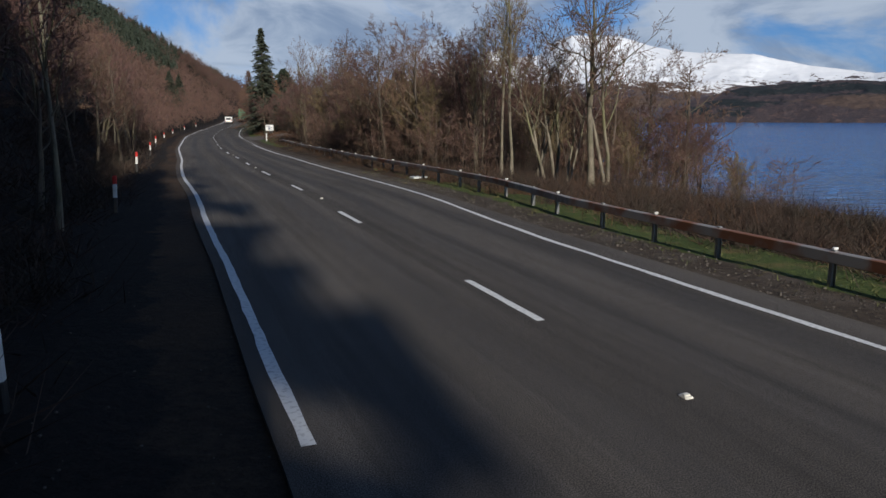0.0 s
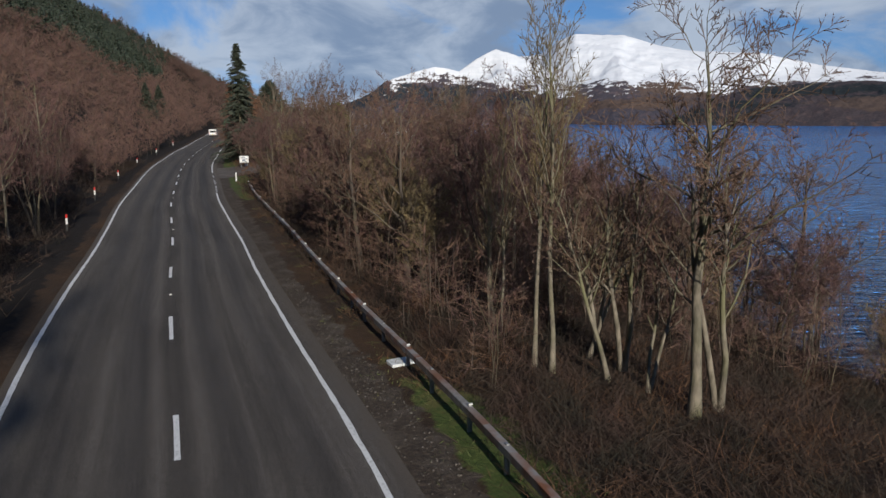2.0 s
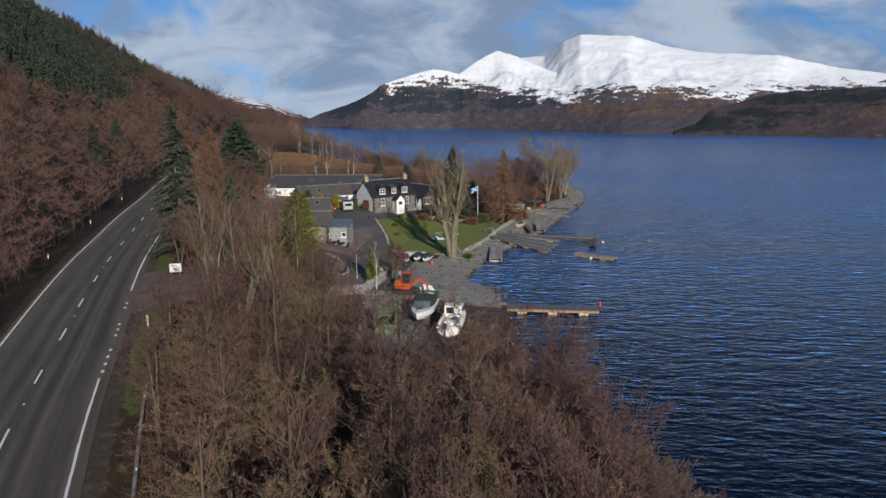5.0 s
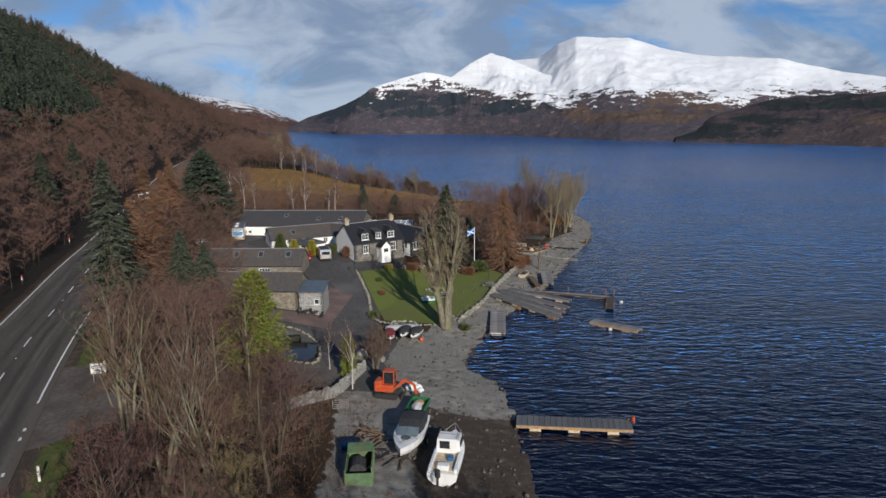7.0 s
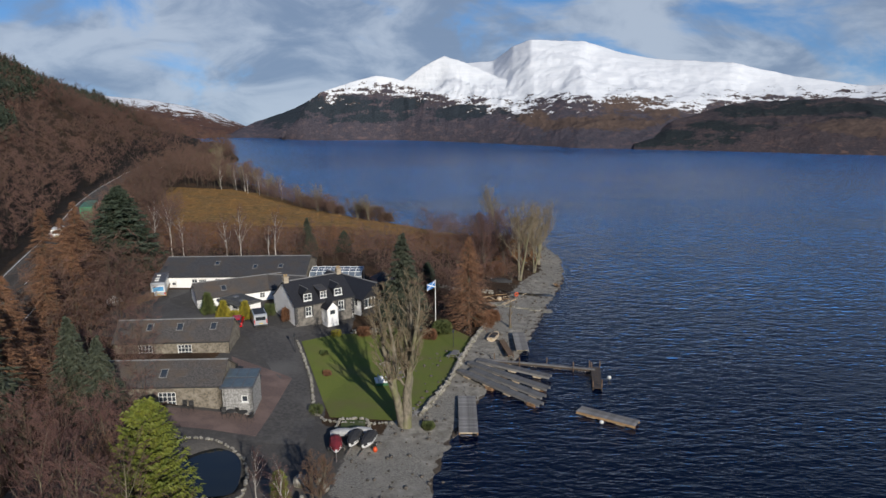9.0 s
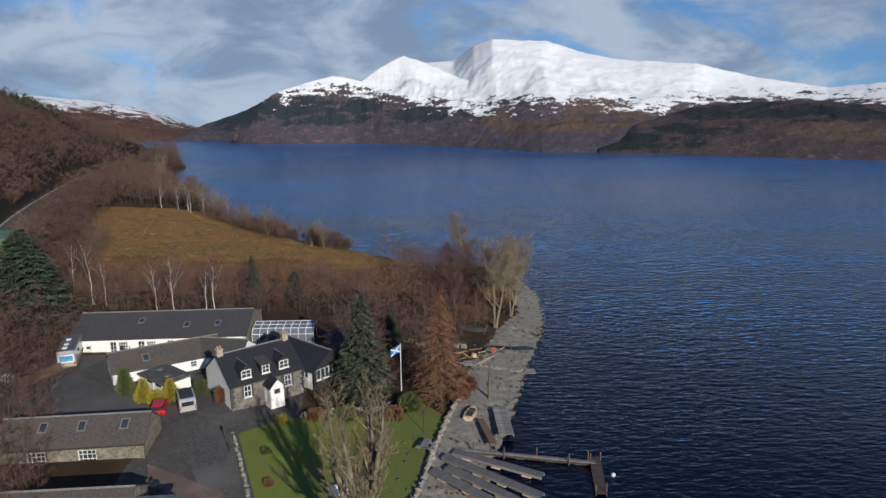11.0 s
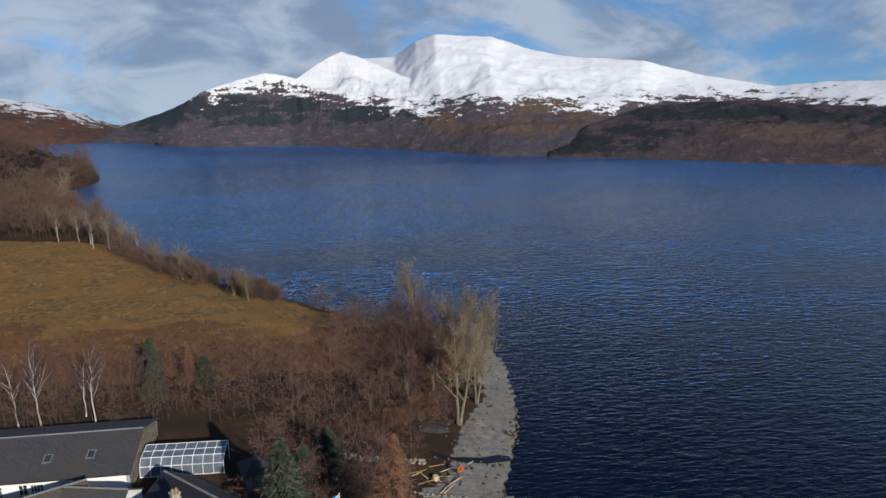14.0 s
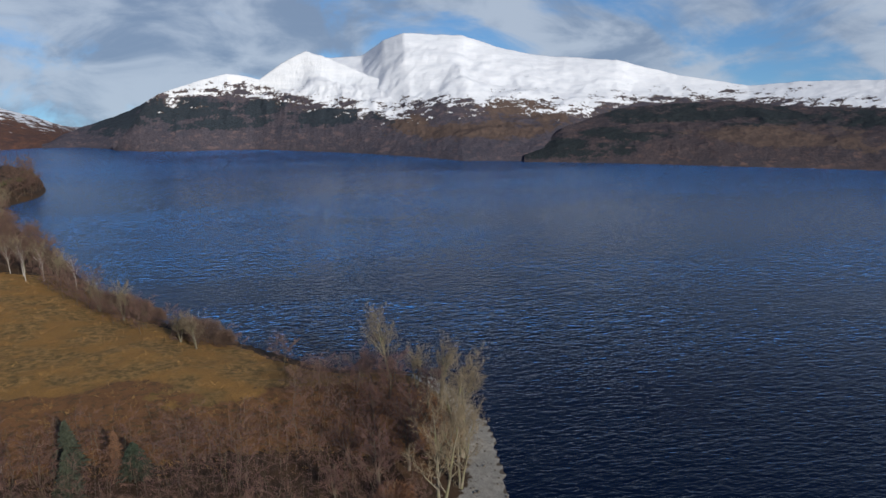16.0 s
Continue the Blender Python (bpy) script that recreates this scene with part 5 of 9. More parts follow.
# ---------------------------------------------------------------- a small kit for made things
class Shape:
    """Collects vertices and faces of one part."""

    def __init__(self):
        self.v, self.f = [], []

    def add(self, verts, faces, m=None):
        b = len(self.v)
        self.v += [tuple(m @ Vector(p)) if m else tuple(p) for p in verts]
        self.f += [tuple(b + i for i in f) for f in faces]
        return self

    def box(self, x, y, z, sx, sy, sz, c=0.0, m=None):
        """A box on its base at z, with chamfered upright and top edges."""
        hx, hy = sx / 2, sy / 2
        if c <= 0:
            v = [(x + i * hx, y + j * hy, z + k * sz) for k in (0, 1) for i, j in ((-1, -1), (1, -1), (1, 1), (-1, 1))]
            return self.add(v, [(3, 2, 1, 0), (4, 5, 6, 7), (0, 1, 5, 4), (1, 2, 6, 5), (2, 3, 7, 6), (3, 0, 4, 7)], m)
        c = min(c, hx * 0.9, hy * 0.9, sz * 0.9)
        ring = lambda h, k: [(x + a, y + b, h) for a, b in ((-hx + k + c, -hy + k), (hx - k - c, -hy + k), (hx - k, -hy + k + c), (hx - k, hy - k - c), (hx - k - c, hy - k), (-hx + k + c, hy - k), (-hx + k, hy - k - c), (-hx + k, -hy + k + c))]
        v = ring(z, 0) + ring(z + sz - c, 0) + ring(z + sz, c * 0.7)
        f = [tuple(range(7, -1, -1)), tuple(range(16, 24))]
        for r in (0, 8):
            f += [(r + i, r + (i + 1) % 8, r + 8 + (i + 1) % 8, r + 8 + i) for i in range(8)]
        return self.add(v, f, m)

    def prism(self, outline, depth, m=None):
        """An outline in x, z drawn out along y from 0 to depth."""
        n = len(outline)
        v = [(a, 0, b) for a, b in outline] + [(a, depth, b) for a, b in outline]
        f = [tuple(range(n)), tuple(range(2 * n - 1, n - 1, -1))] + [(i, i + n, (i + 1) % n + n, (i + 1) % n) for i in range(n)]
        return self.add(v, f, m)

    def slab(self, corners, thick):
        """Four or more corners of a flat plate, with thickness below."""
        c = [Vector(p) for p in corners]
        nrm = (c[1] - c[0]).cross(c[2] - c[0]).normalized() * thick
        n = len(c)
        v = c + [p - nrm for p in c]
        f = [tuple(range(n)), tuple(range(2 * n - 1, n - 1, -1))] + [(i, i + n, (i + 1) % n + n, (i + 1) % n) for i in range(n)]
        return self.add(v, f)

    def rod(self, p, q, r, r2=None, n=8):
        pts = np.array([[p, q]], float)
        v, t = tubes(pts, np.array([[r, r if r2 is None else r2]]), n)
        self.add(v.tolist(), [tuple(int(i) for i in f) for f in t])
        b = len(self.v) - 2 * n
        self.f += [tuple(range(b + n - 1, b - 1, -1)), tuple(range(b + n, b + 2 * n))]
        return self

    def loft(self, rings, close=True, cap=True):
        """Rings of the same number of points, joined in order."""
        n = len(rings[0])
        b = len(self.v)
        for r in rings:
            self.v += [tuple(p) for p in r]
        for k in range(len(rings) - 1):
            for i in range(n if close else n - 1):
                j = (i + 1) % n
                self.f.append((b + k * n + i, b + k * n + j, b + (k + 1) * n + j, b + (k + 1) * n + i))
        if cap:
            self.f += [tuple(range(b + n - 1, b - 1, -1)), tuple(b + (len(rings) - 1) * n + i for i in range(n))]
        return self

    def ball(self, x, y, z, rx, ry, rz, n=12, k=7, bumps=0.0, seed=0):
        rng = np.random.RandomState(seed)
        rings = []
        for a in np.linspace(-1.45, 1.45, k):
            rings.append([(x + rx * math.cos(a) * math.cos(t) * (1 + bumps * rng.randn()), y + ry * math.cos(a) * math.sin(t) * (1 + bumps * rng.randn()),
                           z + rz * math.sin(a) * (1 + bumps * rng.randn())) for t in np.arange(n) * 2 * math.pi / n])
        return self.loft(rings)


def part(name, shape, material, parent=None, label="", soft=False):
    ob = new(name, mesh_from(name, shape.v, shape.f, M[material] if isinstance(material, str) else material, soft))
    if parent:
        ob.parent = parent
    return tagged(ob, label)


def thing(name, label, category, x, y, z=None, turn=0.0, group="", kind=""):
    ob = new(name)
    ob.matrix_world = pose(x, y, level_at(x, y) if z is None else z, 0, 0, turn)
    return tagged(ob, label, category, group, kind)


M["zinc"] = mat("zinc", (0.40, 0.385, 0.36), 0.6, (0.25, 0.235, 0.215), 6, 6, 0.2, 30, metal=0.3, color3=(0.22, 0.10, 0.05), scale3=0.5)
M["rusty_beam"] = mat("rusty_beam", (0.30, 0.28, 0.26), 0.65, (0.24, 0.10, 0.05), 1.2, 6, 0.2, 30, metal=0.3, edge=(0.42, 0.58))
M["black_plastic"] = mat("black_plastic", (0.02, 0.02, 0.02), 0.5, (0.035, 0.035, 0.035), 8)
M["white_plastic"] = mat("white_plastic", (0.78, 0.78, 0.76), 0.45, (0.62, 0.62, 0.58), 5, color3=(0.45, 0.43, 0.38), scale3=1.2)
M["red_reflector"] = mat("red_reflector", (0.55, 0.03, 0.02), 0.35, (0.42, 0.02, 0.02), 9)
M["white_paint"] = mat("white_paint", (0.80, 0.80, 0.78), 0.6, (0.70, 0.70, 0.67), 2, 5, 0.1, 20, color3=(0.58, 0.57, 0.53), scale3=0.4)
M["stud"] = mat("stud", (0.75, 0.72, 0.62), 0.4, (0.45, 0.43, 0.38), 20)
M["litter_white"] = mat("litter_white", (0.75, 0.77, 0.76), 0.6, (0.50, 0.52, 0.50), 9)
M["sign_grey"] = mat("sign_grey", (0.28, 0.29, 0.29), 0.5, (0.2, 0.2, 0.2), 5, metal=0.4)
M["green_paint"] = mat("green_paint", (0.03, 0.20, 0.10), 0.45, (0.02, 0.14, 0.07), 3, 4, color3=(0.06, 0.15, 0.08), scale3=0.5)
M["rubber"] = mat("rubber", (0.018, 0.018, 0.018), 0.8, (0.03, 0.03, 0.03), 10)
M["glass_dark"] = mat("glass_dark", (0.015, 0.02, 0.025), 0.08, (0.02, 0.025, 0.03), 2, spec=0.8)


# ---------------------------------------------------------------- on and beside the road
def lane_dashes():
    """Three-metre centre marks every nine metres, cat's eyes between, and short marks across the lane's mouth."""
    first = float(np.interp(-2.912, ROAD_LINE[:, 1], ROAD_LEN))
    rng = np.random.RandomState(1)
    for k in range(-1, 30):
        at0 = first + k * 9.9 - 0.22 * max(0, k - 4)
        if at0 < 4 or at0 > 300:
            continue
        d = new("centre_mark", ribbon("centre_mark", at0, at0 + 3.3, (-0.08, -0.20, -0.07, -0.16), (0.06, -0.06, 0.07, -0.02), 0.008, M["road_paint"], wobble=0.015, seed=k + 5))
        d.parent = road
        if k % 2 == 0:
            p, h = along(at0 - 3.38)
            s = Shape().box(0, 0, 0, 0.13, 0.11, 0.022, 0.012).box(0, 0, 0.02, 0.06, 0.08, 0.02, 0.008)
            o = part("road_stud", s, "stud", road)
            o.matrix_world = pose(p[0], p[1], float(road_level(p[1])) + 0.004, 0, 0, math.degrees(math.atan2(h[1], h[0])))
    for k in range(14):
        at0 = first + 79.0 + k * 1.65
        d = new("give_way_mark", ribbon("give_way_mark", at0, at0 + 0.85, 3.92, 4.12, 0.010, M["road_paint"], seed=k))
        d.parent = road


def edge_lines():
    end = float(np.interp(-5.45, ROAD_LINE[:, 1], ROAD_LEN))
    gap0 = float(np.interp(-2.912, ROAD_LINE[:, 1], ROAD_LEN)) + 78.6
    for a, b, lo, hi in (((-4.08, -4.25, -4.40, -4.36), (-3.93, -4.10, -4.25, -4.21), end, 430), ((3.40, 3.76, 3.92, 3.90), (3.54, 3.90, 4.06, 4.04), 0, gap0),
                         (3.92, 4.08, gap0 + 23.5, 430)):
        e = new("edge_line", ribbon("edge_line", lo, hi, a, b, 0.008, M["road_paint"], wobble=0.03, seed=int(hi) % 97))
        e.parent = road


def safety_barrier():
    """A steel box beam on posts along the loch side, its end turned down."""
    ob = new("safety_barrier")
    tagged(ob, "weathered steel box-beam safety barrier with rusty stretches", "barrier")
    lo = 4.0
    hi = float(np.interp(73.0, ROAD_LINE[:, 1], ROAD_LEN))
    L = np.arange(lo, hi, 4.8)
    for i in range(len(L) - 1):
        s = Shape()
        ks = np.linspace(L[i], L[i + 1] - 0.015, 5)
        rings = []
        for l in ks:
            p, h = along(l)
            side = np.array([h[1], -h[0]])
            q = p + side * barrier_offset(l, hi)
            zb = float(road_level(p[1])) + 0.42 - max(0.0, (l - hi + 5) * 0.09)
            rings.append([(q[0] + side[0] * a, q[1] + side[1] * a, zb + b) for a, b in ((-0.09, 0.012), (-0.078, 0), (0.078, 0), (0.09, 0.012), (0.09, 0.188), (0.078, 0.2), (-0.078, 0.2), (-0.09, 0.188))])
        s.loft(rings)
        part("beam", s, "rusty_beam" if i in (17, 18, 20, 22, 23, 26) else "zinc", ob, "rust-stained steel beam" if i in (17, 18, 20, 22, 23, 26) else "")
    for j, l in enumerate(np.arange(lo + 1.2, hi - 0.3, 2.4)):
        p, h = along(l)
        side = np.array([h[1], -h[0]])
        q = p + side * (barrier_offset(l, hi) + 0.02)
        z0 = float(ground_level(q[:1], q[1:])[0]) - 0.15
        zt = float(road_level(p[1])) + 0.42
        s = Shape()
        m = pose(q[0], q[1], z0, 0, 0, math.degrees(math.atan2(h[1], h[0])))
        for x, y, sx, sy in ((0, 0, 0.012, 0.10), (0, -0.05, 0.07, 0.012), (0, 0.05, 0.07, 0.012)):
            s.box(x, y, 0, sx, sy, zt - z0, 0, m)
        s.box(0, 0, zt - z0 + 0.2, 0.10, 0.08, 0.03, 0.008, m)
        part("post", s, "sign_grey", ob)
        if j % 2 == 0:
            s = Shape().box(0, -0.02, zt - z0 + 0.23, 0.05, 0.11, 0.035, 0.006, m)
            part("reflector", s, "white_plastic", ob, "small white reflector cap")


def barrier_offset(l, hi):
    return float(np.interp(l, [0, 60, 95, 101, 119, 145, hi], [5.95, 5.8, 5.8, 6.4, 6.75, 7.1, 7.3]))


def marker_posts():
    """Verge posts: dark foot, white body, red cap on the landward side."""
    first = float(np.interp(10.4, ROAD_LINE[:, 1], ROAD_LEN))
    made = None
    for k, l in enumerate((first, first + 20.5, first + 43, first + 61.5, first + 82, first + 104, first + 128, first + 152)):
        p, h = along(l)
        side = np.array([h[1], -h[0]])
        q = p - side * 6.75
        m = pose(q[0], q[1], level_at(q[0], q[1]) - 0.05, 3, 4 if k == 0 else -2, math.degrees(math.atan2(h[1], h[0])))
        if made is None:
            made = thing("marker_post", "verge marker post with red cap, white body and black foot", "marker post", 0, 0, 0, group="verge posts")
            part("foot", Shape().box(0, 0, 0, 0.09, 0.13, 0.52, 0.02), "black_plastic", made)
            part("body", Shape().box(0, 0, 0.52, 0.09, 0.13, 0.42, 0.02), "white_plastic", made)
            part("cap", Shape().box(0, 0, 0.94, 0.092, 0.132, 0.26, 0.03), "red_reflector", made, "red reflective cap")
            made.matrix_world = m
        else:
            copy_thing(made, m)
    white = thing("marker_post", "plain white verge marker post on the grass", "marker post", -28.6, 80.6, None, 20, group="white posts")
    part("body", Shape().box(0, 0, -0.1, 0.16, 0.12, 1.05, 0.03), "white_plastic", white)
    part("cap", Shape().box(0, 0, 0.95, 0.17, 0.13, 0.10, 0.03), "white_plastic", white)
    copy_thing(white, pose(-33.4, 97.2, level_at(-33.4, 97.2), 0, 0, 25))
    near = thing("marker_post", "white verge post standing close beside the road", "marker post", -2.75, -6.6, None, 15)
    part("body", Shape().box(0, 0, 0.35, 0.10, 0.13, 0.55, 0.02), "white_plastic", near)
    part("foot", Shape().box(0, 0, -0.1, 0.10, 0.13, 0.45, 0.02), "black_plastic", near)


def roadside_sign():
    ob = thing("road_sign", "white lane sign with dark lettering bars on two posts", "sign", -32.9, 95.3, None, 17)
    part("board", Shape().box(0, 0, 0.75, 1.15, 0.05, 0.85, 0.02), "white_plastic", ob)
    part("frame", Shape().box(0, 0.04, 0.70, 1.25, 0.03, 0.95, 0.02), "sign_grey", ob)
    for x in (-0.42, 0.42):
        part("post", Shape().rod((x, 0.07, -0.1), (x, 0.07, 1.72), 0.035), "sign_grey", ob)
    for x, z, w, h in ((-0.12, 1.40, 0.62, 0.09), (0.06, 1.24, 0.70, 0.07), (-0.05, 1.05, 0.40, 0.16), (0.1, 0.88, 0.55, 0.06)):
        part("lettering_bar", Shape().box(x, -0.03, z - h / 2, w, 0.008, h), "sign_ink", ob, "dark blue lettering bar")


M["sign_ink"] = mat("sign_ink", (0.03, 0.06, 0.12), 0.5, (0.05, 0.08, 0.15), 8)


def wheel(parent, x, y, z, r, w, side=1):
    t = part("wheel", Shape().rod((x, y - w / 2, z), (x, y + w / 2, z), r, n=16), "rubber", parent)
    part("rim", Shape().rod((x, y + side * (w / 2), z), (x, y + side * (w / 2 + 0.015), z), r * 0.6, n=12), "zinc", t)


def road_vehicles():
    """A green curtain-sided lorry and a white van, far along the road."""
    p, h = along(float(np.interp(206, ROAD_LINE[:, 1], ROAD_LEN)))
    side = np.array([h[1], -h[0]])
    q = p - side * (-1.8)
    lorry = thing("lorry", "green curtain-sided lorry far along the road", "lorry", q[0], q[1], float(road_level(p[1])), math.degrees(math.atan2(h[1], h[0])))
    part("trailer_body", Shape().box(0, 0, 1.1, 9.5, 2.5, 2.9, 0.06), "green_paint", lorry)
    part("rear_door", Shape().box(-4.77, 0, 1.15, 0.05, 2.4, 2.75, 0.02), "green_paint", lorry)
    part("chassis", Shape().box(0, 0, 0.7, 9.3, 1.6, 0.4, 0.04), "black_plastic", lorry)
    part("cab", Shape().box(5.9, 0, 0.5, 2.0, 2.4, 3.0, 0.2), "white_paint", lorry)
    for x in (-3.6, -2.4, 3.2, 5.6):
        for y in (-1.05, 1.05):
            wheel(lorry, x, y, 0.5, 0.5, 0.35, 1 if y > 0 else -1)
    for y in (-1.0, 1.0):
        part("tail_lamp", Shape().box(-4.82, y, 0.85, 0.05, 0.3, 0.15, 0.02), "red_reflector", lorry)
    p, h = along(float(np.interp(192, ROAD_LINE[:, 1], ROAD_LEN)))
    side = np.array([h[1], -h[0]])
    q = p - side * 1.8
    van = thing("van", "white panel van far along the road", "van", q[0], q[1], float(road_level(p[1])), math.degrees(math.atan2(h[1], h[0])))
    van_parts(van, "white_paint", 4.6, 1.9, 1.95)


def van_parts(van, paint, length, width, height, trim="glass_dark"):
    hl = length / 2
    prof = [(-hl, 0.35), (-hl, height * 0.55), (-hl + 0.06, height - 0.12), (-hl + 0.18, height), (hl * 0.38, height), (hl * 0.52, height - 0.08), (hl * 0.72, height * 0.60), (hl * 0.97, height * 0.50), (hl, height * 0.40), (hl, 0.35)]
    rings = []
    for y, k in ((-width / 2, 0.93), (-width / 2 + 0.05, 1.0), (width / 2 - 0.05, 1.0), (width / 2, 0.93)):
        rings.append([(x * (1 - (1 - k) * 0.2), y, 0.35 + (z - 0.35) * k) for x, z in prof])
    part("body", Shape().loft(rings), paint, van)
    s = Shape().slab([(hl * 0.55, -width / 2 + 0.12, height - 0.13), (hl * 0.72, -width / 2 + 0.12, height * 0.63), (hl * 0.72, width / 2 - 0.12, height * 0.63), (hl * 0.55, width / 2 - 0.12, height - 0.13)], -0.03)
    part("windscreen", s, trim, van)
    part("rear_window", Shape().box(-hl - 0.005, 0, height * 0.58, 0.03, width * 0.72, height * 0.26, 0.01), trim, van)
    for y in (-1, 1):
        part("side_window", Shape().box(hl * 0.25, y * (width / 2 - 0.015), height * 0.6, length * 0.26, 0.03, height * 0.24, 0.02), trim, van)
        part("tail_lamp", Shape().box(-hl - 0.005, y * (width / 2 - 0.1), height * 0.35, 0.04, 0.12, height * 0.28, 0.01), "red_reflector", van)
        for x in (-hl * 0.62, hl * 0.62):
            wheel(van, x, y * (width / 2 - 0.12), 0.31, 0.31, 0.2, y)
    part("bumper", Shape().box(-hl - 0.02, 0, 0.3, 0.12, width * 0.96, 0.2, 0.04), "black_plastic", van)
    part("number_plate", Shape().box(-hl - 0.035, 0, 0.62, 0.02, 0.5, 0.11), "plate_yellow", van, "yellow plate")


M["plate_yellow"] = mat("plate_yellow", (0.75, 0.55, 0.04), 0.5, (0.65, 0.48, 0.04), 10)


def roadside_litter():
    """A pale slab, scraps along the barrier, and a kerb edge in the near verge."""
    slab = thing("paving_slab", "pale flat concrete slab lying on the gravel verge", "slab", -1.6, 22.0, None, 30)
    part("slab_body", Shape().box(0, 0, -0.02, 0.75, 0.55, 0.10, 0.02), "litter_white", slab)
    rng = np.random.RandomState(4)
    proto = None
    for k in range(34):
        l = 8 + 62 * rng.rand()
        p, h = along(l)
        side = np.array([h[1], -h[0]])
        q = p + side * (5.4 + 2.8 * rng.rand())
        m = pose(q[0], q[1], level_at(q[0], q[1]) + 0.03, rng.rand() * 40 - 20, rng.rand() * 40 - 20, rng.rand() * 360)
        if proto is None:
            proto = thing("litter", "crumpled white scrap of rubbish in the verge", "litter", 0, 0, 0, group="verge litter")
            part("scrap", Shape().ball(0, 0, 0.03, 0.10, 0.07, 0.04, 7, 4, 0.25, 3), "litter_white", proto)
            proto.matrix_world = m
        else:
            copy_thing(proto, m)
    s = Shape()
    rings = []
    for l in np.linspace(12.0, 24.0, 18):
        p, h = along(l)
        side = np.array([h[1], -h[0]])
        q = p - side * 5.35
        z = level_at(q[0], q[1]) - 0.02
        rings.append([(q[0] + side[0] * a, q[1] + side[1] * a, z + b) for a, b in ((-0.08, 0), (-0.07, 0.08), (0.05, 0.10), (0.08, 0.0))])
    tagged(new("kerb", mesh_from("kerb", *(lambda q: (q.v, q.f))(s.loft(rings)), M["tar"])), "low dark asphalt kerb edge in the verge", "kerb", kind="structure")


lane_dashes()
edge_lines()
safety_barrier()
marker_posts()
roadside_sign()
road_vehicles()
roadside_litter()


# ---------------------------------------------------------------- houses
M["slate"] = mat("slate", (0.038, 0.039, 0.043), 0.65, (0.088, 0.085, 0.086), 8, 7, 0.7, 18, edge=(0.42, 0.60), color3=(0.075, 0.062, 0.052), scale3=0.6, stretch=(1, 1, 2))
M["slate_old"] = mat("slate_old", (0.052, 0.048, 0.047), 0.8, (0.105, 0.095, 0.088), 7, 8, 0.7, 18, edge=(0.42, 0.60), color3=(0.10, 0.075, 0.055), scale3=0.5, stretch=(1, 1, 2))
M["slate_dark"] = mat("slate_dark", (0.013, 0.014, 0.018), 0.6, (0.028, 0.028, 0.033), 8, 7, 0.5, 18, stretch=(1, 1, 2))
M["harling"] = mat("harling", (0.88, 0.87, 0.85), 0.9, (0.82, 0.81, 0.79), 12, 6, 0.4, 60, color3=(0.80, 0.78, 0.75), scale3=0.5)
M["rubble"] = mat("rubble", (0.21, 0.18, 0.135), 0.9, (0.11, 0.095, 0.075), 4.5, 4, 0.9, 7, color3=(0.27, 0.24, 0.19), scale3=1.6, edge=(0.40, 0.60))
M["dark_stone"] = mat("dark_stone", (0.16, 0.145, 0.125), 0.85, (0.085, 0.078, 0.07), 4, 4, 0.8, 7, color3=(0.22, 0.20, 0.17), scale3=1.5, edge=(0.42, 0.58))
M["quoin"] = mat("quoin", (0.035, 0.035, 0.038), 0.7, (0.05, 0.05, 0.05), 6)
M["lead"] = mat("lead", (0.16, 0.165, 0.175), 0.5, (0.11, 0.115, 0.12), 3, 4, metal=0.3)
M["ridge_tile"] = mat("ridge_tile", (0.22, 0.215, 0.21), 0.75, (0.14, 0.14, 0.135), 5)
M["pane"] = mat("pane", (0.03, 0.04, 0.05), 0.05, (0.045, 0.05, 0.06), 1.0, spec=0.9)
M["clay_pot"] = mat("clay_pot", (0.42, 0.30, 0.14), 0.8, (0.30, 0.20, 0.10), 6)
M["chimney_stone"] = mat("chimney_stone", (0.42, 0.36, 0.27), 0.9, (0.28, 0.23, 0.17), 5, 5, 0.5, 20)
M["timber"] = mat("timber", (0.16, 0.10, 0.06), 0.8, (0.10, 0.065, 0.04), 6, 5, 0.2, 20, stretch=(1, 1, 0.3))
M["felt"] = mat("felt", (0.055, 0.055, 0.055), 0.85, (0.085, 0.085, 0.082), 3, 5, 0.2, 20, color3=(0.11, 0.11, 0.10), scale3=0.7)


def wall_panel(length, height, thick, holes):
    """An upright wall along x from 0, outer face at y = 0, with rectangular holes (x0, z0, x1, z1) cut through it."""
    xs = sorted({0.0, length, *[h[0] for h in holes], *[h[2] for h in holes]})
    zs = sorted({-0.6, height, *[h[1] for h in holes], *[h[3] for h in holes]})
    s = Shape()
    inside = lambda x, z: any(h[0] < x < h[2] and h[1] < z < h[3] for h in holes)
    for a, b in zip(xs, xs[1:]):
        for c, d in zip(zs, zs[1:]):
            if not inside((a + b) / 2, (c + d) / 2):
                s.add([(a, 0, c), (b, 0, c), (b, 0, d), (a, 0, d)], [(0, 1, 2, 3)])
                s.add([(a, thick, c), (b, thick, c), (b, thick, d), (a, thick, d)], [(3, 2, 1, 0)])
    for a, c, b, d in [*holes, (0.0, -0.6, length, height)]:
        o = (a, c, b, d) == (0.0, -0.6, length, height)
        q = [(a, c), (b, c), (b, d), (a, d)]
        for (x0, z0), (x1, z1) in zip(q, q[1:] + q[:1]):
            s.add([(x0, 0, z0), (x0, thick, z0), (x1, thick, z1), (x1, 0, z1)], [(0, 1, 2, 3) if o else (3, 2, 1, 0)])
    return s


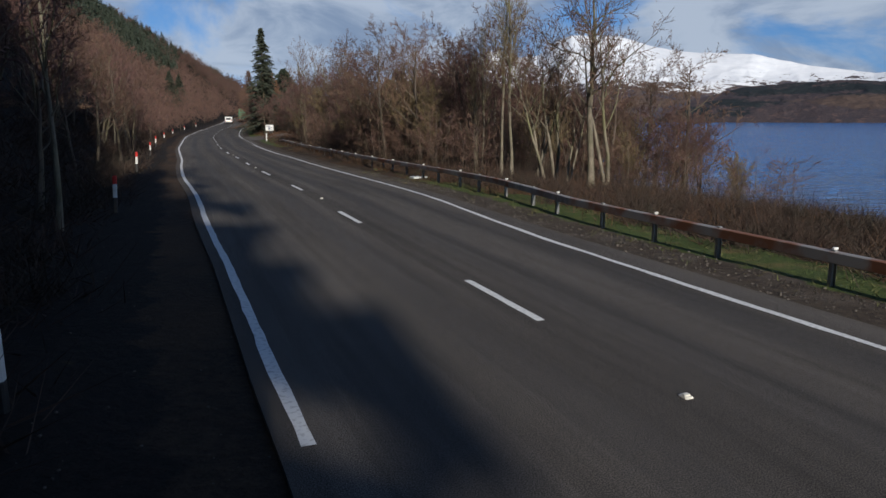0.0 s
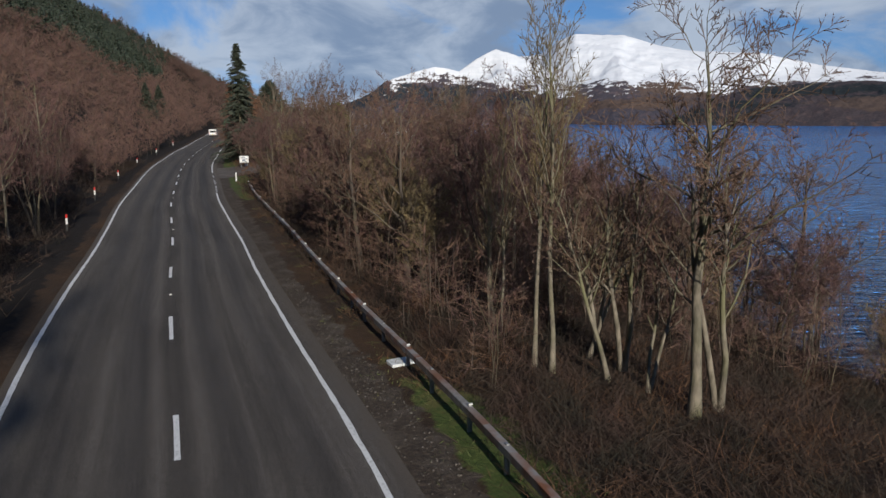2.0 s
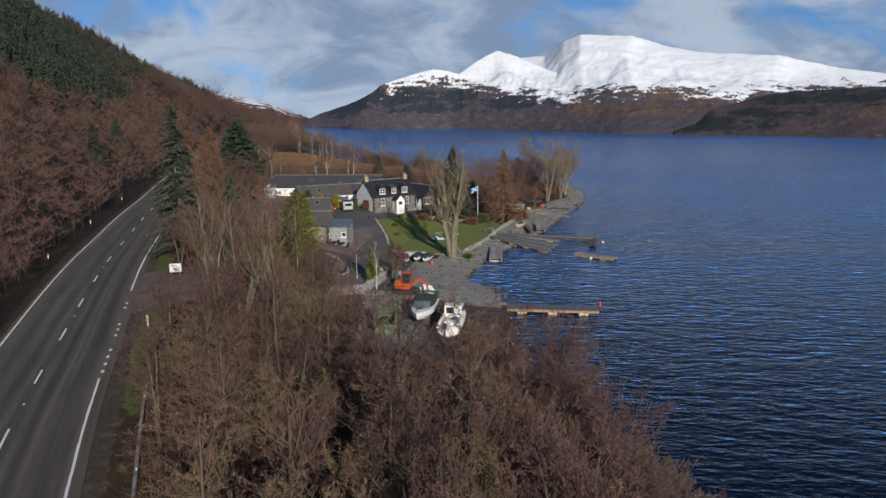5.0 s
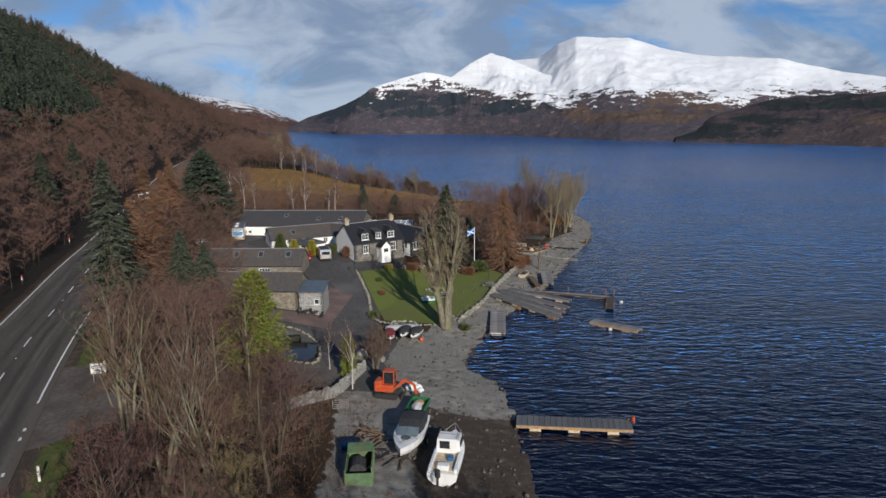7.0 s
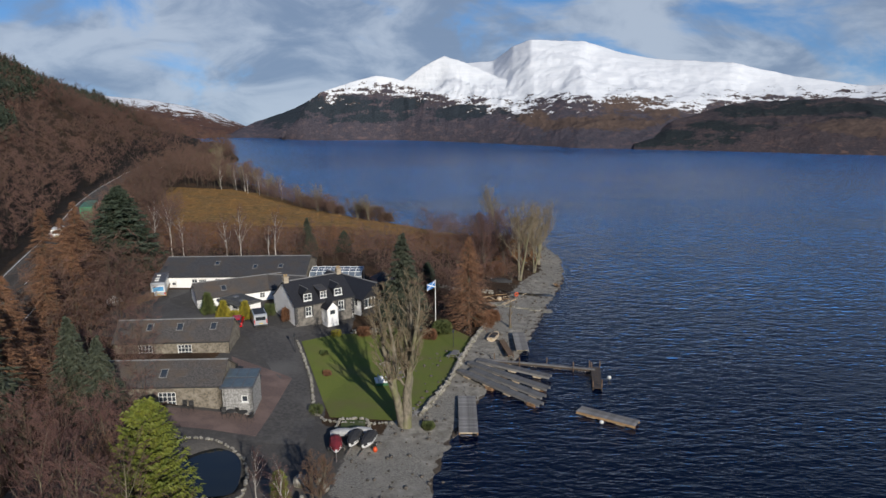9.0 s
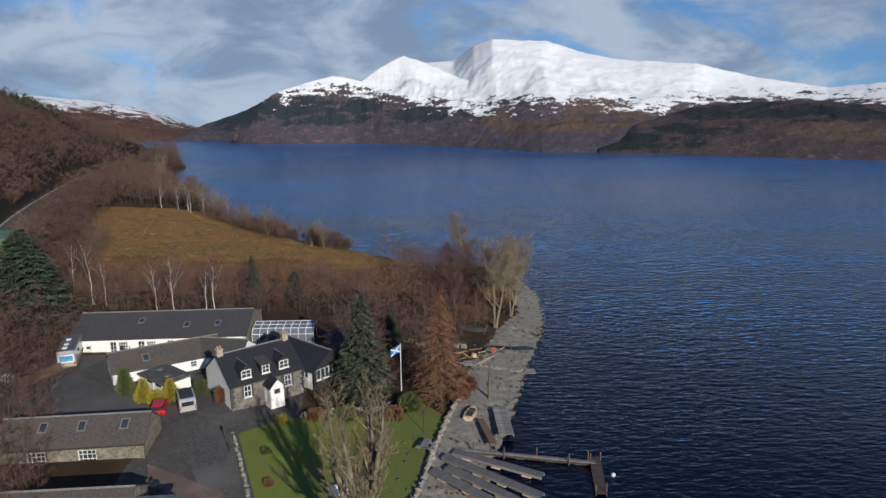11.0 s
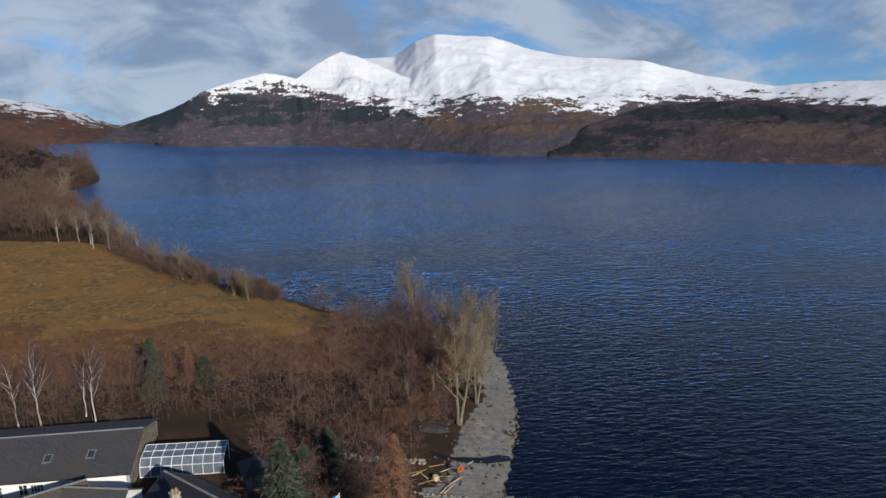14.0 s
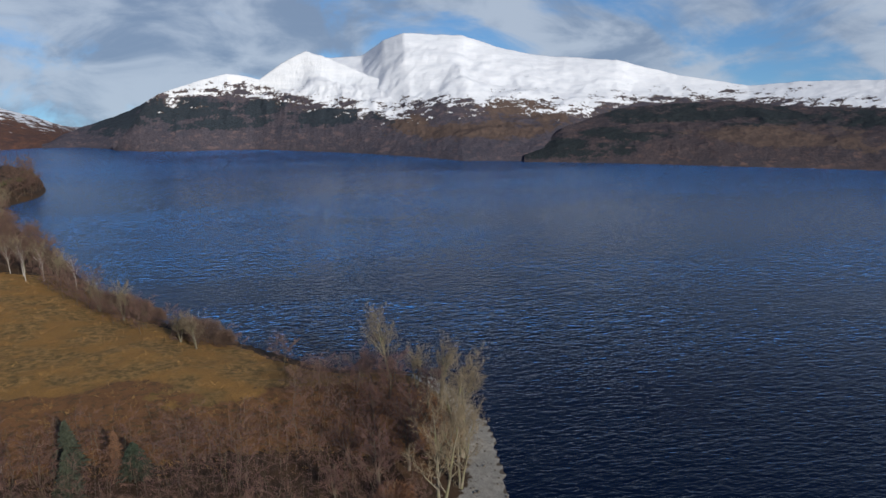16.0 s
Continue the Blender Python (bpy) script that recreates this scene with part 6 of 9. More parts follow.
def window_parts(parent, m, x0, z0, x1, z1, bars=(2, 2), frame="white_paint", deep=0.07):
    """A window in a hole: frame with bars, panes behind, and a sill."""
    w = new("window"); w.parent = parent; w.matrix_local = m
    s, t = Shape(), 0.07
    s.box((x0 + x1) / 2, deep, z0, x1 - x0, 0.06, t).box((x0 + x1) / 2, deep, z1 - t, x1 - x0, 0.06, t)
    for x in (x0 + t / 2, x1 - t / 2):
        s.box(x, deep, z0 + t, t, 0.06, z1 - z0 - 2 * t)
    for k in range(1, bars[0]):
        s.box(x0 + (x1 - x0) * k / bars[0], deep, z0 + t, 0.045, 0.05, z1 - z0 - 2 * t)
    for k in range(1, bars[1]):
        s.box((x0 + x1) / 2, deep, z0 + (z1 - z0) * k / bars[1] - 0.02, x1 - x0 - 2 * t, 0.045, 0.045)
    part("frame", s, frame, w)
    part("pane", Shape().box((x0 + x1) / 2, deep + 0.045, z0 + 0.03, x1 - x0 - 0.06, 0.012, z1 - z0 - 0.06), "pane", w)
    part("sill", Shape().box((x0 + x1) / 2, -0.01, z0 - 0.07, x1 - x0 + 0.14, 0.16, 0.07, 0.01), frame, w)
    return w


def skylight(parent, m, sx=0.62, sy=0.95):
    k = new("roof_window"); k.parent = parent; k.matrix_local = m
    s = Shape()
    for y in (-sy / 2, sy / 2):
        s.box(0, y, 0, sx + 0.12, 0.08, 0.07)
    for x in (-sx / 2, sx / 2):
        s.box(x, 0, 0, 0.08, sy, 0.07)
    part("frame", s, "ridge_tile", k)
    part("pane", Shape().box(0, 0, 0.015, sx, sy, 0.03), "pane", k)


def gabled(name, label, x, y, turn, length, depth, eave, ridge, walls="harling", roof="slate", base=None, front=(), back=(), left=(), right=(), over=0.18,
           lights=(), skews="ridge_tile", category="house", wall_mats=None):
    """A house along local x: front wall at -depth/2. front, left, right: openings as (x0, z0, x1, z1, bars across, bars up)."""
    ob = thing(name, label, category, x, y, base, turn)
    hx, hy = length / 2, depth / 2
    sides = {
        "front": (pose(-hx, -hy, 0), length, front), "back": (pose(hx, hy, 0, 0, 0, 180), length, back),
        "left": (pose(-hx, hy, 0, 0, 0, -90), depth, left), "right": (pose(hx, -hy, 0, 0, 0, 90), depth, right),
    }
    wm = wall_mats or {}
    for key, (m, ln, holes) in sides.items():
        s = wall_panel(ln, eave, 0.3, [h[:4] for h in holes])
        if key in ("left", "right"):
            s.prism([(0, eave), (ln, eave), (ln / 2, ridge - 0.04)], 0.3)
        w = part("wall", s, wm.get(key, walls), ob)
        w.matrix_local = m
        for h in holes:
            if len(h) > 6:
                d = part("door", Shape().box((h[0] + h[2]) / 2, 0.08, h[1], h[2] - h[0], 0.06, h[3] - h[1], 0.01), h[6], w)
                part("door_handle", Shape().box(h[2] - 0.15, 0.03, 1.0, 0.04, 0.06, 0.12, 0.01), "lead", d)
            else:
                window_parts(w, Matrix.Identity(4), *h[:4], h[4:6])
    slope = (ridge - eave) / hy
    for k in (-1, 1):
        ye, ze = k * (hy + over), eave - over * slope
        c = [(-hx - over, ye, ze + 0.06), (hx + over, ye, ze + 0.06), (hx + over, 0, ridge + 0.06), (-hx - over, 0, ridge + 0.06)]
        r = part("roof_slope", Shape().slab(c if k < 0 else c[::-1], 0.10), roof, ob)
        n = int(round((hy + over) * math.hypot(1, slope) / 0.30))
        courses = Shape()
        for i in range(n):
            f0, f1 = i / n, (i + 1.05) / n
            lo = Vector((0, ye + (0 - ye) * f0, ze + 0.06 + (ridge - ze) * f0 + 0.022))
            hi = Vector((0, ye + (0 - ye) * min(f1, 1), ze + 0.06 + (ridge - ze) * min(f1, 1) + 0.006))
            a, b = -hx - over, hx + over
            q = [(a, lo.y, lo.z), (b, lo.y, lo.z), (b, hi.y, hi.z), (a, hi.y, hi.z)]
            courses.slab(q if k < 0 else q[::-1], 0.012)
        tagged(part("slating", courses, roof, r), kind="stuff")
        part("gutter", Shape().rod((-hx - over, ye + k * 0.05, ze + 0.0), (hx + over, ye + k * 0.05, ze + 0.0), 0.055, n=8), "black_plastic", ob)
    part("ridge", Shape().prism([(-0.13, -0.05), (0, 0.05), (0.13, -0.05), (0, -0.01)], length + 2 * over, pose(hx + over, 0, ridge + 0.08, 0, 0, 90)), skews, ob)
    for u, f, k in lights:
        z = eave + (ridge - eave) * f + 0.09
        skylight(ob, pose(u, k * hy * (1 - f), z, -k * math.degrees(math.atan(slope)), 0, 0))
    return ob, slope


def chimney(parent, x, y, z, h=0.9, pots=2):
    c = part("chimney", Shape().box(x, y, z, 0.62, 0.55, h, 0.03).box(x, y, z + h, 0.74, 0.67, 0.12, 0.02), "chimney_stone", parent)
    for k in range(pots):
        xx = x + (k - (pots - 1) / 2) * 0.27
        part("chimney_pot", Shape().rod((xx, y, z + h + 0.1), (xx, y, z + h + 0.42), 0.10, 0.085, 10), "clay_pot", c)


def dormer(parent, x, hy, eave, slope, w=1.15, flat=False):
    """A dormer on the front slope with a white window."""
    d = new("dormer"); d.parent = parent
    y0 = -hy + 0.35
    z0 = eave + slope * (hy + y0) + 0.08
    top = z0 + 0.95
    back = min(-0.1, -hy + (top - eave) / slope)
    s = Shape()
    for k in (-1, 1):
        s.slab([(x + k * w / 2, y0, z0 - 0.1), (x + k * w / 2, y0, top), (x + k * w / 2, back, top), (x + k * w / 2, back, top - 0.1)], 0.08 * k)
    s.box(x, y0 + 0.12, z0 - 0.1, w, 0.05, 0.14)
    part("cheek", s, "slate_dark", d)
    window_parts(d, pose(x - w / 2, y0, z0), 0.06, 0.06, w - 0.06, 0.92, (2, 2), deep=0.02)
    if flat:
        part("dormer_roof", Shape().slab([(x - w / 2 - 0.12, y0 - 0.15, top), (x + w / 2 + 0.12, y0 - 0.15, top), (x + w / 2 + 0.12, back + 0.35, top + 0.32), (x - w / 2 - 0.12, back + 0.35, top + 0.32)], -0.08), "slate", d)
    else:
        r, rise = Shape(), 0.55
        for k in (-1, 1):
            q = [(x + k * (w / 2 + 0.15), y0 - 0.15, top - 0.06), (x, y0 - 0.15, top + rise), (x, back + 0.9, top + rise), (x + k * (w / 2 + 0.15), back + 0.1, top - 0.06)]
            r.slab(q if k < 0 else q[::-1], 0.07)
        part("dormer_roof", r, "slate_dark", d)
        part("dormer_gable", Shape().prism([(-w / 2, 0), (w / 2, 0), (0, rise - 0.03)], 0.06, pose(x, y0 - 0.02, top)), "slate_dark", d)
        part("dormer_flashing", Shape().rod((x, y0 - 0.15, top + rise + 0.05), (x, back + 0.9, top + rise + 0.05), 0.05, n=6), "ridge_tile", d)


def main_cottage():
    L, D, E, R = 7.9, 6.6, 2.25, 4.6
    ob, slope = gabled("cottage", "white-gabled stone cottage with slate roof, three dormers and a porch", -18.31, 143.64, 35.4, L, D, E, R, "harling", "slate_dark", 0.08,
                       front=[(1.35, 0.75, 2.15, 1.95, 2, 2), (5.75, 0.75, 6.55, 1.95, 2, 2)], right=[(2.2, 1.0, 3.0, 2.0, 2, 2)], over=0.12, wall_mats={"front": "dark_stone"})
    hx, hy = L / 2, D / 2
    for x in (-hx + 0.1, hx - 0.1):
        s = Shape()
        for i in range(7):
            s.box(x + (0.06 if x < 0 else -0.06) * (i % 2), -hy - 0.01, 0.02 + i * 0.32, 0.42 if i % 2 else 0.28, 0.05, 0.27, 0.01)
        part("quoins", s, "quoin", ob, "black painted corner stones")
    for x in (-hx + 1.75, hx - 1.75):
        for k in (-1, 1):
            s = Shape()
            for i in range(4):
                s.box(x + k * 0.52, -hy - 0.008, 0.70 + i * 0.33, 0.22 if i % 2 else 0.14, 0.03, 0.331, 0.008)
            part("window_margin", s, "quoin", ob, "black painted window margin")
    chimney(ob, -hx + 0.35, 0, R - 0.35)
    chimney(ob, hx - 0.35, 0, R - 0.35)
    dormer(ob, -2.1, hy, E, slope)
    dormer(ob, 0.0, hy, E, slope, 0.95, True)
    dormer(ob, 2.0, hy, E, slope)
    # porch
    p = new("porch"); p.parent = ob; p.matrix_local = pose(0.25, -hy - 0.75, 0)
    s = wall_panel(1.5, 1.75, 0.1, [(0.35, 0.85, 1.15, 1.5)])
    part("porch_wall", s.prism([(0, 1.75), (1.5, 1.75), (0.75, 2.45)], 0.1), "harling", p).matrix_local = pose(-0.75, -0.75, 0)
    window_parts(p, pose(-0.75, -0.75, 0), 0.35, 0.85, 1.15, 1.5, (1, 1), deep=0.03)
    for k, t in ((-1, -90), (1, 90)):
        w = part("porch_wall", wall_panel(1.5, 1.75, 0.1, [(0.4, -0.1, 1.1, 1.6)] if k < 0 else []), "harling", p)
        w.matrix_local = pose(k * 0.75, -0.75 if k > 0 else 0.75, 0, 0, 0, t)
    part("door", Shape().box(-0.70, 0.0, 0, 0.05, 0.7, 1.6, 0.01), "white_paint", p, "white half-glazed door")
    r = Shape()
    for k in (-1, 1):
        q = [(k * 0.92, -0.92, 1.62), (0, -0.92, 2.55), (0, 0.8, 2.55), (k * 0.92, 0.8, 1.62)]
        r.slab(q if k < 0 else q[::-1], 0.07)
    part("porch_roof", r, "slate_dark", p)
    part("downpipe", Shape().rod((hx - 0.1, -hy - 0.06, 0), (hx - 0.1, -hy - 0.06, E), 0.04), "black_plastic", ob)


def other_houses():
    # the long low white range behind the yard
    holes = [(0.5, -0.2, 2.6, 1.35, 3, 2, "white_paint"), (4.7, 0.0, 5.5, 1.55, 2, 3), (5.7, 0.35, 6.8, 1.5, 4, 3), (8.0, 0.0, 8.8, 1.55, 2, 3), (9.0, 0.35, 10.1, 1.5, 4, 3),
             (11.4, 0.0, 12.2, 1.55, 2, 3), (12.4, 0.35, 13.5, 1.5, 4, 3), (16.0, 0.4, 17.0, 1.4, 2, 2)]
    ob, _ = gabled("long_house", "long low white house with a grey slate roof", -32.1, 160.1, 0.6, 20.8, 10.2, 1.95, 3.62, "harling", "slate", 0.0, front=holes, over=0.2,
                   lights=[(-2.8, 0.62, -1), (2.9, 0.42, -1), (6.6, 0.45, -1)], wall_mats={"right": "rubble"})
    s = Shape().box(-9.0, -5.12, 0.75, 0.45, 0.06, 0.3).box(-8.2, -5.12, 0.75, 0.45, 0.06, 0.3)
    part("garage_panel", s, "pane", ob, "dark garage door lights")
    # the white wing in front of it, and the link to the cottage
    gabled("white_wing", "low white wing with a brown-grey slate roof", -29.6, 150.0, 27.0, 11.6, 5.3, 1.5, 2.95, "harling", "slate_old", 0.0,
           front=[(8.0, 0.55, 8.7, 1.25, 2, 2), (9.4, -0.1, 10.1, 1.4, 1, 2, "white_paint")], over=0.12, lights=[(-2.2, 0.45, -1)])
    gabled("link_house", "slate-roofed link between the wing and the cottage", -23.2, 151.2, -12, 5.6, 4.4, 1.6, 2.95, "harling", "slate", 0.0,
           front=[(0.6, 0.5, 1.3, 1.3, 2, 2)], over=0.12)
    ext = thing("flat_roofed_extension", "white extension with a grey felt roof and roof domes", "house", -28.0, 144.7, 0.0, -42)
    part("wall", Shape().box(0, 0, -0.5, 4.7, 3.1, 1.85), "harling", ext)
    part("flat_roof", Shape().box(0, 0, 1.35, 5.1, 3.5, 0.2, 0.05), "felt", ext)
    part("roof_crown", Shape().box(0.1, 0, 1.55, 4.1, 2.5, 0.12, 0.1), "felt", ext)
    for x, y in ((-1.2, 0.2), (1.0, -0.3)):
        part("roof_dome", Shape().ball(x, y, 1.66, 0.42, 0.42, 0.16), "lead", ext, soft=True)
    for x in (-0.2, 1.5):
        part("door_panel", Shape().box(x, -1.58, 0.05, 1.2, 0.06, 1.1, 0.01), "white_paint", ext)
        part("door_glass", Shape().box(x, -1.60, 1.02, 1.05, 0.05, 0.2), "pane", ext)
    # black-roofed wing to the right of the cottage, with a glazed front
    gabled("black_roofed_wing", "white wing with a black slate roof and glazed front", -14.1, 148.9, -43, 9.8, 4.8, 1.75, 3.35, "harling", "slate_dark", 0.0,
           front=[(7.0, 0.5, 8.8, 1.55, 3, 1)], right=[(0.4, 0.4, 2.2, 1.6, 3, 1), (2.6, 0.4, 4.4, 1.6, 3, 1)], over=0.25, wall_mats={"right": "slate_dark"})
    sun_room = thing("sunroom", "dark glazed sunroom with a pointed lead roof", "sunroom", -9.9, 146.3, None, 34)
    part("wall", Shape().box(0, 0, -0.4, 2.0, 2.0, 0.9, 0.02), "dark_stone", sun_room)
    part("glazing", Shape().box(0, 0, 0.5, 1.9, 1.9, 1.0), "pane", sun_room)
    s = Shape()
    for a in (-0.95, 0, 0.95):
        for b in (-0.95, 0.95):
            s.box(a, b, 0.5, 0.09, 0.09, 1.0).box(b, a, 0.5, 0.09, 0.09, 1.0)
    part("window_frame", s, "white_paint", sun_room)
    part("pointed_roof", Shape().loft([[(1.2, -1.2, 1.5), (1.2, 1.2, 1.5), (-1.2, 1.2, 1.5), (-1.2, -1.2, 1.5)], [(0.05, -0.05, 2.5), (0.05, 0.05, 2.5), (-0.05, 0.05, 2.5), (-0.05, -0.05, 2.5)]]), "lead", sun_room)
    hut = thing("summerhouse", "small dark hut with a pointed slate roof", "hut", -10.6, 155.9, None, 20)
    part("wall", Shape().box(0, 0, -0.3, 2.4, 2.4, 2.0, 0.02), "dark_stone", hut)
    part("pointed_roof", Shape().loft([[(1.6, -1.6, 1.7), (1.6, 1.6, 1.7), (-1.6, 1.6, 1.7), (-1.6, -1.6, 1.7)], [(0.05, -0.05, 2.8), (0.05, 0.05, 2.8), (-0.05, 0.05, 2.8), (-0.05, -0.05, 2.8)]]), "slate_dark", hut)
    part("finial", Shape().rod((0, 0, 2.7), (0, 0, 3.2), 0.05, 0.02), "clay_pot", hut)
    # glass canopy behind the cottage
    gh = thing("greenhouse", "long greenhouse with white frames and clear glazing", "greenhouse", -17.5, 158.2, 0.1, -2)
    for i in range(9):
        x = -3.8 + i * 0.95
        part("rib", Shape().rod((x, -1.3, 0), (x, -1.3, 1.15), 0.04).rod((x, -1.3, 1.15), (x, -0.7, 1.75), 0.04).rod((x, -0.7, 1.75), (x, 1.3, 2.0), 0.04).rod((x, 1.3, 2.0), (x, 1.3, 0), 0.04), "white_paint", gh)
    for y, z in ((-1.3, 1.15), (-0.7, 1.75), (0.3, 1.875), (1.3, 2.0), (-1.3, 0.1)):
        part("rail", Shape().rod((-3.8, y, z), (3.8, y, z), 0.04), "white_paint", gh)
    for i in range(8):
        x0, x1 = -3.8 + i * 0.95 + 0.05, -3.8 + (i + 1) * 0.95 - 0.05
        part("glass_panel", Shape().slab([(x0, -0.7, 1.75), (x1, -0.7, 1.75), (x1, 1.3, 2.0), (x0, 1.3, 2.0)], 0.02), "poly", gh)
        part("glass_panel", Shape().slab([(x0, -1.3, 1.15), (x1, -1.3, 1.15), (x1, -0.7, 1.75), (x0, -0.7, 1.75)], 0.02), "poly", gh)
        part("glass_panel", Shape().slab([(x0, -1.3, 0.1), (x1, -1.3, 0.1), (x1, -1.3, 1.15), (x0, -1.3, 1.15)], 0.02), "poly", gh)


M["poly"] = mat("poly", (0.15, 0.18, 0.22), 0.12, (0.10, 0.125, 0.155), 1.5, spec=0.7)


def barns():
    gabled("stone_barn", "rubble-stone holiday cottage with a slate roof and white windows", -27.8, 120.0, 1.5, 11.2, 5.2, 2.45, 3.95, "rubble", "slate_old", -0.95,
           front=[(5.5, 0.04, 7.1, 1.85, 4, 4), (0.8, 0.6, 1.4, 1.3, 2, 2)], over=0.14, lights=[(0.2, 0.45, -1)])
    gabled("stone_barn", "stone holiday cottage behind, with three roof windows", -31.2, 131.9, 3.0, 12.2, 5.2, 2.1, 3.75, "rubble", "slate_old", -0.65,
           front=[(2.6, 0.08, 4.1, 1.75, 4, 4), (6.75, 0.08, 8.25, 1.75, 4, 4)], over=0.14, lights=[(-2.6, 0.62, -1), (0.6, 0.62, -1), (4.2, 0.62, -1)])
    ann = thing("stone_annexe", "small stone annexe with a grey panelled lean-to roof", "house", -20.6, 118.85, -0.95, 1.5)
    w = part("wall", wall_panel(2.7, 2.35, 0.25, [(1.7, 0.95, 2.3, 1.6)]), "rubble_grey", ann)
    w.matrix_local = pose(-1.35, -1.65, 0)
    window_parts(w, Matrix.Identity(4), 1.7, 0.95, 2.3, 1.6, (1, 1))
    for k, t in ((1, 90), (-1, -90)):
        part("wall", wall_panel(3.3, 2.35, 0.25, []), "rubble_grey", ann).matrix_local = pose(k * 1.35, -1.65 if k > 0 else 1.65, 0, 0, 0, t)
    part("flat_roof", Shape().slab([(-1.5, -1.85, 2.45), (1.5, -1.85, 2.45), (1.5, 1.7, 2.9), (-1.5, 1.7, 2.9)], 0.12), "lead", ann)
    for i in range(3):
        for y, z in ((-0.95, 2.58), (0.75, 2.80)):
            part("roof_panel", Shape().slab([(-1.35 + i * 0.95, y - 0.7, z - 0.075), (-0.50 + i * 0.95, y - 0.7, z - 0.075), (-0.50 + i * 0.95, y + 0.7, z + 0.10), (-1.35 + i * 0.95, y + 0.7, z + 0.10)], 0.04), "roof_panel", ann)


M["roof_panel"] = mat("roof_panel", (0.10, 0.135, 0.155), 0.35, (0.075, 0.10, 0.12), 2)
M["rubble_grey"] = mat("rubble_grey", (0.34, 0.335, 0.32), 0.9, (0.20, 0.195, 0.185), 5, 4, 0.9, 8, edge=(0.42, 0.58))
main_cottage()
other_houses()
barns()


# ---------------------------------------------------------------- yard, garden and shore
M["lawn"] = mat("lawn", (0.098, 0.132, 0.016), 0.95, (0.138, 0.158, 0.025), 6, 7, 0.5, 30, color3=(0.125, 0.128, 0.032), scale3=0.35)
M["weathered_deck"] = mat("weathered_deck", (0.20, 0.19, 0.18), 0.85, (0.13, 0.125, 0.12), 5, 6, 0.3, 25, color3=(0.26, 0.25, 0.24), scale3=0.6, vary=0.2, stretch=(0.4, 2, 1))
M["deck_grey"] = mat("deck_grey", (0.135, 0.135, 0.135), 0.8, (0.095, 0.095, 0.098), 4, 6, 0.2, 25, vary=0.15)
M["deck_side"] = mat("deck_side", (0.40, 0.26, 0.13), 0.8, (0.28, 0.17, 0.09), 5, 5)
M["float_pale"] = mat("float_pale", (0.62, 0.52, 0.38), 0.8, (0.45, 0.33, 0.20), 4, 5)
M["rock"] = mat("rock", (0.33, 0.31, 0.27), 0.9, (0.19, 0.175, 0.15), 4, 6, 0.7, 14, vary=0.3, color3=(0.16, 0.15, 0.09), scale3=1.0)
M["gel_white"] = mat("gel_white", (0.80, 0.80, 0.78), 0.25, (0.70, 0.70, 0.68), 2)
M["canvas_black"] = mat("canvas_black", (0.022, 0.022, 0.024), 0.8, (0.04, 0.04, 0.042), 5, 5, 0.4, 8)
M["canvas_red"] = mat("canvas_red", (0.22, 0.02, 0.03), 0.75, (0.14, 0.015, 0.02), 4, 5, 0.4, 8)
M["canvas_grey"] = mat("canvas_grey", (0.42, 0.42, 0.42), 0.8, (0.30, 0.30, 0.30), 4, 5, 0.4, 8)
M["digger_orange"] = mat("digger_orange", (0.55, 0.085, 0.02), 0.45, (0.42, 0.06, 0.02), 4, color3=(0.28, 0.10, 0.05), scale3=1.0)
M["steel_dark"] = mat("steel_dark", (0.06, 0.055, 0.05), 0.6, (0.11, 0.075, 0.05), 6, 5, metal=0.4)
M["trailer_green"] = mat("trailer_green", (0.02, 0.16, 0.06), 0.5, (0.015, 0.11, 0.045), 4, color3=(0.07, 0.09, 0.04), scale3=1.2)
M["shed_green"] = mat("shed_green", (0.10, 0.17, 0.08), 0.7, (0.07, 0.12, 0.06), 3, color3=(0.14, 0.12, 0.06), scale3=0.8)
M["car_red"] = mat("car_red", (0.50, 0.01, 0.015), 0.25, (0.42, 0.01, 0.015), 3)
M["van_silver"] = mat("van_silver", (0.50, 0.52, 0.54), 0.3, (0.44, 0.46, 0.48), 3, metal=0.4)
M["blue_panel"] = mat("blue_panel", (0.10, 0.33, 0.55), 0.4, (0.05, 0.20, 0.42), 1.2, 3)
M["tarp_blue"] = mat("tarp_blue", (0.03, 0.13, 0.30), 0.5, (0.02, 0.09, 0.2), 4)
M["saltire_blue"] = mat("saltire_blue", (0.02, 0.17, 0.50), 0.7, (0.02, 0.14, 0.42), 4)
M["block_paving"] = mat("block_paving", (0.15, 0.10, 0.085), 0.85, (0.10, 0.072, 0.065), 8, 5, 0.4, 30, color3=(0.19, 0.13, 0.11), scale3=0.5)
M["orange_buoy"] = mat("orange_buoy", (0.65, 0.09, 0.02), 0.4, (0.55, 0.07, 0.02), 4)
M["lane_dirt"] = mat("lane_dirt", (0.085, 0.070, 0.058), 0.9, (0.135, 0.115, 0.098), 2.5, 7, 0.4, 20, color3=(0.060, 0.046, 0.036), scale3=0.3)
M["shrub_brown"] = mat("shrub_brown", (0.135, 0.085, 0.060), 0.85, (0.085, 0.055, 0.042), 3, 4)
M["yellow_shrub"] = mat("yellow_shrub", (0.30, 0.24, 0.02), 0.8, (0.18, 0.17, 0.02), 3, 4)
M["shrub_green"] = mat("shrub_green", (0.05, 0.075, 0.02), 0.8, (0.09, 0.10, 0.03), 3, 4)
M["shrub_rust"] = mat("shrub_rust", (0.19, 0.085, 0.04), 0.85, (0.11, 0.055, 0.03), 3, 4)
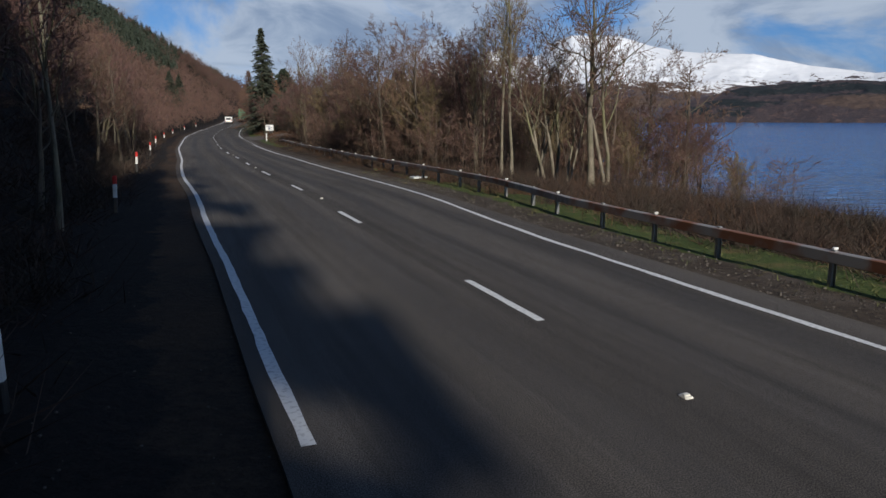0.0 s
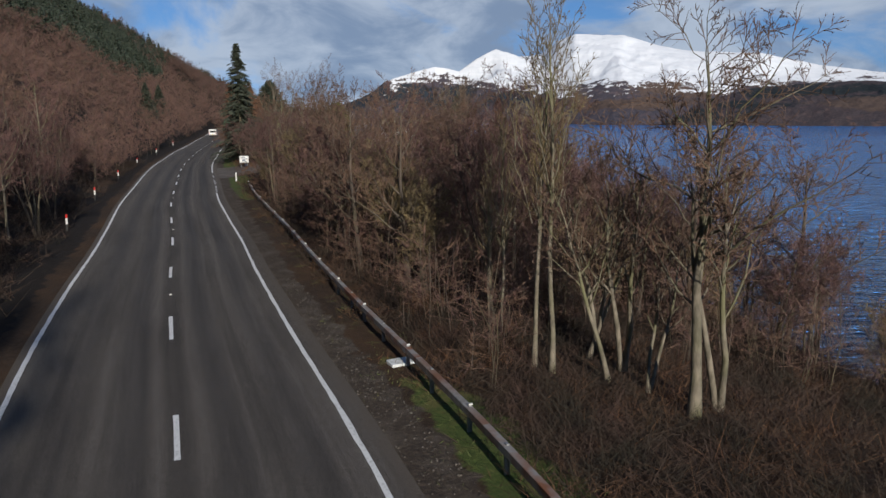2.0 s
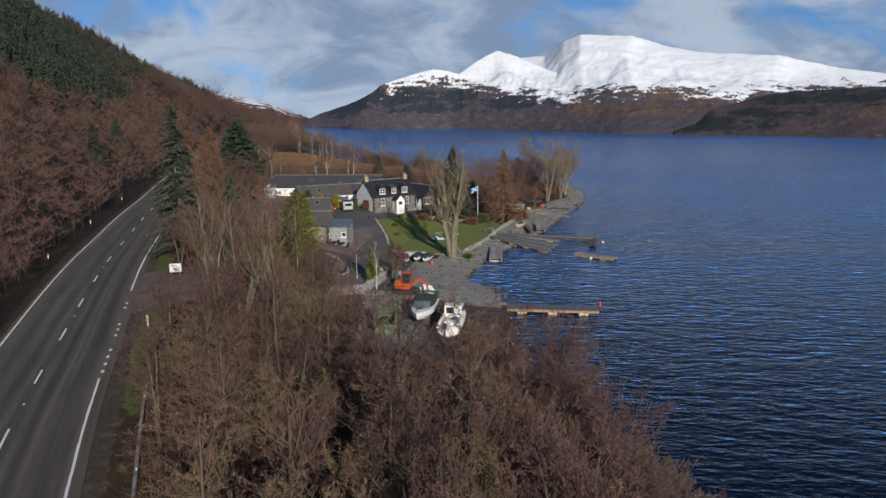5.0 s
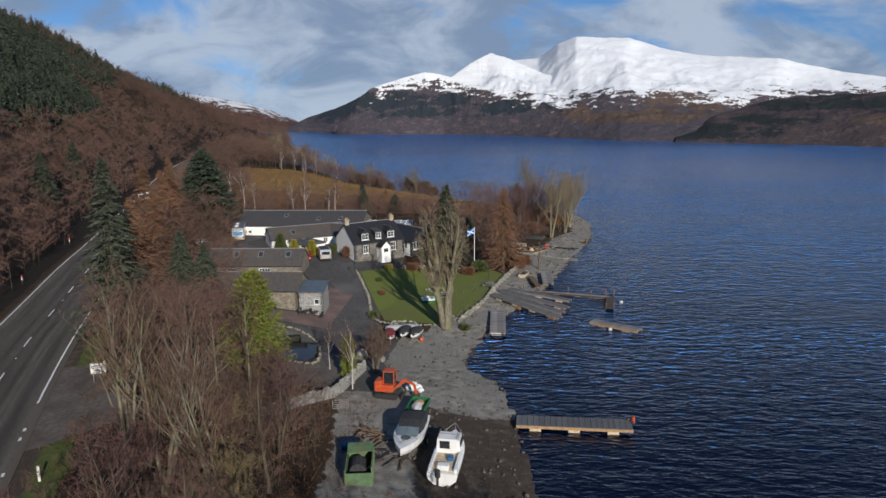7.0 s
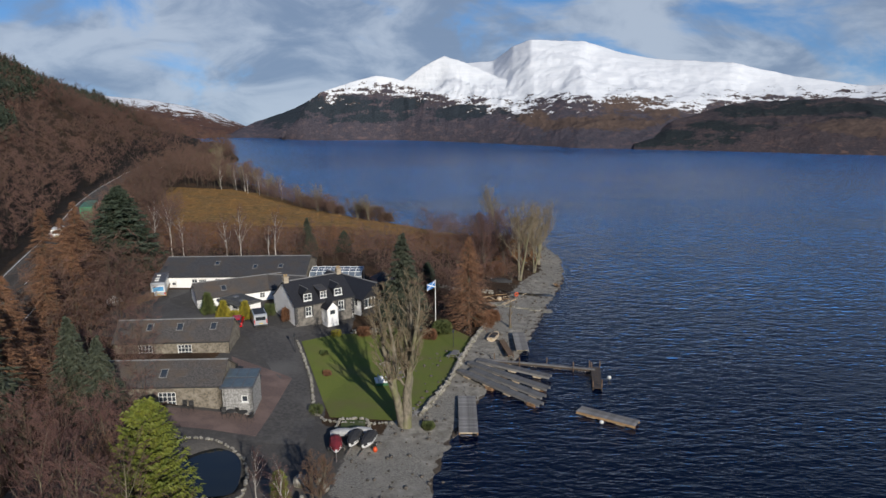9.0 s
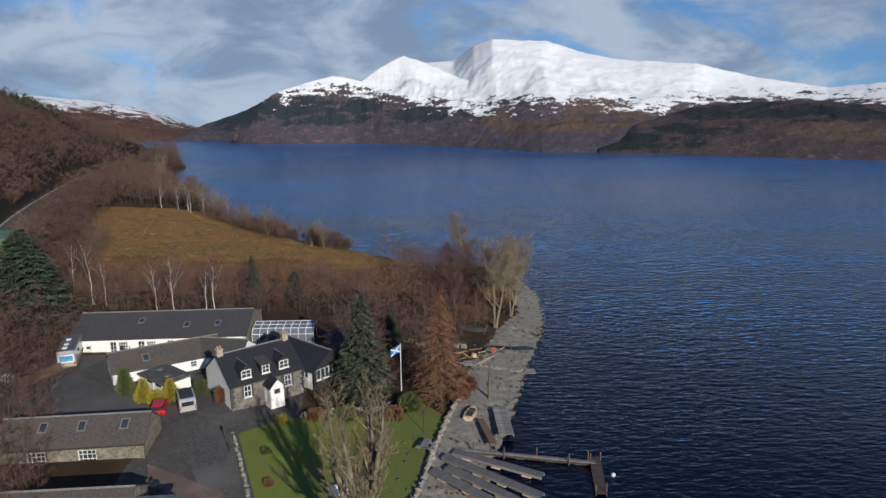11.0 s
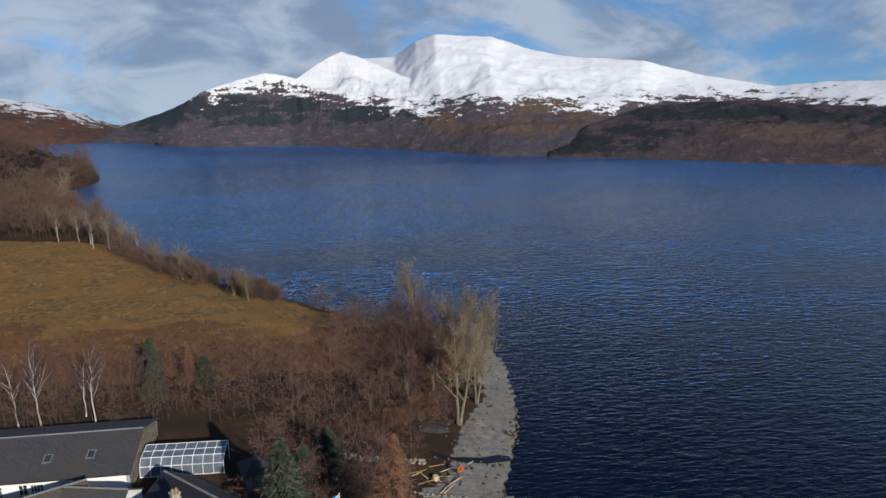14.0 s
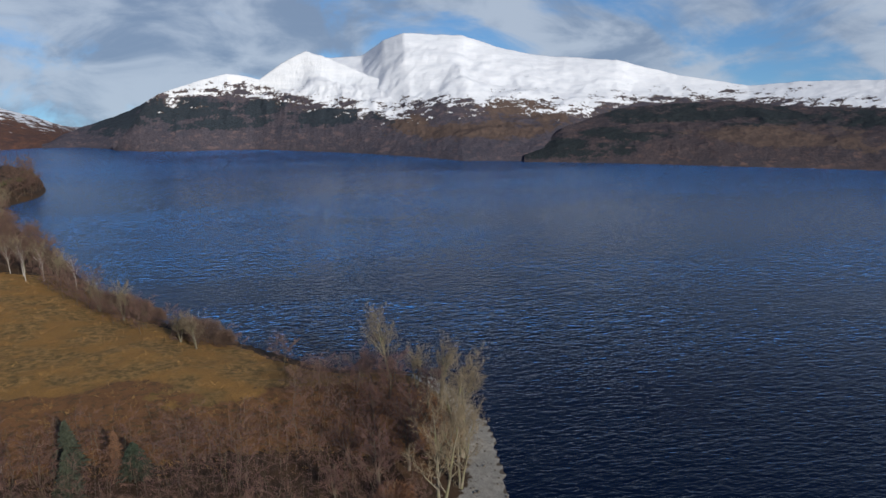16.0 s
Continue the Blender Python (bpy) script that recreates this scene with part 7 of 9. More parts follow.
M["pond_water"] = mat("pond_water", (0.010, 0.012, 0.012), 0.06, (0.014, 0.016, 0.014), 0.5, bump=0.03, bump_scale=3, spec=0.5)


def sheet(name, outline, lift, material, label, category, parent=None, step=1.0, kind="structure"):
    """A thin sheet laid over the ground inside an outline."""
    o = np.array(outline, float)
    x0, y0 = o.min(0); x1, y1 = o.max(0)
    nx, ny = max(2, int((x1 - x0) / step) + 1), max(2, int((y1 - y0) / step) + 1)
    bm = bmesh.new()
    vs = [bm.verts.new((x, y, 0)) for x, y in o]
    bm.faces.new(vs)
    for axis, a, b, n in ((0, x0, x1, nx), (1, y0, y1, ny)):
        for k in range(1, n):
            co, no = [0, 0, 0], [0, 0, 0]
            co[axis], no[axis] = a + (b - a) * k / n, 1
            bmesh.ops.bisect_plane(bm, geom=bm.verts[:] + bm.edges[:] + bm.faces[:], plane_co=co, plane_no=no)
    P = np.array([v.co[:2] for v in bm.verts])
    Z = ground_level(P[:, 0], P[:, 1]) + lift
    for v, z in zip(bm.verts, Z):
        v.co.z = z
    bmesh.ops.recalc_face_normals(bm, faces=bm.faces[:])
    if bm.faces[:] and sum(f.normal.z for f in bm.faces) < 0:
        bmesh.ops.reverse_faces(bm, faces=bm.faces[:])
    me = bpy.data.meshes.new(name); bm.to_mesh(me); bm.free()
    me.materials.append(M[material])
    ob = new(name, me)
    return tagged(ob, label, category, kind=kind)


def stone_row(name, label, pts, size, height, seed, gap=0.9, rows=1):
    """A low wall or edging of separate stones along a line."""
    ob = new(name)
    tagged(ob, label, "wall")
    line = dense(pts, 0.2)
    length = np.concatenate([[0], np.cumsum(np.linalg.norm(np.diff(line, axis=0), axis=1))])
    rng = np.random.RandomState(seed)
    shapes = [mesh_from("stone", *(lambda q: (q.v, q.f))(Shape().ball(0, 0, 0, 0.5, 0.4, 0.38, 7, 5, 0.12, seed + i)), M["rock"]) for i in range(5)]
    for r in range(rows):
        l = 0.0
        while l < length[-1]:
            i = int(np.searchsorted(length, l)); i = min(i, len(line) - 1)
            k = size * (0.7 + 0.6 * rng.rand())
            s = new("stone", shapes[rng.randint(5)]); s.parent = ob
            x, y = line[i] + rng.randn(2) * size * 0.12
            s.matrix_world = pose(x, y, level_at(x, y) + height * (r + 0.45), rng.rand() * 30, rng.rand() * 30, rng.rand() * 360) @ Matrix.Diagonal((k, k, height * 1.3, 1))
            l += k * gap
    return ob


LANE_WALL = [(-17.8, 90.8), (-16.2, 93.8), (-13.9, 97.2), (-13.0, 100.9), (-12.3, 104.1)]


def wall_core(name, pts, width, height):
    """The lime-pointed body of a wall along a line, its top a little rounded."""
    line = dense(pts, 0.5)
    t = unit(np.gradient(line, axis=0))
    nrm = np.stack([-t[:, 1], t[:, 0]], -1)
    z = ground_level(line[:, 0], line[:, 1])
    prof = ((-0.5, -0.3), (-0.5, 0.9), (-0.3, 1.0), (0.3, 1.0), (0.5, 0.9), (0.5, -0.3))
    rings = [[(p[0] + m[0] * a * width, p[1] + m[1] * a * width, h + b * height) for a, b in prof] for p, m, h in zip(line, nrm, z)]
    s = Shape().loft(rings)
    tagged(new(name, mesh_from(name, s.v, s.f, M["rubble_grey"])), "pale lime-washed stone wall curving beside the lane", "wall")


def shrub(name, label, x, y, r, h, needle, seed, group="", upright=0.5, n=900, width=0.09):
    """A leafy or twiggy shrub: short stems and a ragged mass of sprays."""
    rng = np.random.RandomState(seed)
    ob = thing(name, label, "shrub", x, y, None, seed * 37, group)
    st = Shape()
    for k in range(5):
        a = rng.rand() * 6.28
        st.rod((0.05 * math.cos(a), 0.05 * math.sin(a), -0.05), (r * 0.5 * math.cos(a), r * 0.5 * math.sin(a), h * 0.6), 0.03, 0.012, 5)
    part("stem", st, "bark_grey", ob)
    a, u = rng.rand(n) * 6.283, rng.rand(n)
    rr = r * np.sqrt(rng.rand(n)) * np.clip(1.15 - u * upright * 1.5, 0.12, 1) * (1 + 0.12 * np.sin(a * 3 + seed))
    B = np.stack([rr * np.cos(a), rr * np.sin(a), h * (0.03 + 0.85 * u)], -1)
    D = unit(np.stack([np.cos(a) * 0.8, np.sin(a) * 0.8, 0.5 + 0.6 * rng.rand(n)], -1) + rng.randn(n, 3) * 0.35)
    v, t = slivers(B, D, h * 0.16 * (0.6 + 0.8 * rng.rand(n)), width * (0.6 + 0.8 * rng.rand(n)), rng)
    c = new("foliage", tri_mesh("foliage", v, t, [M[needle]])); c.parent = ob
    return ob


def planked_deck(name, label, p, q, width, z, thick, material, side, plank=0.3, posts=(), tilt=0.0, group="", category="jetty"):
    """A floating deck from p to q: boards across, side beams, floats."""
    p, q = np.array(p, float), np.array(q, float)
    L = float(np.linalg.norm(q - p))
    ang = math.degrees(math.atan2(*(q - p)[::-1]))
    ob = thing(name, label, category, (p[0] + q[0]) / 2, (p[1] + q[1]) / 2, z, ang, group)
    ob.matrix_world = ob.matrix_world @ pose(0, 0, 0, 0, tilt, 0)
    n = max(4, int(L / plank))
    w = L / n
    me = mesh_from("plank", *(lambda s: (s.v, s.f))(Shape().box(0, 0, 0, w * 0.94, width, 0.05, 0.008)), M[material])
    for i in range(n):
        b = new("plank", me); b.parent = ob
        b.matrix_local = pose(-L / 2 + (i + 0.5) * w, 0, thick - 0.05 + 0.006 * ((i * 7) % 3))
    for k in (-1, 1):
        part("side_beam", Shape().box(0, k * (width / 2 - 0.06), thick - 0.28, L, 0.10, 0.22, 0.015), side, ob)
    m = max(2, int(L / 2.4))
    for i in range(m):
        part("float", Shape().box(-L / 2 + (i + 0.5) * L / m, 0, -0.15, min(0.9, L / m * 0.6), width * 0.86, thick - 0.1, 0.04), "float_pale", ob)
    for x, y, h in posts:
        part("post", Shape().rod((x, y, -1.0), (x, y, h), 0.06), "timber", ob)
    return ob


def lawn_and_garden():
    sheet("lawn", [(-18.2, 134.6), (-12.5, 118.6), (-6.4, 118.2), (-4.2, 121.0), (-1.8, 127.5), (0.2, 135.5), (1.6, 140.5), (-0.6, 143.5), (-4.0, 141.0), (-9.5, 139.5), (-14.5, 138.0)], 0.05, "lawn",
          "mown green lawn below the cottage", "lawn")
    sheet("pavement", [(-29.5, 113.6), (-18.2, 113.9), (-17.8, 118.5), (-17.4, 125.5), (-24.5, 128.8), (-22.0, 121.5), (-22.0, 117.0), (-29.5, 116.8)], 0.035, "block_paving", "reddish block-paved apron beside the stone cottages", "paving")
    sheet("driveway", [(-20.2, 113.0), (-14.0, 113.5), (-13.6, 117.5), (-17.4, 130.5), (-19.2, 135.4), (-15.0, 139.2), (-18.0, 140.0), (-20.8, 137.6), (-27.5, 140.5), (-38.0, 147.5), (-41.0, 153.8), (-36.5, 154.0),
                       (-43.0, 141.5), (-36.0, 135.5), (-24.6, 134.9), (-18.2, 124.0)], 0.028, "tar", "worn grey tarmac drive between the houses", "drive")
    sheet("lane", [(-37.4, 86.0), (-32.5, 84.0), (-24.0, 90.0), (-18.0, 96.5), (-13.5, 103.5), (-12.5, 107.0), (-17.0, 108.0), (-17.5, 103.8), (-22.5, 102.5), (-27.5, 99.5), (-33.5, 99.8), (-38.6, 99.0), (-40.6, 96.0)], 0.03, "lane_dirt",
          "patched tarmac lane turning in from the road", "lane")
    stone_row("stone_edging", "low edging of loose stones beside the drive", [(-18.6, 134.5), (-15.6, 126.0), (-13.2, 118.3), (-6.6, 117.6)], 0.42, 0.22, 3)
    stone_row("garden_wall", "low dry-stone wall along the shore track", [(-4.0, 119.5), (-1.4, 127.0), (0.6, 135.0), (2.4, 141.5), (4.0, 146.0)], 0.5, 0.26, 5, 0.8, 2)
    stone_row("flower_bed_edging", "ring of stones round a bare flower bed", [(-8.9, 131.5), (-7.6, 130.4), (-5.9, 130.9), (-5.5, 132.0), (-7.0, 132.6), (-8.9, 131.5)], 0.32, 0.18, 6)
    stone_row("terrace_wall", "stone retaining wall below the terrace", [(-12.8, 138.6), (-9.5, 140.4), (-6.0, 141.6), (-3.4, 142.0)], 0.5, 0.28, 7, 0.8, 2)
    stone_row("lane_wall", "mossy stone wall curving beside the lane", LANE_WALL, 0.5, 0.24, 8, 0.82, 4)
    wall_core("lane_wall_core", LANE_WALL, 0.42, 0.85)
    stone_row("pond_edging", "rough stones round the dark pond", [(-24.3, 111.8), (-21.0, 112.2), (-18.4, 110.6), (-17.3, 107.5), (-17.2, 104.6), (-19.5, 104.0), (-22.0, 104.2), (-23.6, 107.5), (-24.3, 111.8)], 0.34, 0.2, 9, 0.8)
    z = level_at(-20.6, 108) + 0.78
    outline = dense([(-24.0, 111.4), (-21.0, 111.8), (-18.7, 110.3), (-17.7, 107.5), (-17.6, 104.9), (-19.5, 104.4), (-21.8, 104.6), (-23.3, 107.5), (-24.0, 111.4)], 0.6)[:-1]
    s = Shape().add([(x, y, z) for x, y in outline], [tuple(range(len(outline)))])
    if Vector((0, 0, 1)).dot((Vector(s.v[1]) - Vector(s.v[0])).cross(Vector(s.v[2]) - Vector(s.v[0]))) < 0:
        s.f = [f[::-1] for f in s.f]
    tagged(new("pond_water", mesh_from("pond_water", s.v, s.f, M["pond_water"])), "still dark water of the garden pond", "pond", kind="structure")
    stone_row("tank_wall", "low square stone wall round a pool", [(-11.5, 118.0), (-9.1, 118.1), (-8.8, 115.7), (-11.3, 115.5), (-11.5, 118.0)], 0.34, 0.3, 11, 0.8)
    z = level_at(-10.2, 116.8) + 0.18
    tagged(new("pool_cover", mesh_from("pool_cover", *(lambda q: (q.v, q.f))(Shape().box(-10.15, 116.85, z - 0.2, 2.2, 2.2, 0.2, 0.02)), M["shrub_green"])), "green mossy water in a square stone pool", "pool")
    # the big pollarded poplar and its neighbours
    pop = tree_thing("poplar_tree", 64, M["bark_mossy"], M["twig_tan"], "huge bare many-stemmed poplar on the lawn edge", h=14.6, r=0.40, kids=(13, 8, 6, 4), start=0.28, angle=(46, 42, 42, 42), ratio=(0.24, 0.45, 0.5, 0.5),
                     lift=(0.45, 0.3, 0.2, 0.1), thin=(0.45, 0.45, 0.5, 0.5), wiggle=0.10, stems=5, splay=(0.02, 0.10), twig=0.009)
    place(pop, -5.4, 117.3, 30)
    lawn_tree = tree_thing("fruit_tree", 62, M["bark_grey"], M["twig_olive"], "small crooked bare fruit tree by the terrace", h=4.4, r=0.12, kids=(9, 6, 5, 2), start=0.3, angle=(50, 45, 42, 40), wiggle=0.12)
    place(lawn_tree, -10.3, 138.2, 10)
    larch = conifer_thing("larch_tree", 71, "larch_twig", "tall leafless larch with orange-brown twigs", h=12.0, radius=3.1, whorls=40, per=10, sprays=34, droop=0.28, spray=0.66, width=0.046, ragged=0.34)
    place(larch, 1.4, 144.6, 0)
    spruce = conifer_thing("spruce_tree", 72, "needle_blue", "tall grey-green spruce beside the cottage garden", h=11.8, radius=3.3, whorls=38, per=11, sprays=34, droop=0.30, spray=0.7, width=0.16)
    place(spruce, -7.0, 144.2, 0)
    tallsp = conifer_thing("spruce_tree", 73, "needle_blue", "very tall slender spruce beside the road", h=17.5, radius=3.4, whorls=46, per=10, sprays=30, droop=0.32, spray=0.75, width=0.15, ragged=0.42)
    place(tallsp, -37.6, 107.6, 0)
    green = conifer_thing("cypress_tree", 74, "needle_dark", "broad dark green conifer behind the yard", h=11.0, radius=4.4, whorls=38, per=13, sprays=34, droop=0.05, spray=0.85, width=0.22, power=0.7)
    place(green, -50.4, 162.2, 0, 1.24)
    put_copy(spruce, -30.6, 113.0, 80, 0.66)
    put_copy(spruce, -34.5, 116.0, 200, 0.72)
    put_copy(spruce, -79.0, 161.0, 20, 0.75)
    put_copy(spruce, -88.0, 186.0, 120, 0.7)
    put_copy(larch, -40.0, 116.5, 40, 1.02)
    put_copy(larch, -42.5, 127.0, 140, 0.95)
    put_copy(larch, -44.6, 137.0, 240, 0.82)
    for k, (x, y, s) in enumerate(((-50.5, 146.0, 1.0), (-54.8, 149.2, 1.1), (-51.3, 151.0, 1.1), (-47.5, 141.5, 0.75), (-57.5, 163.0, 0.85))):
        put_copy(larch, x, y, 77 * k, s)
    put_copy(larch, -38.0, 112.0, 300, 0.90)
    put_copy(green, -4.2, 159.3, 30, 0.38)
    put_copy(green, -6.4, 157.0, 130, 0.33)
    put_copy(spruce, -24.3, 174.2, 40, 0.42)
    put_copy(green, -18.9, 176.6, 70, 0.36)
    bright = conifer_thing("golden_cypress", 75, "needle_bright", "dense yellow-green cypress by the pond", h=9.4, radius=2.6, whorls=38, per=14, sprays=34, droop=-0.35, spray=0.42, width=0.12, power=0.5, base=0.02)
    place(bright, -20.9, 99.3, 0, 1.0)
    col = conifer_thing("column_cypress", 76, "needle_bright", "narrow upright green cypress near the lane", h=4.0, radius=0.5, whorls=24, per=9, sprays=20, droop=-0.7, spray=0.35, width=0.09, power=0.35, base=0.02)
    place(col, -13.3, 102.0, 0)
    birch = tree_thing("birch_tree", 81, M["bark_birch"], M["twig_red"], "bare silver birch behind the long house", group="silver birches", h=8.5, r=0.085, kids=(14, 7, 5, 5), start=0.32, angle=(44, 46, 44, 42), wiggle=0.08, lift=(0.45, 0.15, 0.02, -0.05))
    place(birch, -47.9, 174.7, 0)
    for k, (x, y, s) in enumerate(((-45.5, 173.5, 0.8), (-36.6, 168.6, 0.85), (-34.2, 168.2, 1.0), (-28.7, 168.0, 0.95), (-30.5, 170.5, 0.7), (-52, 178, 0.9), 
                                   (-12.5, 99.5, 0.62), (-57, 256, 0.75), (-46.5, 252, 0.7), (-66, 261, 0.7), (-15.5, 103.8, 0.5))):
        put_copy(birch, x, y, 50 * k, s)
    oak = tree_thing("shore_tree", 82, M["bark_mossy"], M["twig_tan"], "big bare spreading tree on the shingle point", group="shore trees", h=11.5, r=0.20, kids=(13, 9, 6, 6), start=0.26, angle=(54, 50, 48, 46), stems=2, ratio=(0.45, 0.48, 0.5, 0.5), lift=(0.5, 0.28, 0.12, 0.04))
    place(oak, 10.4, 167.5, 0)
    for k, (x, y, s) in enumerate(((13.4, 172.6, 0.74), (15.0, 178.6, 0.84), (9.0, 199.0, 0.86), (12.2, 195.0, 0.55), (15.8, 185.4, 0.80), (14.8, 192.0, 0.66), (-33, 231, 0.55), (-38, 236, 0.5), (-18.5, 213.5, 0.5),
                                   (-21.5, 217.5, 0.42), (-80, 300, 0.8), (-88, 325, 0.9))):
        put_copy(oak, x, y, 66 * k, s)
    red = tree_thing("round_alder", 86, M["bark_grey"], M["twig_red"], "bare round-headed alder with reddish twigs on the point", group="point trees", h=7.2, r=0.13, kids=(13, 9, 6, 6), start=0.22, angle=(62, 54, 48, 46), stems=2,
                     ratio=(0.5, 0.48, 0.5, 0.5), lift=(0.3, 0.15, 0.08, 0.03))
    place(red, 5.0, 173.0, 0)
    for k, (x, y, s) in enumerate(((8.6, 176.6, 0.9), (2.4, 177.4, 0.7), (10.6, 182.6, 0.95), (5.8, 184.4, 0.85), (12.6, 189.0, 0.8), (8.0, 191.4, 0.85), (4.0, 192.6, 0.6), (11.4, 176.0, 0.72), (0.6, 170.6, 0.6), (13.8, 182.6, 0.62), (6.4, 196.6, 0.6))):
        put_copy(red, x, y, 47 * k, s)
    for k, (x, y, s) in enumerate(((-52, 258, 0.55), (-56, 262, 0.6), (-60, 264, 0.65), (-64, 267, 0.6), (-68, 266, 0.65), (-49.5, 256.5, 0.5))):
        put_copy(oak, x, y, 51 * k, s)
    for k, (x, y, s) in enumerate(((-54, 257, 0.7), (-59, 260.5, 0.8), (-62, 262, 0.7))):
        put_copy(birch, x, y, 31 * k, s)
    put_copy(larch, -20.8, 177.4, 60, 0.42)
    put_copy(spruce, -25.6, 178.8, 10, 0.5)
    for k, (x, y, r, h) in enumerate(((-38.0, 238.4, 2.6, 3.0), (-34.5, 236.2, 2.8, 3.3), (-31.0, 234.2, 2.6, 3.0), (-28.2, 232.2, 2.0, 2.4), (-20.6, 220.2, 2.6, 3.4), (-17.6, 218.2, 2.8, 3.6), (-15.0, 216.8, 1.8, 2.4))):
        shrub("willow_thicket", "dense brown leafless willow thicket on the far shore", x, y, r, h, "shrub_brown", 80 + k, "far shore thickets", 0.35, 5200, 0.045)
    snag = tree_thing("dead_tree", 83, M["bark_grey"], M["twig_olive"], "stunted ivy-clad bare tree on the shingle", h=4.2, r=0.16, kids=(9, 5, 3, 2), start=0.2, ratio=(0.2, 0.5, 0.5, 0.5))
    place(snag, 6.8, 145.0, 0)
    yard_tree = tree_thing("round_tree", 84, M["bark_grey"], M["twig_brown"], "small round-headed bare tree by the gate", h=4.2, r=0.10, kids=(12, 8, 6, 3), start=0.2, angle=(45, 45, 42, 40), stems=3)
    place(yard_tree, -11.2, 103.6, 0)
    put_copy(yard_tree, -25.8, 102.5, 60, 1.05)
    # shrubs
    for k, (x, y, r, h) in enumerate(((-31.5, 142.9, 0.8, 2.8), (-28.9, 140.8, 0.8, 2.4), (-26.3, 141.0, 0.85, 2.3))):
        shrub("golden_shrub", "clipped yellow-green conifer shrub beside the white house", x, y, r, h, "yellow_shrub" if k else "shrub_green", 20 + k, "yard shrubs", 0.75, 4200, 0.13)
    shrub("round_shrub", "rounded yellow-green shrub by the car", -27.6, 140.7, 0.8, 1.1, "yellow_shrub", 24, "", 0.3, 3000, 0.12)
    shrub("rusty_shrub", "rust-brown leafless shrub against the white gable", -21.0, 140.4, 0.75, 1.7, "shrub_rust", 25, "", 0.3, 3000, 0.05)
    shrub("palm_shrub", "spiky green shrub at the corner of the house", -23.6, 142.3, 0.6, 1.6, "shrub_green", 26, "", 0.0, 1200, 0.06)
    shrub("gorse_bush", "small yellow-flowered bush at the lawn edge", -14.6, 137.4, 0.6, 0.8, "yellow_shrub", 27, "", 0.2, 600)
    shrub("round_shrub", "round green shrub at the corner of the drive", -13.9, 119.4, 0.65, 0.9, "shrub_green", 28, "", 0.2, 800)
    for k, (x, y, r, h) in enumerate(((-11.5, 138.8, 0.9, 1.0), (-8.5, 139.5, 1.1, 1.2), (-3.6, 140.2, 1.0, 1.1), (-2.0, 142.3, 1.2, 1.6), (3.4, 145.2, 1.3, 1.8), (-15.2, 132.0, 0.45, 0.5), (-14.2, 127.5, 0.45, 0.5), (-3.3, 117.2, 0.6, 0.6))):
        shrub("garden_shrub", "dark evergreen garden shrub", x, y, r, h, "shrub_green" if k % 2 else "shrub_rust", 40 + k, "garden shrubs", 0.25, 2600, 0.10)
    for k, (x, y, r, h) in enumerate(((6.5, 170.5, 2.0, 2.2), (3.0, 168.0, 1.8, 1.8), (4.6, 147.4, 1.1, 1.4))):
        shrub("rusty_shrub", "rust-brown thicket at the edge of the shingle", x, y, r, h, "shrub_rust", 60 + k, "shore thickets", 0.25, 5000, 0.05)


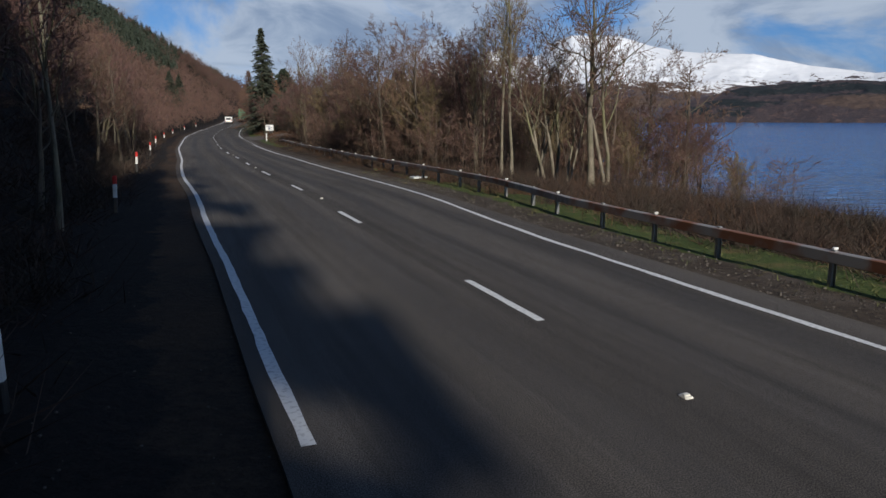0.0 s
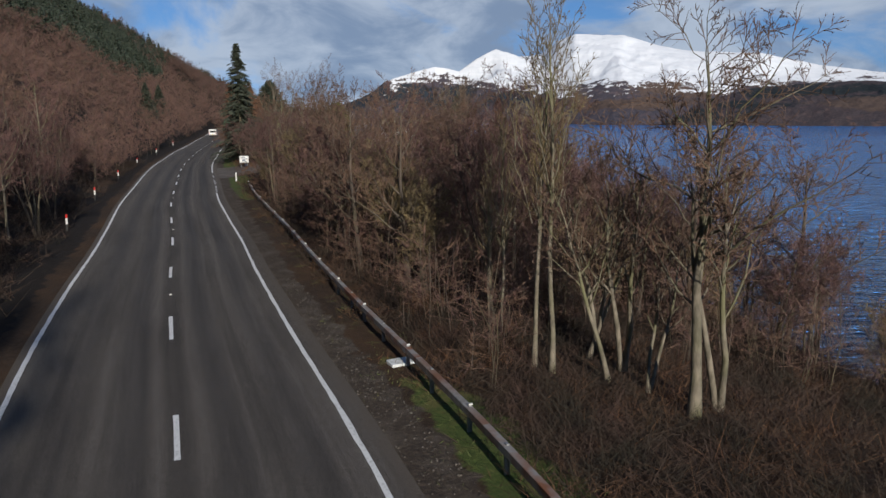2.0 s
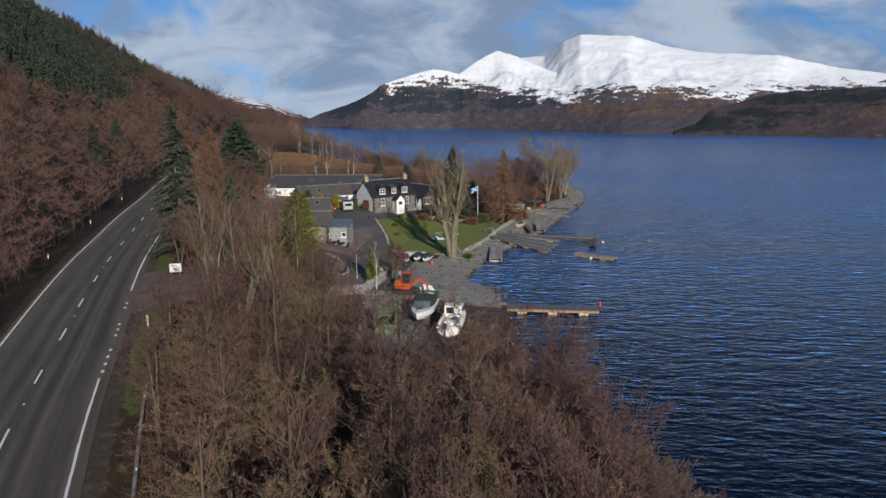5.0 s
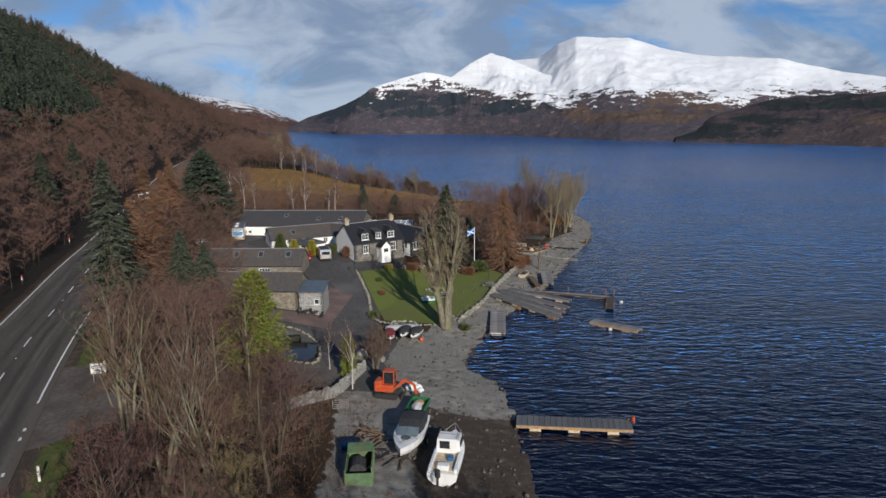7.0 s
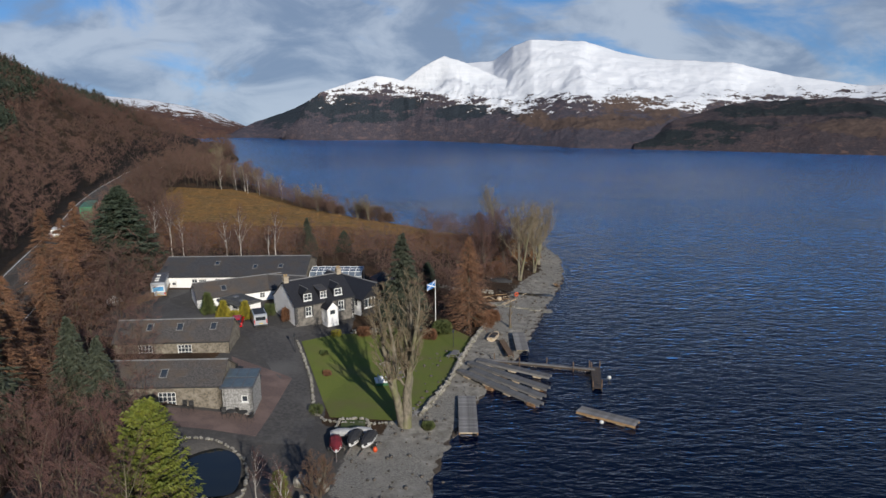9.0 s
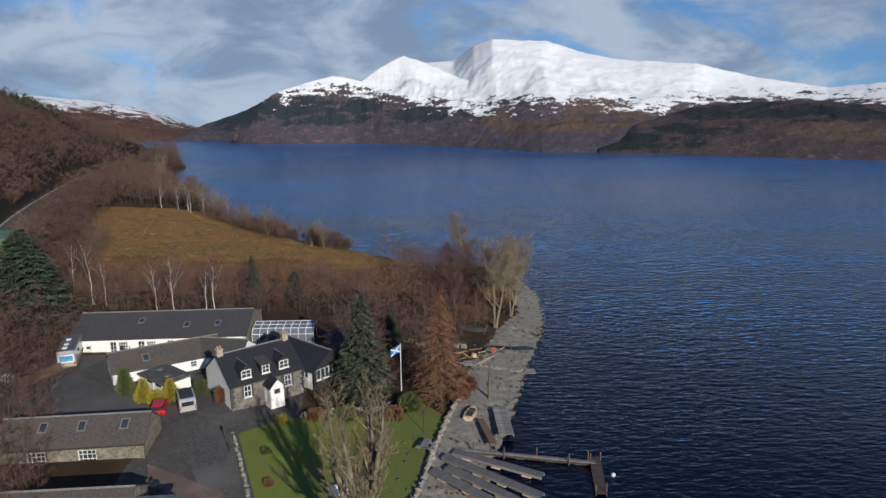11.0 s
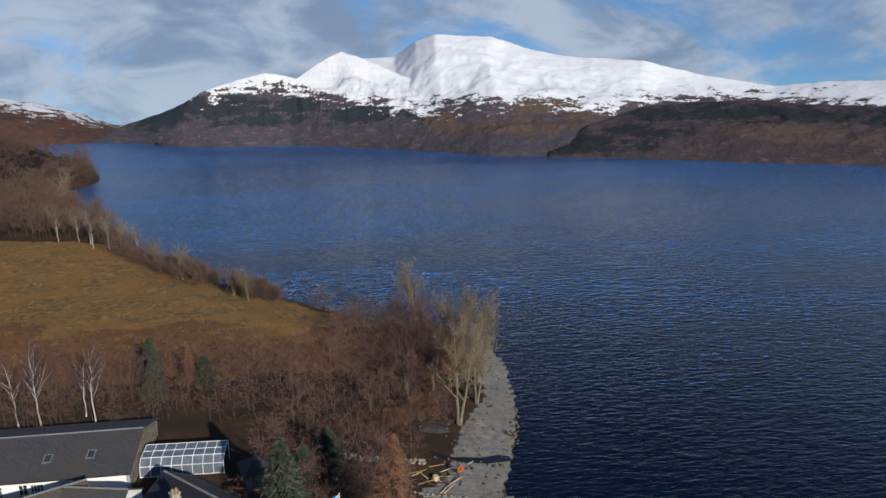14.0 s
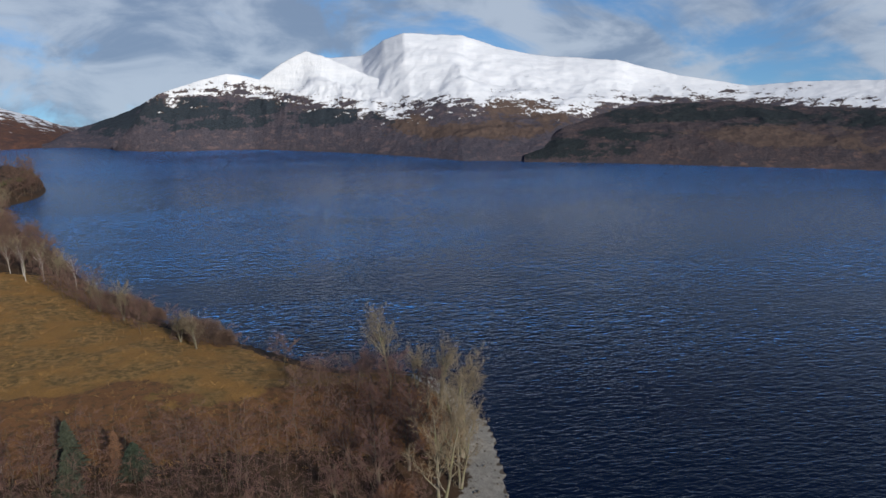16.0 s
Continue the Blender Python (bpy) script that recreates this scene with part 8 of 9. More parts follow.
def garden_things():
    for k, (x, y) in enumerate(((-19.4, 120.8), (-18.3, 131.6), (-0.7, 137.2))):
        lamp = thing("garden_lamp", "black post lamp with a lantern head", "lamp", x, y, None, 0, "garden lamps")
        part("post", Shape().rod((0, 0, -0.1), (0, 0, 1.9), 0.045, 0.035), "black_plastic", lamp)
        part("lantern", Shape().box(0, 0, 1.9, 0.2, 0.2, 0.28, 0.03), "pane", lamp)
        part("cap", Shape().loft([[(0.15 * a, 0.15 * b, 2.18) for a, b in ((-1, -1), (1, -1), (1, 1), (-1, 1))], [(0.02 * a, 0.02 * b, 2.32) for a, b in ((-1, -1), (1, -1), (1, 1), (-1, 1))]]), "black_plastic", lamp)
    flag = thing("flagpole", "white flagpole flying a blue flag with white cross", "flag", -2.9, 146.8, None, 0)
    part("pole", Shape().rod((0, 0, -0.1), (0, 0, 5.6), 0.055, 0.04), "white_paint", flag)
    n = 12
    wave = lambda u: 0.10 * math.sin(u * 5.0)
    def cloth(u, w):
        return (-1.25 * u * 0.86, wave(u) - 0.25 * u, 5.45 - 0.85 * w - 0.42 * u)
    s = Shape()
    for i in range(n):
        for j in range(8):
            a, b, c, d = i / n, (i + 1) / n, j / 8, (j + 1) / 8
            s.add([cloth(a, c), cloth(b, c), cloth(b, d), cloth(a, d)], [(0, 1, 2, 3)])
    f = part("flag", s, "saltire_blue", flag, soft=True)
    for flip in (0, 1):
        s = Shape()
        for i in range(n):
            a, b = i / n, (i + 1) / n
            for o in (-0.012, 0.012):
                q = []
                for u, sg in ((a, -1), (b, -1), (b, 1), (a, 1)):
                    w = min(max((1 - u if flip else u) + sg * 0.09, 0), 1)
                    p = cloth(u, w)
                    q.append((p[0], p[1] + o, p[2]))
                s.add(q, [(0, 1, 2, 3)])
        part("white_cross", s, "white_paint", f)
    # tables and chairs by the stone cottages, a picnic table, a pedal boat on the grass
    for k, (x, y) in enumerate(((-20.9, 116.2), (-19.9, 116.4), (-22.6, 125.0))):
        t = thing("garden_table", "round black metal garden table", "table", x, y, None, 0, "garden tables")
        part("tabletop", Shape().rod((0, 0, 0.70), (0, 0, 0.73), 0.42, n=18), "black_plastic", t)
        for a in range(3):
            part("leg", Shape().rod((0.05 * math.cos(a * 2.1), 0.05 * math.sin(a * 2.1), 0.7), (0.33 * math.cos(a * 2.1), 0.33 * math.sin(a * 2.1), 0), 0.02), "black_plastic", t)
    proto = None
    for k, (x, y, a) in enumerate(((-21.5, 116.1, 20), (-20.4, 116.8, 160), (-19.2, 116.2, 250), (-25.2, 116.6, 0), (-24.6, 116.6, 10), (-22.1, 124.6, 90), (-23.1, 125.3, 250), (-36.0, 154.2, 40), (-35.0, 154.3, 100))):
        m = pose(x, y, level_at(x, y) + 0.03, 0, 0, a)
        if proto is None:
            proto = thing("garden_chair", "black metal garden chair", "chair", 0, 0, 0, 0, "garden chairs")
            part("seat", Shape().box(0, 0, 0.43, 0.42, 0.42, 0.03, 0.01), "black_plastic", proto)
            part("backrest", Shape().box(0, 0.2, 0.46, 0.42, 0.03, 0.45, 0.01), "black_plastic", proto)
            for i in (-1, 1):
                for j in (-1, 1):
                    part("leg", Shape().rod((0.18 * i, 0.18 * j, 0.44), (0.2 * i, 0.2 * j, 0), 0.015, n=6), "black_plastic", proto)
            proto.matrix_world = m
        else:
            copy_thing(proto, m)
    for x, y, a in ((-5.2, 119.0, 60), (-6.3, 127.9, 20), (-0.6, 133.8, 70), (-31.5, 154.0, 5)):
        t = thing("picnic_table", "weathered timber picnic table with benches", "table", x, y, None, a, "picnic tables")
        part("tabletop", Shape().box(0, 0, 0.70, 1.5, 0.7, 0.05, 0.01), "weathered_deck", t)
        for k in (-1, 1):
            part("bench", Shape().box(0, k * 0.65, 0.42, 1.5, 0.25, 0.05, 0.01), "weathered_deck", t)
            part("leg_frame", Shape().rod((k * 0.5, -0.3, 0.7), (k * 0.5, -0.65, 0), 0.04).rod((k * 0.5, 0.3, 0.7), (k * 0.5, 0.65, 0), 0.04).rod((k * 0.5, -0.7, 0.40), (k * 0.5, 0.7, 0.40), 0.035), "weathered_deck", t)
    pb = thing("pedal_boat", "white and green pedal boat resting on the lawn", "boat", -8.1, 126.6, None, 12)
    part("hull", Shape().loft([[(x, -0.75 * w, 0.05), (x, -0.85 * w, 0.35), (x, 0.85 * w, 0.35), (x, 0.75 * w, 0.05)] for x, w in ((-0.95, 0.8), (-0.7, 1), (0.5, 1), (0.95, 0.55))]), "green_paint", pb)
    part("deck", Shape().box(-0.05, 0, 0.35, 1.8, 1.45, 0.10, 0.05), "gel_white", pb)
    for y in (-0.38, 0.38):
        part("seat", Shape().box(-0.25, y, 0.45, 0.6, 0.5, 0.14, 0.06).box(-0.55, y, 0.45, 0.12, 0.5, 0.42, 0.05), "gel_white", pb)
    part("pedal_box", Shape().box(0.4, 0, 0.45, 0.35, 0.3, 0.12, 0.03), "green_paint", pb)


def car_parts(car, paint):
    rings = []
    for y, k in ((-0.84, 0.90), (-0.78, 1.0), (0.78, 1.0), (0.84, 0.90)):
        rings.append([(x, y, 0.3 + (z - 0.3) * k) for x, z in ((-1.95, 0.3), (-1.98, 0.62), (-1.9, 0.92), (1.1, 0.93), (1.75, 0.80), (1.95, 0.62), (1.95, 0.3))])
    part("body", Shape().loft(rings), paint, car)
    rings = []
    for y, k in ((-0.72, 0.8), (-0.62, 1.0), (0.62, 1.0), (0.72, 0.8)):
        rings.append([(-1.85, y, 0.92), (-1.55, y, 0.92 + 0.5 * k), (0.2, y, 0.92 + 0.52 * k), (1.0, y, 0.92)])
    part("cabin_glass", Shape().loft(rings), "glass_dark", car)
    part("roof", Shape().box(-0.65, 0, 1.42, 1.75, 1.2, 0.05, 0.03), paint, car)
    part("spoiler", Shape().box(-1.75, 0, 1.38, 0.25, 1.2, 0.05, 0.02), paint, car)
    for y in (-1, 1):
        for x in (-1.25, 1.2):
            wheel(car, x, y * 0.74, 0.31, 0.31, 0.2, y)
        part("tail_lamp", Shape().box(-1.97, y * 0.62, 0.72, 0.05, 0.25, 0.16, 0.02), "red_reflector", car)
        part("wing_mirror", Shape().box(0.55, y * 0.88, 0.92, 0.12, 0.16, 0.12, 0.03), paint, car)
    part("number_plate", Shape().box(-2.0, 0, 0.55, 0.02, 0.5, 0.11), "plate_yellow", car, "yellow plate")


def vehicles():
    car = thing("car", "small red hatchback parked by the shrubs", "car", -26.6, 138.6, None, 100)
    car.scale = (0.82, 0.82, 0.82)
    car_parts(car, "car_red")
    van = thing("van", "silver van with black roof parked facing the house", "van", -24.2, 139.2, None, 112)
    van.scale = (0.85, 0.85, 0.85)
    van_parts(van, "van_silver", 4.4, 1.85, 1.95)
    part("roof_panel", Shape().box(-0.35, 0, 1.95, 2.9, 1.5, 0.03, 0.01), "black_plastic", van)
    cv = thing("motorhome", "long white motorhome with a blue picture on its rear", "motorhome", -41.2, 152.4, None, 106)
    cv.scale = (0.9, 0.9, 0.9)
    part("body", Shape().box(0, 0, 0.45, 6.4, 2.15, 1.95, 0.15), "van_silver", cv)
    part("lower_panel", Shape().box(0, 0, 0.32, 6.3, 2.18, 0.55, 0.05), "deck_side", cv)
    part("roof", Shape().box(0, 0, 2.4, 6.2, 2.0, 0.06, 0.02), "lead", cv)
    for x in (-2.0, -0.6, 1.2):
        part("roof_hatch", Shape().box(x, 0.2, 2.46, 0.6, 0.6, 0.12, 0.04), "white_plastic", cv)
    part("rear_panel", Shape().box(-3.21, 0, 0.95, 0.04, 1.8, 1.0, 0.02), "white_paint", cv)
    part("rear_picture", Shape().box(-3.235, 0, 1.1, 0.02, 1.55, 0.7), "blue_panel", cv, "blue landscape picture")
    part("number_plate", Shape().box(-3.225, 0, 0.6, 0.02, 0.5, 0.11), "plate_yellow", cv, "yellow plate")
    for y in (-1, 1):
        for x in (-1.6, 2.1):
            wheel(cv, x, y * 0.95, 0.35, 0.35, 0.22, y)
        part("side_window", Shape().box(0.6, y * 1.07, 1.35, 3.8, 0.03, 0.55, 0.03), "glass_dark", cv)
        part("tail_lamp", Shape().box(-3.215, y * 0.9, 0.6, 0.04, 0.16, 0.3, 0.02), "red_reflector", cv)
    tank = thing("oil_tank", "pale domed tank behind a brown fence", "tank", -45.0, 146.5, None, 20)
    part("tank_body", Shape().ball(0, 0, 0.55, 1.0, 0.7, 0.65), "white_plastic", tank, soft=True)
    part("lid", Shape().rod((0, 0, 1.15), (0, 0, 1.25), 0.2, n=12), "white_plastic", tank)
    fence = thing("timber_fence", "brown close-boarded timber fence beside the yard", "fence", -42.0, 147.5, None, 62)
    me = mesh_from("board", *(lambda s: (s.v, s.f))(Shape().box(0, 0, 0, 0.15, 0.03, 1.1, 0.005)), M["timber"])
    for i in range(40):
        b = new("board", me); b.parent = fence
        b.matrix_local = pose(-3.2 + i * 0.16, 0, -0.1 + 0.02 * (i % 3))
    for x in (-3.2, 0, 3.2):
        part("post", Shape().box(x, 0.07, -0.3, 0.1, 0.1, 1.45, 0.01), "timber", fence)


def boat_hull(parent, L, W, H, material="gel_white", stern=0.85, name="hull"):
    s, rings = Shape(), []
    for u in np.linspace(0, 1, 11):
        x = -L / 2 + L * u
        w = W / 2 * (stern + (1 - stern) * min(1, u * 3)) * (1 - max(0, (u - 0.45) / 0.55) ** 2.2) + 0.02
        keel = 0.0 + 0.55 * H * max(0, (u - 0.6) / 0.4) ** 2
        top = H * (0.82 + 0.18 * u)
        rings.append([(x, 0, keel), (x, w * 0.55, keel + 0.12 * H), (x, w * 0.92, keel + (top - keel) * 0.5), (x, w, top), (x, w * 0.86, top + 0.02), (x, 0, top + 0.03),
                      (x, -w * 0.86, top + 0.02), (x, -w, top), (x, -w * 0.92, keel + (top - keel) * 0.5), (x, -w * 0.55, keel + 0.12 * H)])
    return part(name, s.loft(rings), material, parent, soft=False)


def boatyard():
    z = lambda x, y: level_at(x, y)
    a = thing("motor_boat", "white speedboat with a black canopy on a trailer", "boat", -6.3, 89.3, None, -96)
    t = part("trailer", Shape().rod((-2.6, -0.6, 0.4), (2.4, -0.1, 0.4), 0.05).rod((-2.6, 0.6, 0.4), (2.4, 0.1, 0.4), 0.05).rod((2.2, 0, 0.4), (3.7, 0, 0.35), 0.05).rod((-0.8, -1.0, 0.3), (-0.8, 1.0, 0.3), 0.05), "steel_dark", a)
    for y in (-1, 1):
        wheel(t, -0.8, y * 1.02, 0.3, 0.3, 0.2, y)
    part("jockey_wheel", Shape().rod((3.4, 0.1, 0.0), (3.4, 0.1, 0.7), 0.04), "steel_dark", t)
    h = boat_hull(a, 5.9, 2.2, 1.1); h.location = (0, 0, 0.42)
    part("foredeck_hatch", Shape().ball(1.3, 0, 1.56, 0.35, 0.35, 0.05), "lead", a, soft=True)
    part("windscreen", Shape().loft([[(0.9, -0.75, 1.5), (1.0, 0, 1.52), (0.9, 0.75, 1.5)], [(0.35, -0.80, 1.95), (0.45, 0, 2.0), (0.35, 0.80, 1.95)]], close=False, cap=False), "roof_panel", a)
    part("canopy", Shape().loft([[(x, -0.95 * k, 1.42), (x, -0.85 * k, 1.42 + hh), (x, 0, 1.5 + hh), (x, 0.85 * k, 1.42 + hh), (x, 0.95 * k, 1.42)] for x, k, hh in ((0.4, 0.85, 0.5), (-0.4, 1, 0.72), (-1.8, 1, 0.62), (-2.8, 0.85, 0.3))]), "canvas_black", a, "black canvas canopy")
    part("cockpit_seat", Shape().box(0.15, -0.4, 1.45, 0.4, 0.45, 0.25, 0.05).box(0.15, 0.4, 1.45, 0.4, 0.45, 0.25, 0.05), "green_paint", a)
    part("bow_rail", Shape().rod((2.7, 0, 1.8), (1.3, 0.8, 1.75), 0.02).rod((2.7, 0, 1.8), (1.3, -0.8, 1.75), 0.02).rod((1.3, 0.8, 1.75), (1.3, 0.8, 1.45), 0.02).rod((1.3, -0.8, 1.75), (1.3, -0.8, 1.45), 0.02), "zinc", a)
    b = thing("fishing_boat", "white cabin fishing boat with an open stern", "boat", -3.3, 87.0, None, 84)
    h = boat_hull(b, 6.0, 2.1, 1.1, stern=0.95); h.location = (0, 0, 0.25)
    part("cockpit_floor", Shape().box(-1.6, 0, 1.24, 2.3, 1.5, 0.06, 0.02), "float_pale", b)
    for y in (-1, 1):
        part("gunwale", Shape().box(-1.6, y * 0.85, 1.2, 2.6, 0.22, 0.28, 0.04), "gel_white", b)
    part("cabin", Shape().loft([[(x, -w, 1.25), (x, -w * 0.9, 1.25 + hh), (x, w * 0.9, 1.25 + hh), (x, w, 1.25)] for x, w, hh in ((-0.4, 0.85, 1.05), (0.7, 0.85, 1.05), (1.25, 0.75, 0.45), (2.2, 0.45, 0.2))]), "gel_white", b)
    part("cabin_window", Shape().box(-0.42, 0.25, 1.6, 0.04, 0.7, 0.55, 0.02).box(0.2, 0.83, 1.75, 0.9, 0.06, 0.35, 0.02).box(0.2, -0.83, 1.75, 0.9, 0.06, 0.35, 0.02), "glass_dark", b)
    part("roof_rack", Shape().rod((-0.5, -0.7, 2.45), (0.8, -0.7, 2.45), 0.025).rod((-0.5, 0.7, 2.45), (0.8, 0.7, 2.45), 0.025).rod((0.1, -0.7, 2.45), (0.1, 0.7, 2.45), 0.025).rod((-0.5, -0.7, 2.3), (-0.5, -0.7, 3.0), 0.02), "zinc", b)
    part("bow_rail", Shape().rod((2.9, 0, 1.9), (1.2, 0.85, 1.85), 0.025).rod((2.9, 0, 1.9), (1.2, -0.85, 1.85), 0.025).rod((2.9, 0, 1.9), (2.9, 0, 1.4), 0.02).rod((1.9, 0.5, 1.87), (1.9, 0.5, 1.4), 0.02).rod((1.9, -0.5, 1.87), (1.9, -0.5, 1.4), 0.02), "zinc", b)
    part("outboard_motor", Shape().box(-3.1, 0.25, 1.0, 0.3, 0.3, 0.5, 0.06).box(-3.12, 0.25, 0.3, 0.12, 0.1, 0.7), "canvas_black", b)
    part("engine_box", Shape().box(-2.5, 0.0, 1.25, 0.5, 0.8, 0.35, 0.05), "gel_white", b)
    part("fish_crate", Shape().box(-1.3, -0.3, 1.3, 0.5, 0.4, 0.25, 0.03), "tarp_blue", b, "blue plastic crate")
    part("keel_block", Shape().box(0, 0, 0, 3.5, 0.5, 0.32, 0.03), "timber", b)
    # excavator
    e = thing("excavator", "small orange tracked excavator with its boom lowered", "excavator", -9.2, 98.4, None, -8)
    for y in (-0.62, 0.62):
        rings = [[(x * k, yy, 0.27 + zz * k) for x, zz in ((-0.95, -0.18), (-1.08, 0), (-0.95, 0.2), (0.95, 0.2), (1.08, 0), (0.95, -0.18), (0.8, -0.27), (-0.8, -0.27))] for yy, k in ((y - 0.17, 0.94), (y - 0.14, 1), (y + 0.14, 1), (y + 0.17, 0.94))]
        part("track", Shape().loft(rings), "rubber", e)
    part("turntable", Shape().rod((0, 0, 0.45), (0, 0, 0.62), 0.5, n=16), "steel_dark", e)
    part("upper_body", Shape().box(-0.25, 0, 0.62, 1.7, 1.25, 0.55, 0.12), "digger_orange", e)
    part("engine_cover", Shape().box(-0.75, 0, 1.15, 0.7, 1.2, 0.35, 0.12), "digger_orange", e)
    cab = part("cab", Shape().box(0.1, 0.25, 1.15, 0.95, 0.75, 1.05, 0.08), "glass_dark", e, "dark glazed cab")
    part("cab_roof", Shape().box(0.1, 0.25, 2.2, 1.02, 0.82, 0.08, 0.03), "digger_orange", cab)
    s = Shape()
    for x in (-0.36, 0.56):
        for y in (-0.12, 0.62):
            s.box(x, y, 1.15, 0.07, 0.07, 1.05)
    part("cab_frame", s, "digger_orange", cab)
    part("boom", Shape().prism([(0.55, 0.85), (0.75, 0.8), (1.6, 1.55), (2.4, 1.25), (2.35, 1.42), (1.6, 1.78), (1.4, 1.72)], 0.18, pose(0, -0.35, 0)), "digger_orange", e)
    part("dipper", Shape().prism([(2.25, 1.4), (2.45, 1.35), (2.65, 0.5), (2.5, 0.45)], 0.15, pose(0, -0.33, 0)), "digger_orange", e)
    part("bucket", Shape().prism([(2.45, 0.55), (2.75, 0.5), (2.85, 0.2), (2.6, 0.0), (2.25, 0.05), (2.55, 0.25)], 0.5, pose(0, -0.5, 0)), "steel_dark", e)
    part("blade", Shape().box(1.35, 0, 0.05, 0.08, 1.35, 0.35, 0.02), "steel_dark", e)
    part("hydraulic_ram", Shape().rod((0.8, -0.26, 1.0), (1.5, -0.26, 1.6), 0.04), "zinc", e)
    bag = thing("rubble_bag", "heap of white bags and scrap behind the excavator", "bags", -7.4, 99.6, None, 0)
    for k, (x, y, r) in enumerate(((0, 0, 0.45), (0.6, 0.15, 0.4), (0.2, 0.5, 0.42), (0.9, -0.2, 0.3))):
        part("bag", Shape().ball(x, y, r * 0.75, r, r * 0.85, r * 0.8, 10, 6, 0.08, k), "litter_white", bag)
    tr = thing("farm_trailer", "green tipping trailer with bags in it", "trailer", -6.3, 95.0, None, 82)
    part("bed", Shape().box(0, 0, 0.55, 2.5, 1.5, 0.08, 0.01), "trailer_green", tr)
    for x, y, sx, sy in ((0, -0.74, 2.5, 0.05), (0, 0.74, 2.5, 0.05), (-1.24, 0, 0.05, 1.5), (1.24, 0, 0.05, 1.5)):
        part("side_board", Shape().box(x, y, 0.6, sx, sy, 0.42, 0.01), "trailer_green", tr)
    part("cargo", Shape().ball(-0.3, 0, 0.85, 0.6, 0.45, 0.35, 10, 6, 0.08, 2), "canvas_grey", tr)
    part("cargo", Shape().ball(0.65, 0.1, 0.75, 0.5, 0.5, 0.25, 10, 6, 0.08, 5), "deck_side", tr)
    part("drawbar", Shape().rod((-1.25, 0.3, 0.5), (-2.3, 0, 0.45), 0.05).rod((-1.25, -0.3, 0.5), (-2.3, 0, 0.45), 0.05), "steel_dark", tr)
    for y in (-1, 1):
        wheel(tr, 0.1, y * 0.88, 0.34, 0.34, 0.22, y)
    sh = thing("scrap_bin", "open green steel bin with a rusty black tank inside", "bin", -9.1, 84.5, None, 97)
    for x, y, sx, sy, hh in ((0, -0.85, 3.0, 0.06, 1.5), (0, 0.85, 3.0, 0.06, 1.3), (-1.5, 0, 0.06, 1.7, 1.1), (1.5, 0, 0.06, 1.7, 1.6)):
        panel = part("side_panel", Shape().box(x, y, -0.1, sx, sy, hh), "shed_green", sh)
        for i in range(8 if sx > 1 else 0):
            part("rib", Shape().box(-1.3 + i * 0.37, y + (0.055 if y > 0 else -0.055), 0, 0.12, 0.05, hh - 0.15), "shed_green", panel)
    part("tank", Shape().rod((-0.6, 0.1, 0.6), (0.6, 0.1, 0.6), 0.55, n=14), "canvas_black", sh)
    part("lid_panel", Shape().slab([(0.5, -0.85, 1.5), (1.5, -0.85, 1.62), (1.5, 0.85, 1.62), (0.5, 0.85, 1.35)], 0.05), "shed_green", sh)
    rng = np.random.RandomState(77)
    junk = [("scrap_timber", "loose old timber and pipes lying in a heap", "timber", 14), ("scrap_pipe", "rusty scaffold pipes lying by the bin", "steel_dark", 8)]
    for nm, lab, mt, n in junk:
        o = thing(nm, lab, "scrap", -9.4 if n > 10 else -7.9, 90.2 if n > 10 else 87.5, None, 0)
        for k in range(n):
            x, y, a, l = rng.randn() * 0.6, rng.randn() * 1.2, rng.rand() * 3.14, 1.0 + rng.rand() * 1.6
            zz = 0.1 + 0.35 * rng.rand()
            part("length", Shape().rod((x - math.cos(a) * l / 2, y - math.sin(a) * l / 2, zz), (x + math.cos(a) * l / 2, y + math.sin(a) * l / 2, zz + 0.2 * rng.randn()), 0.04 + 0.03 * rng.rand(), n=6), mt, o)
    bl = thing("blue_drum", "blue plastic drum lying among the scrap", "drum", -10.8, 88.8, None, 20)
    part("drum_body", Shape().rod((-0.45, 0, 0.32), (0.45, 0, 0.32), 0.32, n=14), "tarp_blue", bl)
    part("rim", Shape().rod((0.42, 0, 0.32), (0.47, 0, 0.32), 0.335, n=14), "tarp_blue", bl)
    ol = thing("old_dinghy", "upturned grey fibreglass dinghy by the scrap heap", "boat", -9.9, 87.4, None, 120)
    boat_hull(ol, 2.2, 1.1, 0.5, "float_pale")
    g = thing("metal_gate", "pale grey metal gate leaning on the bank", "gate", -12.6, 95.0, None, 15)
    g.matrix_world = g.matrix_world @ pose(0, 0, 0.12, -62, 0, 0) @ Matrix.Diagonal((0.72, 0.72, 0.8, 1))
    for k in range(5):
        part("bar", Shape().rod((-0.9, 0, 0.1 + 0.25 * k), (0.9, 0, 0.1 + 0.25 * k), 0.025, n=6), "zinc", g)
    for x in (-0.9, 0, 0.9):
        part("upright", Shape().rod((x, 0, 0.05), (x, 0, 1.15), 0.03, n=6), "zinc", g)
    for k, (x, y, r) in enumerate(((-13.0, 107.0, 0.75), (-11.6, 107.4, 0.42), (-10.9, 106.4, 0.45), (-13.8, 105.8, 0.4))):
        o = thing("boulder", "pale grey rounded boulder beside the gateway", "boulder", x, y, None, 40 * k, "gateway boulders")
        part("boulder_body", Shape().ball(0, 0, r * 0.5, r * 0.8, r * 0.6, r * 0.8, 10, 7, 0.06, 30 + k), "rock", o)
